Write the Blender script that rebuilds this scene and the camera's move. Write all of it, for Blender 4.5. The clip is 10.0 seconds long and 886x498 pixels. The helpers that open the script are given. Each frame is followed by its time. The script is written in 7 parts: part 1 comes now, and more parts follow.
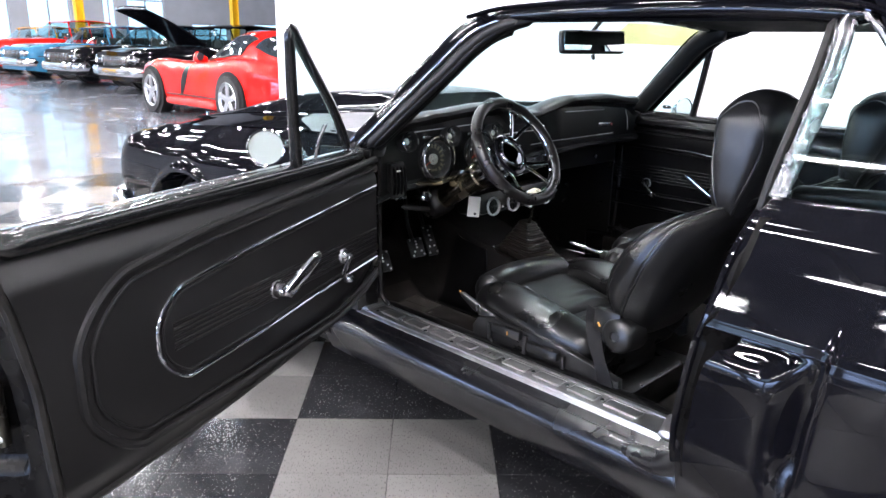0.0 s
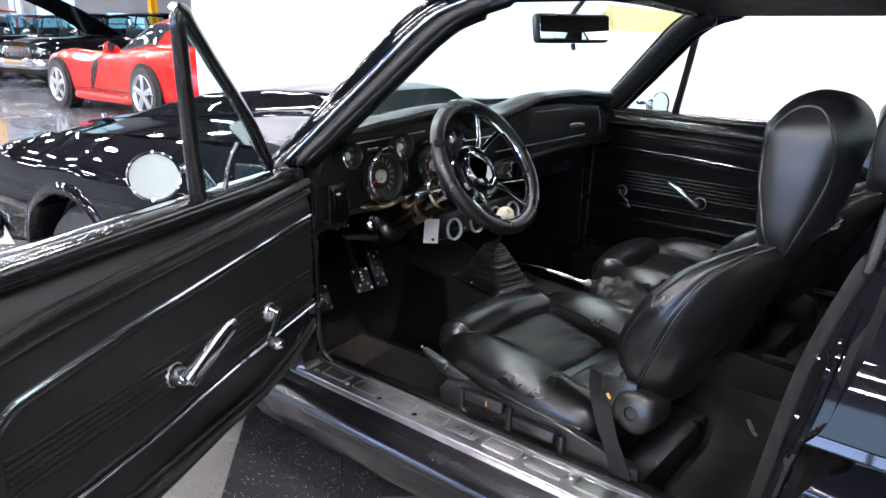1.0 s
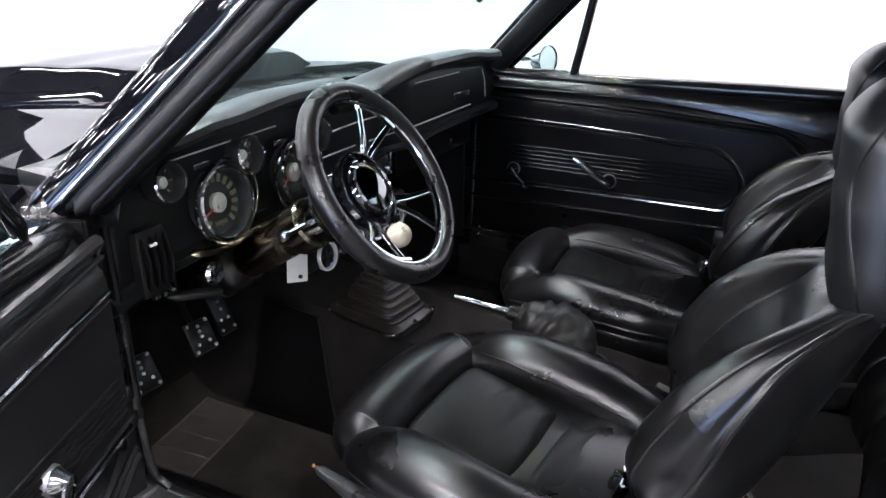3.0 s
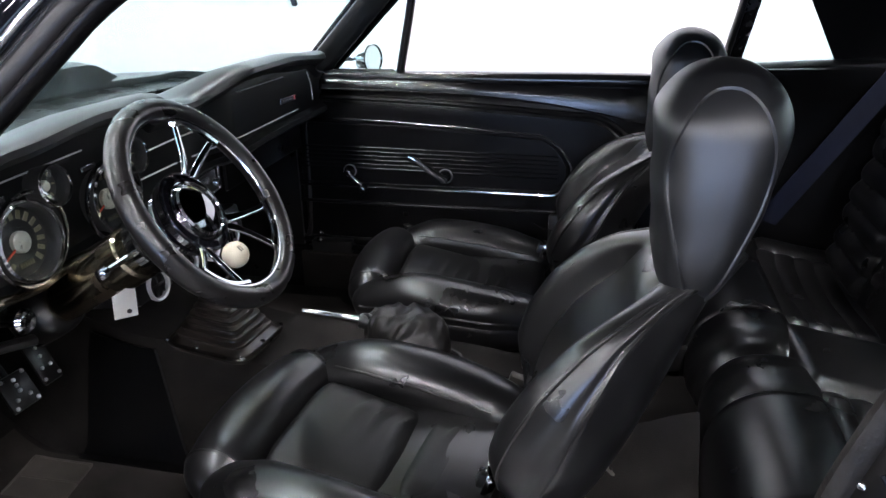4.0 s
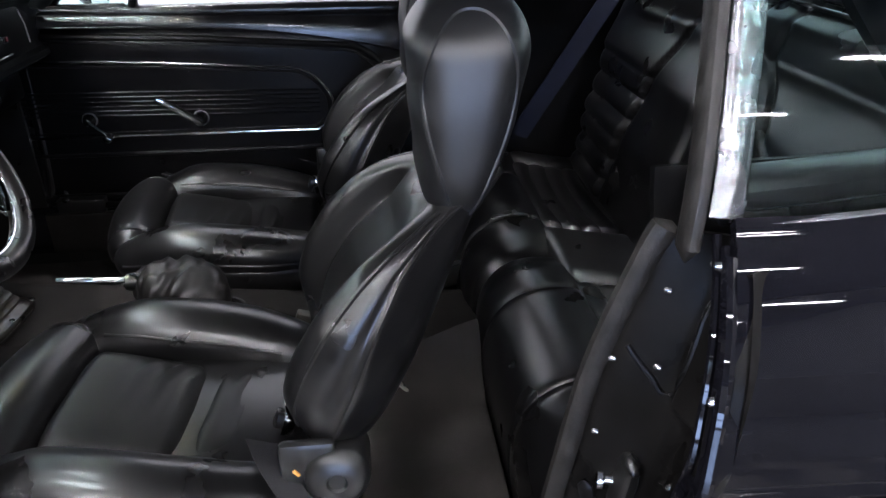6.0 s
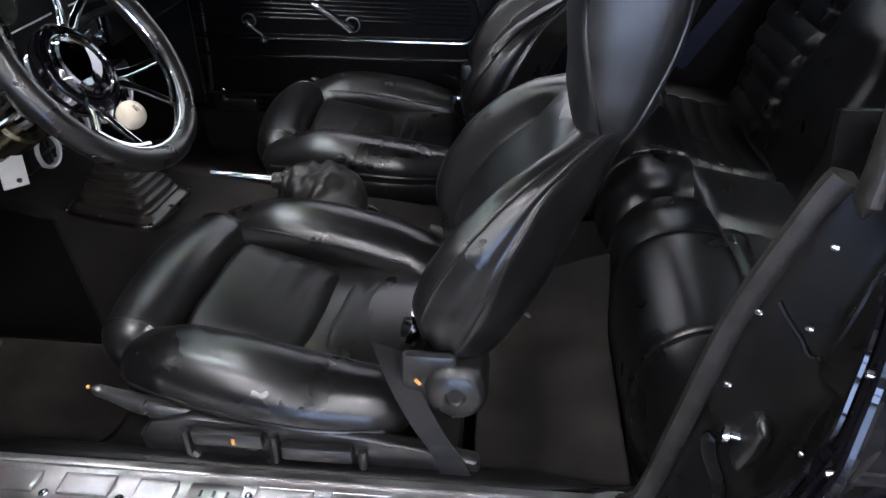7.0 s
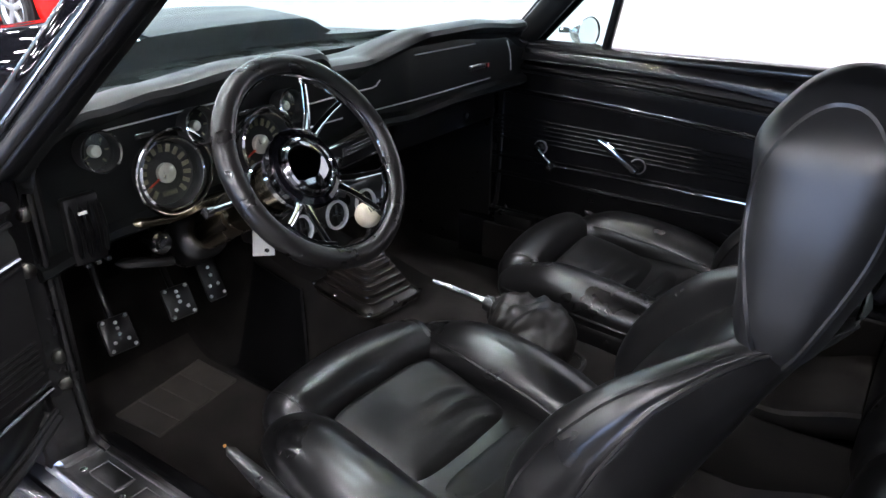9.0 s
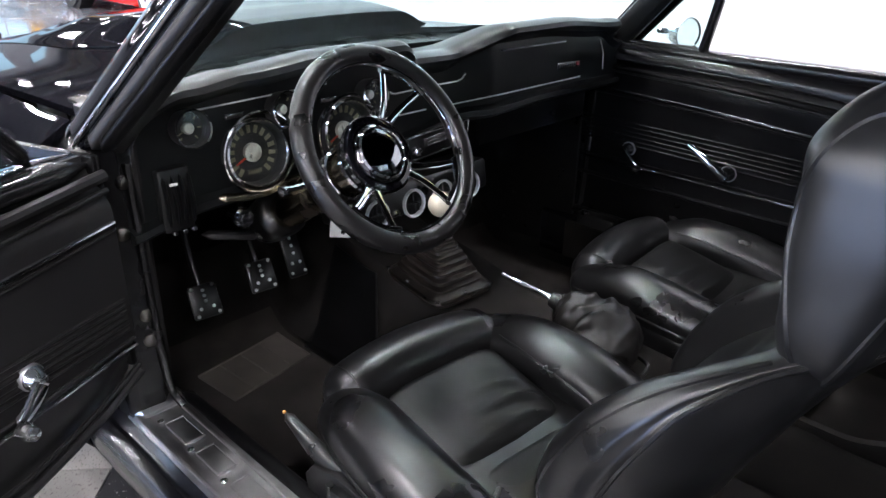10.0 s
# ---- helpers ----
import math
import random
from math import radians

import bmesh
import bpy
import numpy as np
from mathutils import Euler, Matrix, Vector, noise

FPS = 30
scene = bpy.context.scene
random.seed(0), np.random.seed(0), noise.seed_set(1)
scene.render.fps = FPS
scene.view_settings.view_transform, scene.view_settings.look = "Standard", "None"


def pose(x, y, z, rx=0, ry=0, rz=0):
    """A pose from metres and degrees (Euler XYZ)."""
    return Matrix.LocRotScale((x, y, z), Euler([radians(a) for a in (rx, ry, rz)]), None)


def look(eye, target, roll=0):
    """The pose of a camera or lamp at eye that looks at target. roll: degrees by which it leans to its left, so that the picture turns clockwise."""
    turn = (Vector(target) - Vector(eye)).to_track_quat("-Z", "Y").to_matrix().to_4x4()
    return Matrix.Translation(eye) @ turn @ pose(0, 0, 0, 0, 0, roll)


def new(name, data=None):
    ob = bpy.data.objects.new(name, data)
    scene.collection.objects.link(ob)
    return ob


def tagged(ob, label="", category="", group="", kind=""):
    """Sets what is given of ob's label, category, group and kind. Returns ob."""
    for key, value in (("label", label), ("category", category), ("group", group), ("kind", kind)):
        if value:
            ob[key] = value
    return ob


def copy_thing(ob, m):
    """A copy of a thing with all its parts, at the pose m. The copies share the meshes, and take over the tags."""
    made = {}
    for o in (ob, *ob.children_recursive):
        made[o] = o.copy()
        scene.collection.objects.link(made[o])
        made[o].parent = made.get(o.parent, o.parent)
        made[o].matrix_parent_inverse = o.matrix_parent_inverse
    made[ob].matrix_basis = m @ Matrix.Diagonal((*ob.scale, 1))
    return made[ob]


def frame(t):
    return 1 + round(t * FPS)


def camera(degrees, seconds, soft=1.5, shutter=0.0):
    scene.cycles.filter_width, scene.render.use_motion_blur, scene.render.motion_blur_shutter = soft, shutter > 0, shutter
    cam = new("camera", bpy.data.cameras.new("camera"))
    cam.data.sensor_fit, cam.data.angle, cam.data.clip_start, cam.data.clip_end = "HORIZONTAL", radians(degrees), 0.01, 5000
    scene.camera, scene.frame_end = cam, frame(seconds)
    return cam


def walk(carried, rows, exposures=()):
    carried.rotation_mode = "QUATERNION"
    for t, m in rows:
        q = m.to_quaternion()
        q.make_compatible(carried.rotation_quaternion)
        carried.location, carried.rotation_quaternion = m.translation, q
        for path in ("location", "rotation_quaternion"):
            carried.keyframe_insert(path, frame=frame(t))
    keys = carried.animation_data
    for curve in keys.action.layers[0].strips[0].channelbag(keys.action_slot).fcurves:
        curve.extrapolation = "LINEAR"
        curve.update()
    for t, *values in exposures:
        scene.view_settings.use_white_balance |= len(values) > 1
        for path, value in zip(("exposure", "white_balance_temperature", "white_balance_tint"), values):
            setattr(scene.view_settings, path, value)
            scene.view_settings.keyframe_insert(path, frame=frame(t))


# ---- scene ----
cam = camera(63.1, 10.0)
PATH = [
    (0, (-2.041, -1.182, 1.165), (-0.686, 0.18, 0.609), 0.9),
    (0.5, (-1.893, -1.011, 1.162), (-0.476, 0.275, 0.582), 0.7),
    (1, (-1.747, -0.826, 1.161), (-0.278, 0.4, 0.578), 0.7),
    (1.5, (-1.624, -0.668, 1.163), (-0.099, 0.443, 0.499), 0.7),
    (2, (-1.51, -0.537, 1.163), (0.077, 0.447, 0.446), 0.8),
    (2.2, (-1.472, -0.487, 1.163), (0.146, 0.447, 0.449), 1.0),
    (3.3, (-1.325, -0.385, 1.183), (0.389, 0.331, 0.442), -0.4),
    (3.5, (-1.321, -0.383, 1.187), (0.426, 0.243, 0.442), -0.8),
    (4, (-1.314, -0.388, 1.185), (0.497, 0.018, 0.44), -1.0),
    (4.5, (-1.314, -0.399, 1.184), (0.533, -0.227, 0.436), -1.0),
    (5, (-1.309, -0.407, 1.174), (0.549, -0.449, 0.435), -0.5),
    (5.2, (-1.316, -0.409, 1.174), (0.541, -0.526, 0.439), -0.3),
    (6.3, (-1.314, -0.387, 1.184), (0.407, -0.567, 0.183), -0.1),
    (6.5, (-1.313, -0.383, 1.181), (0.378, -0.505, 0.119), 0.3),
    (7, (-1.303, -0.379, 1.175), (0.362, -0.234, 0.077), 0.2),
    (7.5, (-1.284, -0.398, 1.174), (0.352, -0.046, 0.08), 0.0),
    (8, (-1.239, -0.444, 1.176), (0.363, 0.124, 0.122), 0.4),
    (8.5, (-1.184, -0.519, 1.182), (0.386, 0.349, 0.298), 0.2),
    (9, (-1.146, -0.591, 1.183), (0.349, 0.456, 0.365), 0.4),
    (9.5, (-1.127, -0.636, 1.183), (0.287, 0.515, 0.361), 0.6),
    (10, (-1.13, -0.651, 1.184), (0.189, 0.603, 0.355), 1.0),
]
walk(cam, [(t, look(eye, target, roll)) for t, eye, target, roll in PATH])

# world: the hall is closed, only a faint grey remains outside it
world = bpy.data.worlds.new("hall_world")
scene.world = world
world.use_nodes = True
world.node_tree.nodes["Background"].inputs[0].default_value = (0.55, 0.6, 0.66, 1)
world.node_tree.nodes["Background"].inputs[1].default_value = 0.05

from mathutils.bvhtree import BVHTree

V = Vector


# ---------------------------------------------------------------- materials
def surface(name, base, rough=0.5, metal=0.0, vary=0.2, scale=6.0, bump=0.0, bump_scale=300.0, coat=0.0, spec=0.5, rvary=0.12, wrinkle=0.0, wrinkle_scale=20.0, sheen=0.0):
    m = bpy.data.materials.new(name)
    m.use_nodes = True
    n, k = m.node_tree.nodes, m.node_tree.links
    p = n["Principled BSDF"]
    p.inputs["Metallic"].default_value = metal
    p.inputs["Coat Weight"].default_value = coat
    p.inputs["Coat Roughness"].default_value = 0.03
    p.inputs["Specular IOR Level"].default_value = spec
    p.inputs["Sheen Weight"].default_value = sheen
    co = n.new("ShaderNodeTexCoord")
    broad, fine = n.new("ShaderNodeTexNoise"), n.new("ShaderNodeTexNoise")
    broad.inputs["Scale"].default_value, broad.inputs["Detail"].default_value = scale, 5
    fine.inputs["Scale"].default_value, fine.inputs["Detail"].default_value = bump_scale, 3
    for t in (broad, fine):
        k.new(co.outputs["Object"], t.inputs["Vector"])
    ramp = n.new("ShaderNodeMapRange")
    ramp.inputs[3].default_value, ramp.inputs[4].default_value = 1 - vary, 1 + vary
    ramp.inputs[1].default_value, ramp.inputs[2].default_value = 0.3, 0.7
    k.new(broad.outputs["Fac"], ramp.inputs[0])
    mul = n.new("ShaderNodeVectorMath")
    mul.operation = "SCALE"
    mul.inputs[0].default_value = base
    k.new(ramp.outputs[0], mul.inputs["Scale"])
    k.new(mul.outputs[0], p.inputs["Base Color"])
    rr = n.new("ShaderNodeMapRange")
    rr.inputs[1].default_value, rr.inputs[2].default_value = 0.3, 0.7
    rr.inputs[3].default_value, rr.inputs[4].default_value = max(0.01, rough - rvary * rough), rough + rvary * rough
    k.new(broad.outputs["Fac"], rr.inputs[0])
    k.new(rr.outputs[0], p.inputs["Roughness"])
    last = None
    if bump:
        b = n.new("ShaderNodeBump")
        b.inputs["Strength"].default_value, b.inputs["Distance"].default_value = bump, 0.002
        k.new(fine.outputs["Fac"], b.inputs["Height"])
        last = b
    if wrinkle:
        w = n.new("ShaderNodeTexNoise")
        w.inputs["Scale"].default_value, w.inputs["Detail"].default_value, w.inputs["Distortion"].default_value = wrinkle_scale, 4, 1.2
        k.new(co.outputs["Object"], w.inputs["Vector"])
        b = n.new("ShaderNodeBump")
        b.inputs["Strength"].default_value, b.inputs["Distance"].default_value = wrinkle, 0.01
        k.new(w.outputs["Fac"], b.inputs["Height"])
        if last:
            k.new(last.outputs[0], b.inputs["Normal"])
        last = b
    if last:
        k.new(last.outputs[0], p.inputs["Normal"])
    return m


def pane(name, tint, gloss=0.02, shine=0.55):
    """Thin glass: clear with a tint, glossy towards grazing."""
    m = bpy.data.materials.new(name)
    m.use_nodes = True
    n, k = m.node_tree.nodes, m.node_tree.links
    n.remove(n["Principled BSDF"])
    t, g, mix, lw = n.new("ShaderNodeBsdfTransparent"), n.new("ShaderNodeBsdfGlossy"), n.new("ShaderNodeMixShader"), n.new("ShaderNodeLayerWeight")
    t.inputs[0].default_value = (*tint, 1)
    g.inputs["Roughness"].default_value = gloss
    power, scaled = n.new("ShaderNodeMath"), n.new("ShaderNodeMath")
    power.operation, scaled.operation = "POWER", "MULTIPLY_ADD"
    power.inputs[1].default_value = 4.0
    scaled.inputs[1].default_value, scaled.inputs[2].default_value = shine, 0.025
    k.new(lw.outputs["Facing"], power.inputs[0])
    k.new(power.outputs[0], scaled.inputs[0])
    k.new(scaled.outputs[0], mix.inputs[0])
    k.new(t.outputs[0], mix.inputs[1])
    k.new(g.outputs[0], mix.inputs[2])
    k.new(mix.outputs[0], n["Material Output"].inputs[0])
    return m


def glow(name, colour, strength):
    m = bpy.data.materials.new(name)
    m.use_nodes = True
    n, k = m.node_tree.nodes, m.node_tree.links
    n.remove(n["Principled BSDF"])
    e = n.new("ShaderNodeEmission")
    e.inputs[0].default_value, e.inputs[1].default_value = (*colour, 1), strength
    k.new(e.outputs[0], n["Material Output"].inputs[0])
    return m


def vinyl_tile(name, base, fleck, fleck_amount, rough):
    """Composition floor tile: flecks drawn out in one direction, a tone of its own for each tile."""
    m = surface(name, base, rough, 0, 0.12, 3.0, 0.05, 500, 0.0, 0.36)
    n, k = m.node_tree.nodes, m.node_tree.links
    p = n["Principled BSDF"]
    src = p.inputs["Base Color"].links[0].from_socket
    co, mp, fl = n.new("ShaderNodeTexCoord"), n.new("ShaderNodeMapping"), n.new("ShaderNodeTexNoise")
    mp.inputs["Scale"].default_value = (330, 85, 330)
    fl.inputs["Scale"].default_value, fl.inputs["Detail"].default_value = 1.0, 2.0
    k.new(co.outputs["Object"], mp.inputs[0])
    k.new(mp.outputs[0], fl.inputs["Vector"])
    cut = n.new("ShaderNodeMapRange")
    cut.inputs[1].default_value, cut.inputs[2].default_value = fleck_amount, fleck_amount + 0.03
    k.new(fl.outputs["Fac"], cut.inputs[0])
    mix = n.new("ShaderNodeMix")
    mix.data_type = "RGBA"
    k.new(cut.outputs[0], mix.inputs[0])
    k.new(src, mix.inputs[6])
    mix.inputs[7].default_value = (*fleck, 1)
    ob, tone, mul = n.new("ShaderNodeObjectInfo"), n.new("ShaderNodeMapRange"), n.new("ShaderNodeVectorMath")
    tone.inputs[3].default_value, tone.inputs[4].default_value = 0.85, 1.15
    k.new(ob.outputs["Random"], tone.inputs[0])
    mul.operation = "SCALE"
    k.new(mix.outputs[2], mul.inputs[0])
    k.new(tone.outputs[0], mul.inputs["Scale"])
    k.new(mul.outputs[0], p.inputs["Base Color"])
    return m


BLACK_PAINT = surface("black_paint", (0.0032, 0.0032, 0.0045), 0.3, 0, 0.2, 3, 0.0, 300, 0.62, 0.0, 0.2)
ROCKER = surface("satin_rocker_paint", (0.0045, 0.0045, 0.0055), 0.25, 0, 0.2, 4, 0.01, 200, 0.25, 0.48, 0.2)
REAR_JAMB = surface("dull_jamb_paint", (0.0036, 0.0034, 0.0033), 0.32, 0, 0.5, 16, 0.12, 60, 0.0, 0.06, 0.3)
FRONT_JAMB = surface("front_jamb_paint", (0.0045, 0.0045, 0.0048), 0.24, 0, 0.3, 14, 0.05, 50, 0.0, 0.42, 0.25)
JAMB_PAINT = surface("jamb_paint", (0.0040, 0.0040, 0.0043), 0.28, 0, 0.3, 12, 0.02, 60, 0.0, 0.12, 0.15)
LEATHER = surface("black_leather", (0.0042, 0.0042, 0.0044), 0.285, 0, 0.3, 9, 0.025, 500, 0.0, 0.49, 0.06)
HEAD_LEATHER = surface("headrest_leather", (0.0048, 0.0050, 0.0055), 0.42, 0, 0.25, 9, 0.03, 500, 0.0, 0.58, 0.06)
LINING = surface("perforated_headlining", (0.006, 0.006, 0.0065), 0.85, 0, 0.2, 12, 0.2, 300, 0.0, 0.05)
LEATHER_SOFT = surface("creased_leather", (0.0055, 0.0057, 0.0057), 0.36, 0, 0.3, 9, 0.035, 500, 0.0, 0.25, 0.08)
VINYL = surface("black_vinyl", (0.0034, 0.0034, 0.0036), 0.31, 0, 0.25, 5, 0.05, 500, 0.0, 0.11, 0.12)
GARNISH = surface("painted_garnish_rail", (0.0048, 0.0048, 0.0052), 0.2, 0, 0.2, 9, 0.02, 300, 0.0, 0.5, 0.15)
# lighter copy of the black vinyl: the open door's light put into colour
LIT_VINYL = surface("lit_black_vinyl", (0.0078, 0.0075, 0.0078), 0.38, 0, 0.2, 5, 0.04, 500, 0.0, 0.30, 0.1)
PAD = surface("dash_pad", (0.0045, 0.0052, 0.0054), 0.34, 0, 0.25, 5, 0.06, 500, 0.0, 0.37, 0.12)
CARPET = surface("black_carpet", (0.0115, 0.0103, 0.0094), 0.95, 0, 0.35, 14, 0.5, 500, 0, 0.1, 0.02, 0, 1, 0.03)
MAT_RUG = surface("floor_mat_pile", (0.0225, 0.0195, 0.0175), 0.95, 0, 0.45, 9, 0.5, 500, 0, 0.1, 0.02, 0, 1, 0.04)
REAR_RUG = surface("rear_mat_pile", (0.0254, 0.0231, 0.0211), 0.95, 0, 0.45, 7, 0.5, 500, 0, 0.1, 0.02, 0, 1, 0.04)
HEEL = surface("heel_pad_vinyl", (0.056, 0.050, 0.043), 0.55, 0, 0.35, 14, 0.2, 300)
RUBBER = surface("black_rubber", (0.0065, 0.006, 0.006), 0.5, 0, 0.3, 20, 0.05, 300, 0, 0.3)
STRIP = surface("worn_weatherstrip", (0.0095, 0.0088, 0.0082), 0.48, 0, 0.55, 45, 0.35, 160, 0, 0.26, 0.2)
PLASTIC = surface("black_plastic", (0.006, 0.006, 0.006), 0.3, 0, 0.3, 15, 0.1, 500)
CHROME = surface("chrome", (0.78, 0.79, 0.8), 0.07, 1.0, 0.06, 20, 0.0, 300, 0, 0.5, 0.4)
PITTED = surface("pitted_chrome", (0.62, 0.63, 0.66), 0.12, 1.0, 0.2, 25, 0.06, 90, 0, 0.5, 0.4)
ALU = surface("scuffed_aluminium", (0.50, 0.50, 0.50), 0.34, 1.0, 0.15, 25, 0.0, 220, 0, 0.5, 0.12)
DARK_METAL = surface("dark_satin_metal", (0.10, 0.095, 0.085), 0.3, 1.0, 0.2, 10, 0.1, 200)
# polished metal, its tan reflections put into the base colour
TAN_METAL = surface("polished_column_metal", (0.42, 0.37, 0.27), 0.2, 1.0, 0.12, 14, 0.1, 150, 0, 0.5, 0.5)
SPOKE = surface("polished_spoke", (0.7, 0.71, 0.72), 0.09, 1.0, 0.05, 20)
BLACK_CHROME = surface("black_chrome", (0.20, 0.20, 0.21), 0.05, 1.0, 0.05, 20)
RIM_GRIP = surface("grip_leather", (0.0065, 0.006, 0.006), 0.29, 0, 0.2, 25, 0.06, 600)
CREAM = surface("cream_plastic", (0.62, 0.56, 0.42), 0.25, 0, 0.1, 20, 0, 300, 0.3)
DIAL = surface("dial_face", (0.02, 0.02, 0.02), 0.5, 0, 0.1, 20)
DIAL_MARK = surface("dial_mark", (0.20, 0.185, 0.125), 0.5, 0, 0.1, 60)
DIAL_HUB = surface("dial_hub", (0.72, 0.70, 0.62), 0.3, 0.6, 0.1, 60)
RED = surface("needle_red", (0.6, 0.05, 0.02), 0.4, 0, 0.1, 50)
DARK_RED = surface("enamel_red", (0.22, 0.025, 0.03), 0.35, 0, 0.1, 50)
WOODY = surface("worn_amber_mark", (0.55, 0.25, 0.05), 0.5, 0, 0.2, 60)
STRAP = surface("belt_webbing", (0.0050, 0.0050, 0.0058), 0.6, 0, 0.2, 30, 0.3, 600, 0, 0.15)
# blue of the daylight reflection painted on the far side panel
BLUE_SHEEN = surface("navy_sheen", (0.0040, 0.0058, 0.0150), 0.45, 0, 0.3, 12, 0.2, 600, 0, 0.22)
TONGUE = surface("worn_pale_metal", (0.46, 0.43, 0.36), 0.4, 0.4, 0.2, 60)
BAG = surface("soft_boot_leather", (0.0075, 0.0070, 0.0066), 0.40, 0, 0.3, 30, 0.1, 300, 0, 0.36, 0.1)
BOOT = surface("shiny_rubber_boot", (0.020, 0.0165, 0.014), 0.33, 0, 0.4, 30, 0.1, 200, 0, 0.6)
GLASS = pane("clear_glass", (0.93, 0.96, 0.955))
VENT_RING = surface("bright_vent_ring", (0.80, 0.81, 0.82), 0.38, 0.5, 0.05, 30)
CARD = surface("white_card", (0.72, 0.72, 0.68), 0.55, 0, 0.05, 30)
# chrome whose dark reflections are put into its base colour
DARK_CHROME = surface("darkened_chrome", (0.16, 0.165, 0.175), 0.24, 1.0, 0.3, 40, 0.05, 90, 0, 0.5, 0.3)
FILM = surface("pale_mirror_film", (0.42, 0.47, 0.43), 0.3, 0, 0.05, 8)
SHIELD = pane("tinted_windscreen", (0.82, 0.92, 0.91))
AMBER_STRIP = pane("amber_tint", (0.97, 0.88, 0.60))
SMOKED = surface("smoked_car_glass", (0.02, 0.025, 0.03), 0.05, 0, 0.2, 3, 0, 300, 0.5)
CAR_GLASS = pane("parked_car_glass", (0.62, 0.72, 0.74), 0.03, 0.6)
RED_PAINT = surface("red_car_paint", (0.56, 0.010, 0.007), 0.2, 0, 0.06, 2, 0, 300, 0.8, 0.06)
BLUE_PAINT = surface("blue_car_paint", (0.03, 0.14, 0.24), 0.2, 0, 0.06, 2, 0, 300, 0.8, 0.06)
YELLOW_PAINT = surface("yellow_car_paint", (0.75, 0.33, 0.01), 0.2, 0, 0.06, 2, 0, 300, 0.8, 0.06)
IVORY_PAINT = surface("ivory_car_paint", (0.7, 0.66, 0.55), 0.2, 0, 0.06, 2, 0, 300, 0.8, 0.06)
SILVER = surface("silver_wheel", (0.6, 0.61, 0.62), 0.3, 0.9, 0.05, 10)
MIRROR = surface("mirror_silver", (0.8, 0.82, 0.82), 0.02, 1.0, 0.02, 10)
TYRE = surface("tyre_rubber", (0.02, 0.02, 0.02), 0.7, 0, 0.2, 20, 0.3, 200)
WHITE = surface("white_wall_paint", (0.82, 0.82, 0.82), 0.6, 0, 0.02, 2, 0.05, 200)
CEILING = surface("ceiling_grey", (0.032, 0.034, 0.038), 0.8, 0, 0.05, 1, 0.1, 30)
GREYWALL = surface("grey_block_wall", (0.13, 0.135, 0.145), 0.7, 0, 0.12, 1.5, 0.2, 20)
# paler copy of the block wall: the far wall's brightness put into colour
LIT_WALL = surface("lit_block_wall", (0.42, 0.45, 0.50), 0.7, 0, 0.08, 1.5, 0.2, 20)
YELLOW = surface("yellow_paint", (0.75, 0.43, 0.01), 0.4, 0, 0.08, 2)
CONCRETE = surface("polished_concrete", (0.112, 0.120, 0.138), 0.21, 0, 0.18, 0.9, 0.05, 60, 0.3, 0.5, 0.5)
TILE_DARK = vinyl_tile("dark_floor_tile", (0.022, 0.022, 0.024), (0.45, 0.44, 0.42), 0.675, 0.17)
TILE_LIGHT = vinyl_tile("light_floor_tile", (0.180, 0.174, 0.165), (0.09, 0.085, 0.08), 0.61, 0.2)
JOINT = surface("tile_joint", (0.02, 0.02, 0.02), 0.7)
TUBE_LIGHT = glow("light_tube", (0.995, 0.965, 1.02), 440.0)
SKYLIGHT = glow("window_daylight", (0.50, 0.76, 1.0), 2.4)
WESTLIGHT = glow("high_window_daylight", (0.46, 0.68, 1.0), 7.0)
# strong blue glow for the added low partition, no source of the hall
ADDED_GLOW = glow("added_blue_glow", (0.42, 0.58, 1.0), 26.0)


# ---------------------------------------------------------------- mesh helpers
ORIGIN = {}


def thing(name, label, category, base=(0, 0, 0), m=None, group="", kind=""):
    """A top-level Empty. With base, its parts are written in world places; with m, in its own."""
    e = new(name)
    e.empty_display_size = 0.05
    e.matrix_basis = m if m is not None else Matrix.Translation(base)
    ORIGIN[e.name] = V((0, 0, 0)) if m is not None else V(base)
    return tagged(e, label, category, group, kind)


def solid(name, bm, material, smooth=38):
    bmesh.ops.recalc_face_normals(bm, faces=bm.faces)
    me = bpy.data.meshes.new(name)
    bm.to_mesh(me)
    bm.free()
    for q in me.polygons:
        q.use_smooth = True
    me.set_sharp_from_angle(angle=radians(smooth))
    me.materials.append(material)
    return me


def part(name, bm, material, parent, label="", smooth=38):
    root = parent
    while root.parent:
        root = root.parent
    o = ORIGIN.get(root.name, V((0, 0, 0)))
    if o.length:
        bmesh.ops.translate(bm, verts=bm.verts, vec=-o)
    ob = new(name, solid(name, bm, material, smooth))
    ob.parent = parent
    return tagged(ob, label)


def single(name, bm, material, label, category, kind="", smooth=38, group=""):
    return tagged(new(name, solid(name, bm, material, smooth)), label, category, group, kind)


def turn(rx=0, ry=0, rz=0):
    return Euler([radians(a) for a in (rx, ry, rz)]).to_matrix().to_4x4()


def box(bm, c, s, bevel=0.0, m=None, seg=2):
    r = bmesh.ops.create_cube(bm, size=1.0)["verts"]
    bmesh.ops.scale(bm, vec=s, verts=r)
    if bevel:
        e = list({e for v in r for e in v.link_edges})
        r = bmesh.ops.bevel(bm, geom=e, offset=bevel, segments=seg, profile=0.5, affect="EDGES")["verts"]
    bmesh.ops.transform(bm, matrix=Matrix.Translation(c) @ (m or Matrix()), verts=list({v for v in r}))
    return bm


def rounded(c, s, bevel=0.004, m=None, seg=2):
    return box(bmesh.new(), c, s, bevel, m, seg)


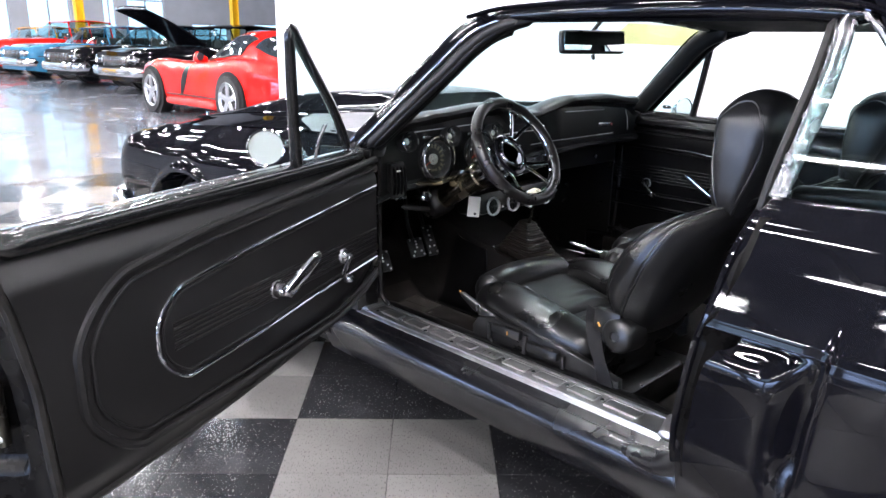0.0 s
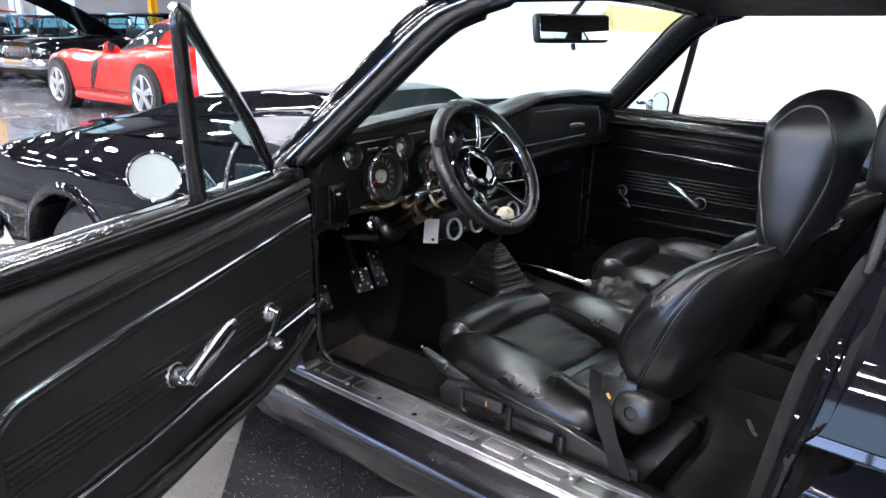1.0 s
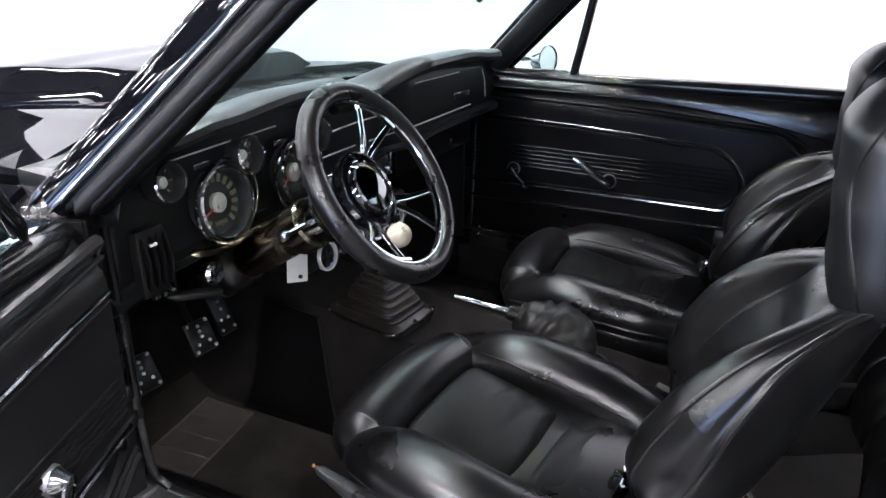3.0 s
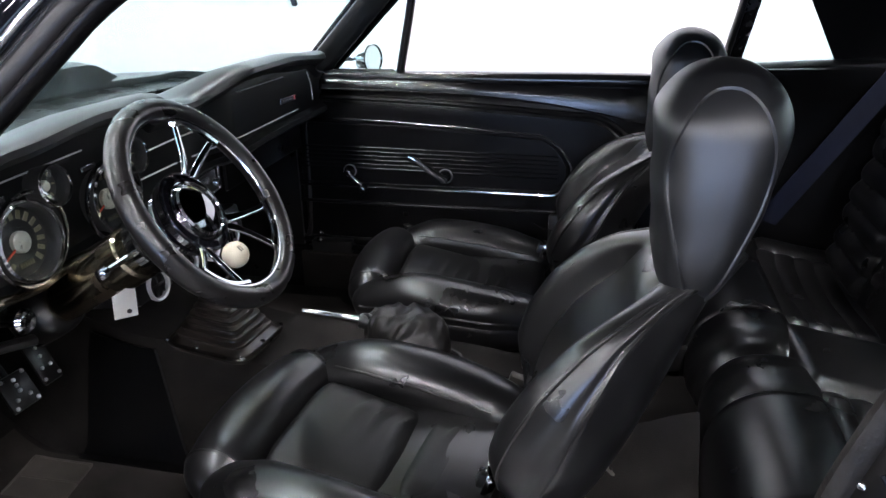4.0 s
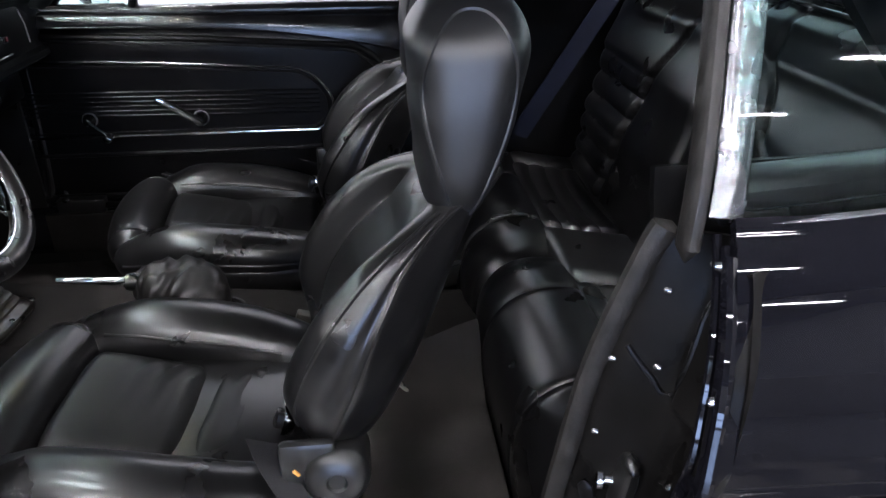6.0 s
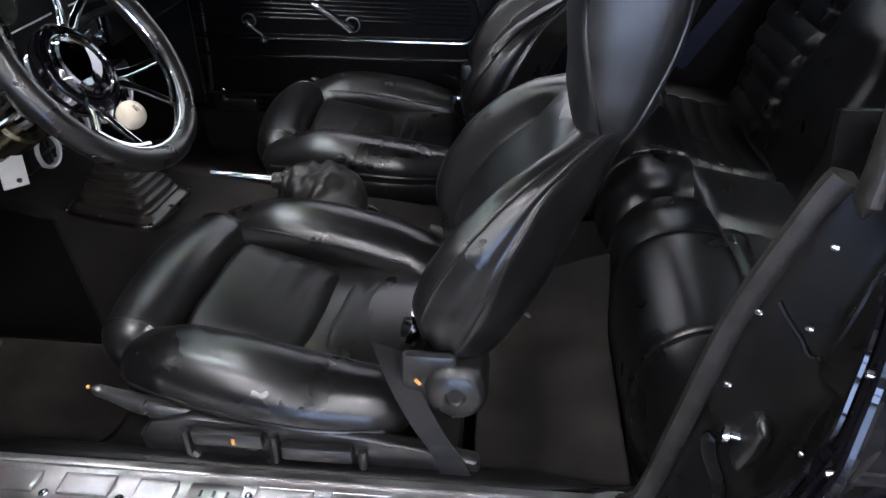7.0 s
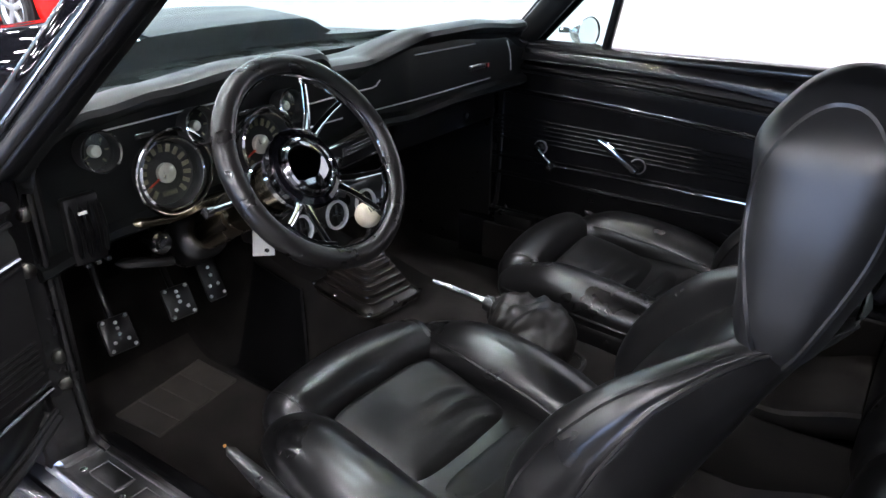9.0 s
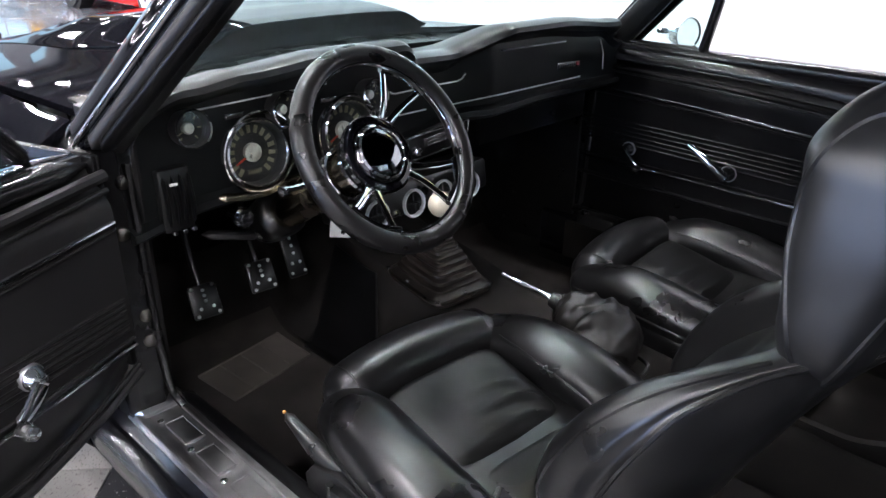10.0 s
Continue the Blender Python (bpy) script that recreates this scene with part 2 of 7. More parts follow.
def lattice(bm, rows, close_u=False, close_v=False):
    g = [[bm.verts.new(p) for p in r] for r in rows]
    nu, nv = len(g), len(g[0])
    for i in range(nu if close_u else nu - 1):
        for j in range(nv if close_v else nv - 1):
            a, b, c, d = g[i][j], g[(i + 1) % nu][j], g[(i + 1) % nu][(j + 1) % nv], g[i][(j + 1) % nv]
            try:
                bm.faces.new((a, b, c, d))
            except ValueError:
                pass
    return g


def loft(rings, caps=True, bm=None):
    bm = bm or bmesh.new()
    g = lattice(bm, rings, False, True)
    if caps:
        bm.faces.new(g[0][::-1])
        bm.faces.new(g[-1])
    return bm


def spline(pts, n):
    """n + 1 points of a smooth curve through pts."""
    pts = [V(p) for p in pts]
    out = []
    for i in range(n + 1):
        u = i / n * (len(pts) - 1)
        k = min(int(u), len(pts) - 2)
        t = u - k
        p1, p2 = pts[k], pts[k + 1]
        p0 = pts[k - 1] if k else p1 * 2 - p2
        p3 = pts[k + 2] if k + 2 < len(pts) else p2 * 2 - p1
        out.append(0.5 * (2 * p1 + (p2 - p0) * t + (2 * p0 - 5 * p1 + 4 * p2 - p3) * t * t + (3 * p1 - p0 - 3 * p2 + p3) * t ** 3))
    return out


def blend(vals, u):
    x = u * (len(vals) - 1)
    k = min(int(x), len(vals) - 2)
    t = x - k
    t = t * t * (3 - 2 * t)
    return vals[k] * (1 - t) + vals[k + 1] * t


def signed(x, p):
    return math.copysign(abs(x) ** p, x)


def pillow(spine, wide, high, up=(0, 0, 1), n=28, m=26, p=2.4, cap=0.5, bm=None, round_ends=(1, 1)):
    """A stuffed roll along a spine: half-widths and half-heights blend along it, the ends are domes."""
    pts = spline(spine, m)
    rings, up = [], V(up)
    length = sum((pts[i + 1] - pts[i]).length for i in range(m))
    for i in range(m + 1):
        u = i / m
        t = (pts[min(i + 1, m)] - pts[max(i - 1, 0)]).normalized()
        side = t.cross(up).normalized()
        top = side.cross(t).normalized()
        w, h = blend(wide, u), blend(high, u)
        e = max(1e-4, cap * max(w, h))
        d0, d1 = u * length, (1 - u) * length
        k = 1.0
        if round_ends[0] and d0 < e:
            k = min(k, math.sqrt(max(0.0, 1 - (1 - d0 / e) ** 2)))
        if round_ends[1] and d1 < e:
            k = min(k, math.sqrt(max(0.0, 1 - (1 - d1 / e) ** 2)))
        k = max(k, 0.12)
        rings.append([pts[i] + side * (w * k * signed(math.cos(a), 2 / p)) + top * (h * k * signed(math.sin(a), 2 / p)) for a in [2 * math.pi * j / n for j in range(n)]])
    return loft(rings, True, bm)


def tube(pts, r, n=8, closed=False, steps=0, bm=None, caps=True):
    pts = spline(pts, steps) if steps else [V(p) for p in pts]
    rings, ref, m = [], None, len(pts)
    for i, c in enumerate(pts):
        a, b = (pts[(i - 1) % m], pts[(i + 1) % m]) if closed else (pts[max(i - 1, 0)], pts[min(i + 1, m - 1)])
        t = (b - a).normalized()
        if ref is None:
            ref = t.orthogonal().normalized()
        ref = (ref - t * ref.dot(t)).normalized()
        o = t.cross(ref)
        rad = r if isinstance(r, (int, float)) else r[min(i, len(r) - 1)]
        rings.append([c + rad * (math.cos(2 * math.pi * j / n) * ref + math.sin(2 * math.pi * j / n) * o) for j in range(n)])
    bm = bm or bmesh.new()
    g = lattice(bm, rings, closed, True)
    if caps and not closed:
        bm.faces.new(g[0][::-1])
        bm.faces.new(g[-1])
    return bm


def lathe(profile, m=None, n=32, bm=None):
    """Revolves (radius, height) about z, then places it with m."""
    bm = bm or bmesh.new()
    m = m or Matrix()
    rings = [[m @ V((max(r, 1e-5) * math.cos(2 * math.pi * j / n), max(r, 1e-5) * math.sin(2 * math.pi * j / n), z)) for j in range(n)] for r, z in profile]
    closed = profile[0][0] > 1e-4 and profile[-1][0] > 1e-4
    g = lattice(bm, rings, closed, True)
    if not closed:
        bm.faces.new(g[0][::-1])
        bm.faces.new(g[-1])
    return bm


def axis_to(d, at):
    """A matrix that carries z to d, at a place."""
    return Matrix.Translation(at) @ V(d).to_track_quat("Z", "Y").to_matrix().to_4x4()


def laid_on(bm, pts, out=0.0, steps=0, along=None):
    """Points carried to the nearest place on a mesh, or along a direction, standing proud of it by out."""
    tree = BVHTree.FromBMesh(bm)
    res = []
    for p in (spline(pts, steps) if steps else pts):
        place = normal = None
        if along:
            place, normal, _, _ = tree.ray_cast(V(p), V(along))
        if place is None:
            place, normal, _, _ = tree.find_nearest(V(p))
        if (V(p) - place).dot(normal) < 0:
            normal = -normal
        res.append(place + normal * out)
    for _ in range(0 if along else 5):
        res = [res[0]] + [(a + b * 2 + c) / 4 for a, b, c in zip(res, res[1:], res[2:])] + [res[-1]]
    return res


def sheet(fn, nu, nv, thick, bm=None):
    """A surface fn(u, v) with thickness: closed all round."""
    bm = bm or bmesh.new()
    P = [[V(fn(i / nu, j / nv)) for j in range(nv + 1)] for i in range(nu + 1)]
    N = []
    for i in range(nu + 1):
        row = []
        for j in range(nv + 1):
            a = P[min(i + 1, nu)][j] - P[max(i - 1, 0)][j]
            b = P[i][min(j + 1, nv)] - P[i][max(j - 1, 0)]
            c = a.cross(b)
            row.append(c.normalized() if c.length > 1e-12 else V((0, 0, 1)))
        N.append(row)
    top = lattice(bm, P)
    bot = lattice(bm, [[P[i][j] - N[i][j] * thick for j in range(nv + 1)] for i in range(nu + 1)])
    ring = [(i, 0) for i in range(nu + 1)] + [(nu, j) for j in range(1, nv + 1)] + [(i, nv) for i in range(nu - 1, -1, -1)] + [(0, j) for j in range(nv - 1, 0, -1)]
    for a, b in zip(ring, ring[1:] + ring[:1]):
        bm.faces.new((top[a[0]][a[1]], top[b[0]][b[1]], bot[b[0]][b[1]], bot[a[0]][a[1]]))
    return bm


def prism(outline, depth, m=None, bevel=0.0, bm=None):
    """A flat outline (x, y) pushed up by depth in z, then placed."""
    bm = bm or bmesh.new()
    a = [bm.verts.new((x, y, 0)) for x, y in outline]
    b = [bm.verts.new((x, y, depth)) for x, y in outline]
    fs = [bm.faces.new(a[::-1]), bm.faces.new(b)]
    for i in range(len(a)):
        j = (i + 1) % len(a)
        fs.append(bm.faces.new((a[i], a[j], b[j], b[i])))
    vs = a + b
    if bevel:
        r = bmesh.ops.bevel(bm, geom=list({e for f in fs[:2] for e in f.edges}), offset=bevel, segments=2, profile=0.5, affect="EDGES")
        vs = [v for v in bm.verts if v.is_valid]
    if m:
        bmesh.ops.transform(bm, matrix=m, verts=vs)
    return bm


def ease(a, b, x):
    t = min(1.0, max(0.0, (x - a) / (b - a)))
    return t * t * (3 - 2 * t)


def table(rows, x):
    """Smooth steps through rows of (x, value)."""
    if x <= rows[0][0]:
        return rows[0][1]
    for (x0, v0), (x1, v1) in zip(rows, rows[1:]):
        if x <= x1:
            return v0 + (v1 - v0) * ease(x0, x1, x)
    return rows[-1][1]


def line(rows, x):
    if x <= rows[0][0]:
        return rows[0][1]
    for (x0, v0), (x1, v1) in zip(rows, rows[1:]):
        if x <= x1:
            return v0 + (v1 - v0) * (x - x0) / (x1 - x0)
    return rows[-1][1]


# ---------------------------------------------------------------- the hall
X0, X1, Y0, Y1, HIGH = -20.0, 21.0, -9.0, 31.0, 5.2


def pierced(name, wins, start, end, at, first, glazing, z0, z1, high=5.2, paint=GREYWALL):
    """A wall with window openings; at(along, height, depth) places it."""
    def slab(bm, a, b, z0, z1, d0, d1, bevel=0.0):
        p, q = V(at(a, z0, d0)), V(at(b, z1, d1))
        return box(bm, (p + q) / 2, [abs(x) for x in (q - p)], bevel)
    w = bmesh.new()
    wins = [(w + (z1,))[:3] for w in wins]
    edges = [start] + [e for ab in wins for e in ab[:2]] + [end]
    for a, b in zip(edges[::2], edges[1::2]):
        slab(w, a, b, 0, high, 0, 0.3)
    for a, b, z1 in wins:
        slab(w, a, b, 0, z0, 0, 0.3)
        slab(w, a, b, z1, high, 0, 0.3)
    single(name, w, paint, "grey hall wall with glazed openings", "wall", "structure")
    for k, (a, b, z1) in enumerate(wins):
        t = thing("window_%d" % (first + k + 1), "metal-framed window with a bluish glowing pane", "window", at((a + b) / 2, z0, 0.1), kind="structure")
        f = bmesh.new()
        for x in (a + 0.03, (a + b) / 2, b - 0.03):
            slab(f, x - 0.03, x + 0.03, z0, z1, 0.06, 0.14, 0.004)
        for z in (z0 + 0.03, (z0 + z1) / 2, z1 - 0.03):
            slab(f, a, b, z - 0.03, z + 0.03, 0.07, 0.13, 0.004)
        part("window_frame", f, paint, t)
        part("pane", slab(bmesh.new(), a + 0.02, b - 0.02, z0, z1, 0.15, 0.16), glazing, t, "bright bluish glazing")


def hall():
    g = rounded(((X0 + X1) / 2, (Y0 + Y1) / 2, -0.11), (X1 - X0, Y1 - Y0, 0.2), 0)
    floor = single("floor", g, CONCRETE, "polished grey concrete showroom floor", "floor", "structure")
    c = rounded(((X0 + X1) / 2, (Y0 + Y1) / 2, HIGH + 0.1), (X1 - X0, Y1 - Y0, 0.2), 0)
    for i in range(10):
        box(c, ((X0 + X1) / 2, Y0 + 3 + i * 3.8, HIGH - 0.12), (X1 - X0, 0.18, 0.24), 0)
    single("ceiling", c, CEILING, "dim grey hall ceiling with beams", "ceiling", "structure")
    for name, at, size in (("wall_east", (X1 + 0.1, (Y0 + Y1) / 2, HIGH / 2), (0.2, Y1 - Y0, HIGH)), ("wall_south", ((X0 + X1) / 2, Y0 - 0.1, HIGH / 2), (X1 - X0 + 0.4, 0.2, HIGH))):
        single(name, rounded(at, size, 0), GREYWALL, "plain grey painted hall wall", "wall", "structure")
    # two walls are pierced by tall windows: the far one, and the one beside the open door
    pierced("wall_north", [(-3.5, -1.0), (0.6, 3.0), (4.2, 6.5), (7.1, 8.7), (9.95, 10.5), (10.95, 12.6), (13.8, 15.6, 1.72), (16.9, 20.2, 1.78)], X0 - 0.2, X1 + 0.2, lambda t, z, d: (t, Y1 + d, z), 0, SKYLIGHT, 0.7, 4.5, 5.2, LIT_WALL)
    pierced("wall_west", [(-3.0, 0.6), (1.4, 5.0), (5.8, 9.4), (10.2, 13.8), (14.6, 18.2), (19.0, 22.6)], Y0 - 0.2, Y1 + 0.2, lambda t, z, d: (X0 - d, t, z), 12, WESTLIGHT, 2.3, 4.9)
    # unseen low glowing partition, added for blue reflections in leather and paint
    pierced("wall_partition", [(-4.8, -1.4), (-1.0, 2.4), (2.8, 6.2), (6.6, 10.0)], -9.0, 14.0, lambda t, z, d: (-12.0 - d, t, z), 8, ADDED_GLOW, 0.05, 1.2, 2.0)
    for x in (7.98, 14.26, 1.7, -4.6):
        c = bmesh.new()
        for s in (-1, 1):
            box(c, (x + s * 0.13, 28.0, HIGH / 2), (0.025, 0.28, HIGH), 0.003)
        box(c, (x, 28.0, HIGH / 2), (0.25, 0.02, HIGH), 0.003)
        single("column", c, YELLOW, "yellow painted steel hall column", "column", "structure", group="yellow columns")
    # the white backdrop partition behind the car
    single("wall_backdrop", rounded((2.12, -0.783, 1.75), (0.14, 12.235, 3.5), 0.004), WHITE, "bright white painted partition wall", "wall", "structure")
    single("wall_backdrop_rear", rounded((-0.4, -6.83, 1.75), (4.9, 0.14, 3.5), 0.004), WHITE, "bright white painted partition wall", "wall", "structure")
    return floor


def strip_lights():
    housing = thing("strip_light", "white ceiling strip light with a lit tube", "light", m=Matrix(), group="ceiling strip lights")
    part("housing", rounded((0, 0, 0.05), (0.14, 1.26, 0.05), 0.01), WHITE, housing)
    part("hanger", rounded((0, 0, 0.195), (0.04, 0.4, 0.25), 0.004), WHITE, housing)
    part("diffuser", pillow([(0, -0.60, 0), (0, 0.60, 0)], [0.045, 0.045], [0.03, 0.03], n=10, m=10), TUBE_LIGHT, housing, "glowing white diffuser")
    first = True
    for x in (-17.5, -14.0, -10.8, -7.6, -4.9, -2.6, -0.4, 1.6, 5.0, 9.0):
        for i in range(9):
            y = -6.8 + i * 4.1
            m = Matrix.Translation((x, y, HIGH - 0.315))
            if first:
                housing.matrix_basis = m
                first = False
            else:
                copy_thing(housing, m)


FLOOR = hall()
strip_lights()

# chequered tiles: the grid stands at 45 degrees to the car
TILE = 0.305
E1, E2 = V((0.7224, -0.6915, 0)), V((0.6915, 0.7224, 0))
CORNER = V((-0.913, 0.598, 0))


def tile_mesh(material):
    bm = rounded((0, 0, -0.0045), (TILE - 0.0012, TILE - 0.0012, 0.009), 0.0012, seg=1)
    return solid("tile", bm, material)


# ---------------------------------------------------------------- the black coupe: shell
COUPE = thing("coupe", "glossy black two-door vintage coupe with its door open", "car", (0, 0.2, 0))

SIDE = [(0.17, 0.70), (0.20, 0.775), (0.24, 0.80), (0.32, 0.835), (0.45, 0.872), (0.60, 0.888), (0.695, 0.893), (0.705, 0.888), (0.80, 0.862), (0.88, 0.818), (0.905, 0.79), (0.915, 0.765), (0.91, 0.745)]


def half_width(z):
    """Flank profile, rounded over between its stations."""
    return sum(line(SIDE, z + d) * w for d, w in ((-0.030, 0.1), (-0.015, 0.2), (0.0, 0.4), (0.015, 0.2), (0.030, 0.1)))


def edge_y(z):
    """Front edge of the quarter panel, along the door opening."""
    return line([(0.20, -0.630), (0.46, -0.632), (0.56, -0.645), (0.66, -0.664), (0.71, -0.677), (0.80, -0.690), (0.88, -0.702), (0.915, -0.716)], z)


def quarter(sign):
    """Rear quarter panel from the door jamb back, with the sunk scoop ahead of the wheel."""
    zs = [0.915, 0.91, 0.90, 0.88, 0.85, 0.82, 0.78, 0.74, 0.715, 0.705, 0.698, 0.692, 0.68, 0.665, 0.65, 0.62, 0.58, 0.54, 0.50, 0.46, 0.44, 0.42, 0.40, 0.37, 0.33, 0.28, 0.24, 0.20]

    def fn(u, v):
        k = v * (len(zs) - 1)
        a = min(int(k), len(zs) - 2)
        z = zs[a] + (zs[a + 1] - zs[a]) * (k - a)
        front = edge_y(z)
        y = front - 1.75 * u ** 1.35
        # flat flank above the crease, then a tight turn to the belt line; a long hip swell towards the wheel
        x = half_width(z)
        if 0.705 < z < 0.872:
            x += 0.5 * (0.888 - 0.40 * (z - 0.705) - x)
        x += 0.015 * ease(-0.62, -1.25, y) * ease(-2.1, -1.4, y)
        x -= 0.05 * ease(-1.6, -2.35, y)
        # wheel arch
        d = math.hypot(y + 1.52, z - 0.33)
        if d < 0.36:
            x -= 0.10 * ease(0.36, 0.345, d)
        # the scoop: a stuffed panel with a deep groove behind and above it
        edge = -0.858 - 0.10 * (z - 0.55)
        d, top = y - edge, 0.694 - z
        low = ease(0.37, 0.50, z)
        if d > 0 and top > 0:
            near = 1 / (1 / (d + 1e-4) ** 3 + 1 / (top + 1e-4) ** 3) ** (1 / 3)
            lip = 0.75 + 0.25 * ease(-0.64, -0.80, y)
            x -= low * (0.036 * lip * ease(0.0, 0.012, near) * ease(0.075, 0.014, near) + 0.007 * ease(0.0, 0.012, near))
            x += low * 0.002 * math.sin(math.pi * min(1.0, (z - 0.385) / 0.31)) * ease(0.03, 0.12, near)
        elif d <= 0:
            x += 0.008 * ease(0.0, -0.012, d) * ease(-0.34, -0.02, d) * ease(0.35, 0.5, z) * ease(0.78, 0.66, z)
        return (sign * x, y, z)

    return sheet(fn, 200, (len(zs) - 1) * 4, 0.012 * sign)


def crest(y):
    """Height of the fender's crown along the car."""
    return table([(0.50, 0.884), (0.823, 0.874), (1.23, 0.852), (1.594, 0.829), (1.75, 0.815), (1.90, 0.797), (1.98, 0.777), (2.04, 0.735)], y)


def fender(sign):
    def fn(u, v):
        y = 0.565 + 1.45 * u
        top = crest(y)
        low = 0.24 + 0.26 * ease(1.62, 1.92, y)
        z = top - (top - low) * v
        h = min(0.86, 0.24 + (z - 0.24) * 0.66 / (crest(min(y, 1.6)) - 0.24))
        w = sum(half_width(h + 0.03 * k) for k in (-3, -2, -1, 0, 1, 2)) / 6
        x = w - 0.12 * ease(1.80, 2.06, y) ** 2
        if v < 0.16:
            x = x - 0.105 * (1 - v / 0.16) ** 2
        d = math.hypot(y - 1.32, z - 0.335)
        if d < 0.352:
            x -= 0.12 * ease(0.352, 0.337, d)
        else:
            x += 0.008 * ease(0.395, 0.358, d)
        return (sign * x, y + 0.05 * math.sin(math.pi * min(1, max(0, (z - 0.48) / 0.34))) * ease(1.7, 2.0, y), z)

    return sheet(fn, 180, 140, 0.012 * -sign)


def hood_height(x, y):
    spine = [(0.50, 0.886), (0.823, 0.874), (1.23, 0.850), (1.594, 0.822), (1.90, 0.785), (2.3, 0.725)]
    return sum(line(spine, y + 0.06 * k) for k in (-2, -1, 0, 1, 2)) / 5 + 0.062 - 0.062 * (x / 0.7) ** 2 + 0.008 * math.exp(-((abs(x) - 0.42) / 0.06) ** 2)


def hood():
    def fn(u, v):
        x = -0.69 + 1.38 * v
        y0 = 0.735 - 0.125 * (x / 0.7) ** 2
        y = y0 + (2.22 - 0.30 * (x / 0.7) ** 2 - y0) * u
        drop = 0.05 * ease(0.93, 1.0, u)
        return (x, y, hood_height(x, y) - drop)

    return sheet(fn, 40, 44, -0.015)


def scoop():
    """Broad swelling on the hood whose mouth opens towards the windscreen."""
    def fn(u, v):
        w = 0.37 + 0.10 * ease(0.0, 0.35, u)
        x = w * (2 * v - 1)
        y = 0.80 + 0.05 * (x / 0.47) ** 2 + 1.20 * u
        rise = table([(0.80, 0.040), (1.0, 0.054), (1.13, 0.062), (1.4, 0.054), (1.6, 0.034), (1.8, 0.010), (1.95, 0.0)], y)
        return (x, y, hood_height(x, y) + 0.002 + rise * ease(w, w - 0.15, abs(x)) - 0.006 * ease(0.03, 0.0, u))

    return sheet(fn, 60, 48, -0.004)


def roof():
    def fn(u, v):
        y = 0.115 - 1.27 * u
        s = -1 + 2 * v
        w = 0.615 - 0.02 * ease(0.3, 1.0, u)
        edge = 1.247 - 0.018 * ease(-0.62, -1.15, y) - 0.004 * ease(0, 0.12, y)
        crown = edge + 0.062 * (1 - abs(s) ** 2.6) * (1 - 0.35 * abs(u - 0.45)) - 0.03 * ease(-0.05, 0.12, y)
        return (w * s, y + 0.035 * s * s * (0.5 - u) * -1.2, crown)

    return sheet(fn, 34, 30, 0.016)


def rail(points, w, h, up, n=14, m=20, p=2.6):
    return pillow(points, w, h, up, n=n, m=m, p=p, cap=0.15)


def rocker(sign):
    """Sill beam under the door: flat top, rounded shoulder, tucked-under foot."""
    prof = [(0.640, 0.30), (0.640, 0.350), (0.655, 0.360), (0.748, 0.358), (0.757, 0.346), (0.764, 0.338), (0.772, 0.340), (0.785, 0.332), (0.795, 0.316), (0.799, 0.298), (0.796, 0.272), (0.785, 0.24), (0.765, 0.205), (0.74, 0.185), (0.645, 0.185)]
    return loft([[V((sign * x, y, z)) for x, z in prof] for y in (0.60, 0.3, 0.0, -0.3, -0.64)])


def front_jamb(sign):
    plan = ((0.668, 0.60), (0.668, 0.485), (0.692, 0.457), (0.735, 0.462), (0.748, 0.475), (0.752, 0.53), (0.79, 0.60))
    bm = loft([[V((sign * min(x, top), y, z)) for x, y in plan] for z, top in ((0.30, 0.8), (0.36, 0.8), (0.5, 0.8), (0.7, 0.8), (0.80, 0.79), (0.84, 0.765), (0.865, 0.735), (0.878, 0.70))])
    return bm


def rear_jamb(sign):
    """Pressed jamb face behind the door, leaning forward at its foot."""
    def fn(u, v):
        z = 0.878 - 0.515 * v
        a = line([(0.36, -0.576), (0.43, -0.588), (0.58, -0.611), (0.71, -0.632), (0.83, -0.666), (0.88, -0.682)], z)
        inner = 0.705
        outer = half_width(z) - 0.004
        x = inner + (outer - inner) * u
        y = a + (edge_y(z) - 0.004 - a) * u - 0.052 * ease(0.05, 0.30, u) * ease(1.0, 0.80, u)
        # pocket for the catch under a ledge, and a swept pressing towards the sill
        well = ease(0.28, 0.36, u) * ease(0.80, 0.70, u)
        y -= 0.016 * well * ease(0.70, 0.68, z) * ease(0.50, 0.53, z)
        y += 0.012 * well * ease(0.69, 0.705, z) * ease(0.84, 0.80, z)
        y += 0.014 * math.exp(-((z - 0.44 - 0.34 * (u - 0.25)) / 0.022) ** 2) * ease(0.10, 0.25, u)
        return (sign * x, y, z)

    return sheet(fn, 60, 90, 0.012 * sign)


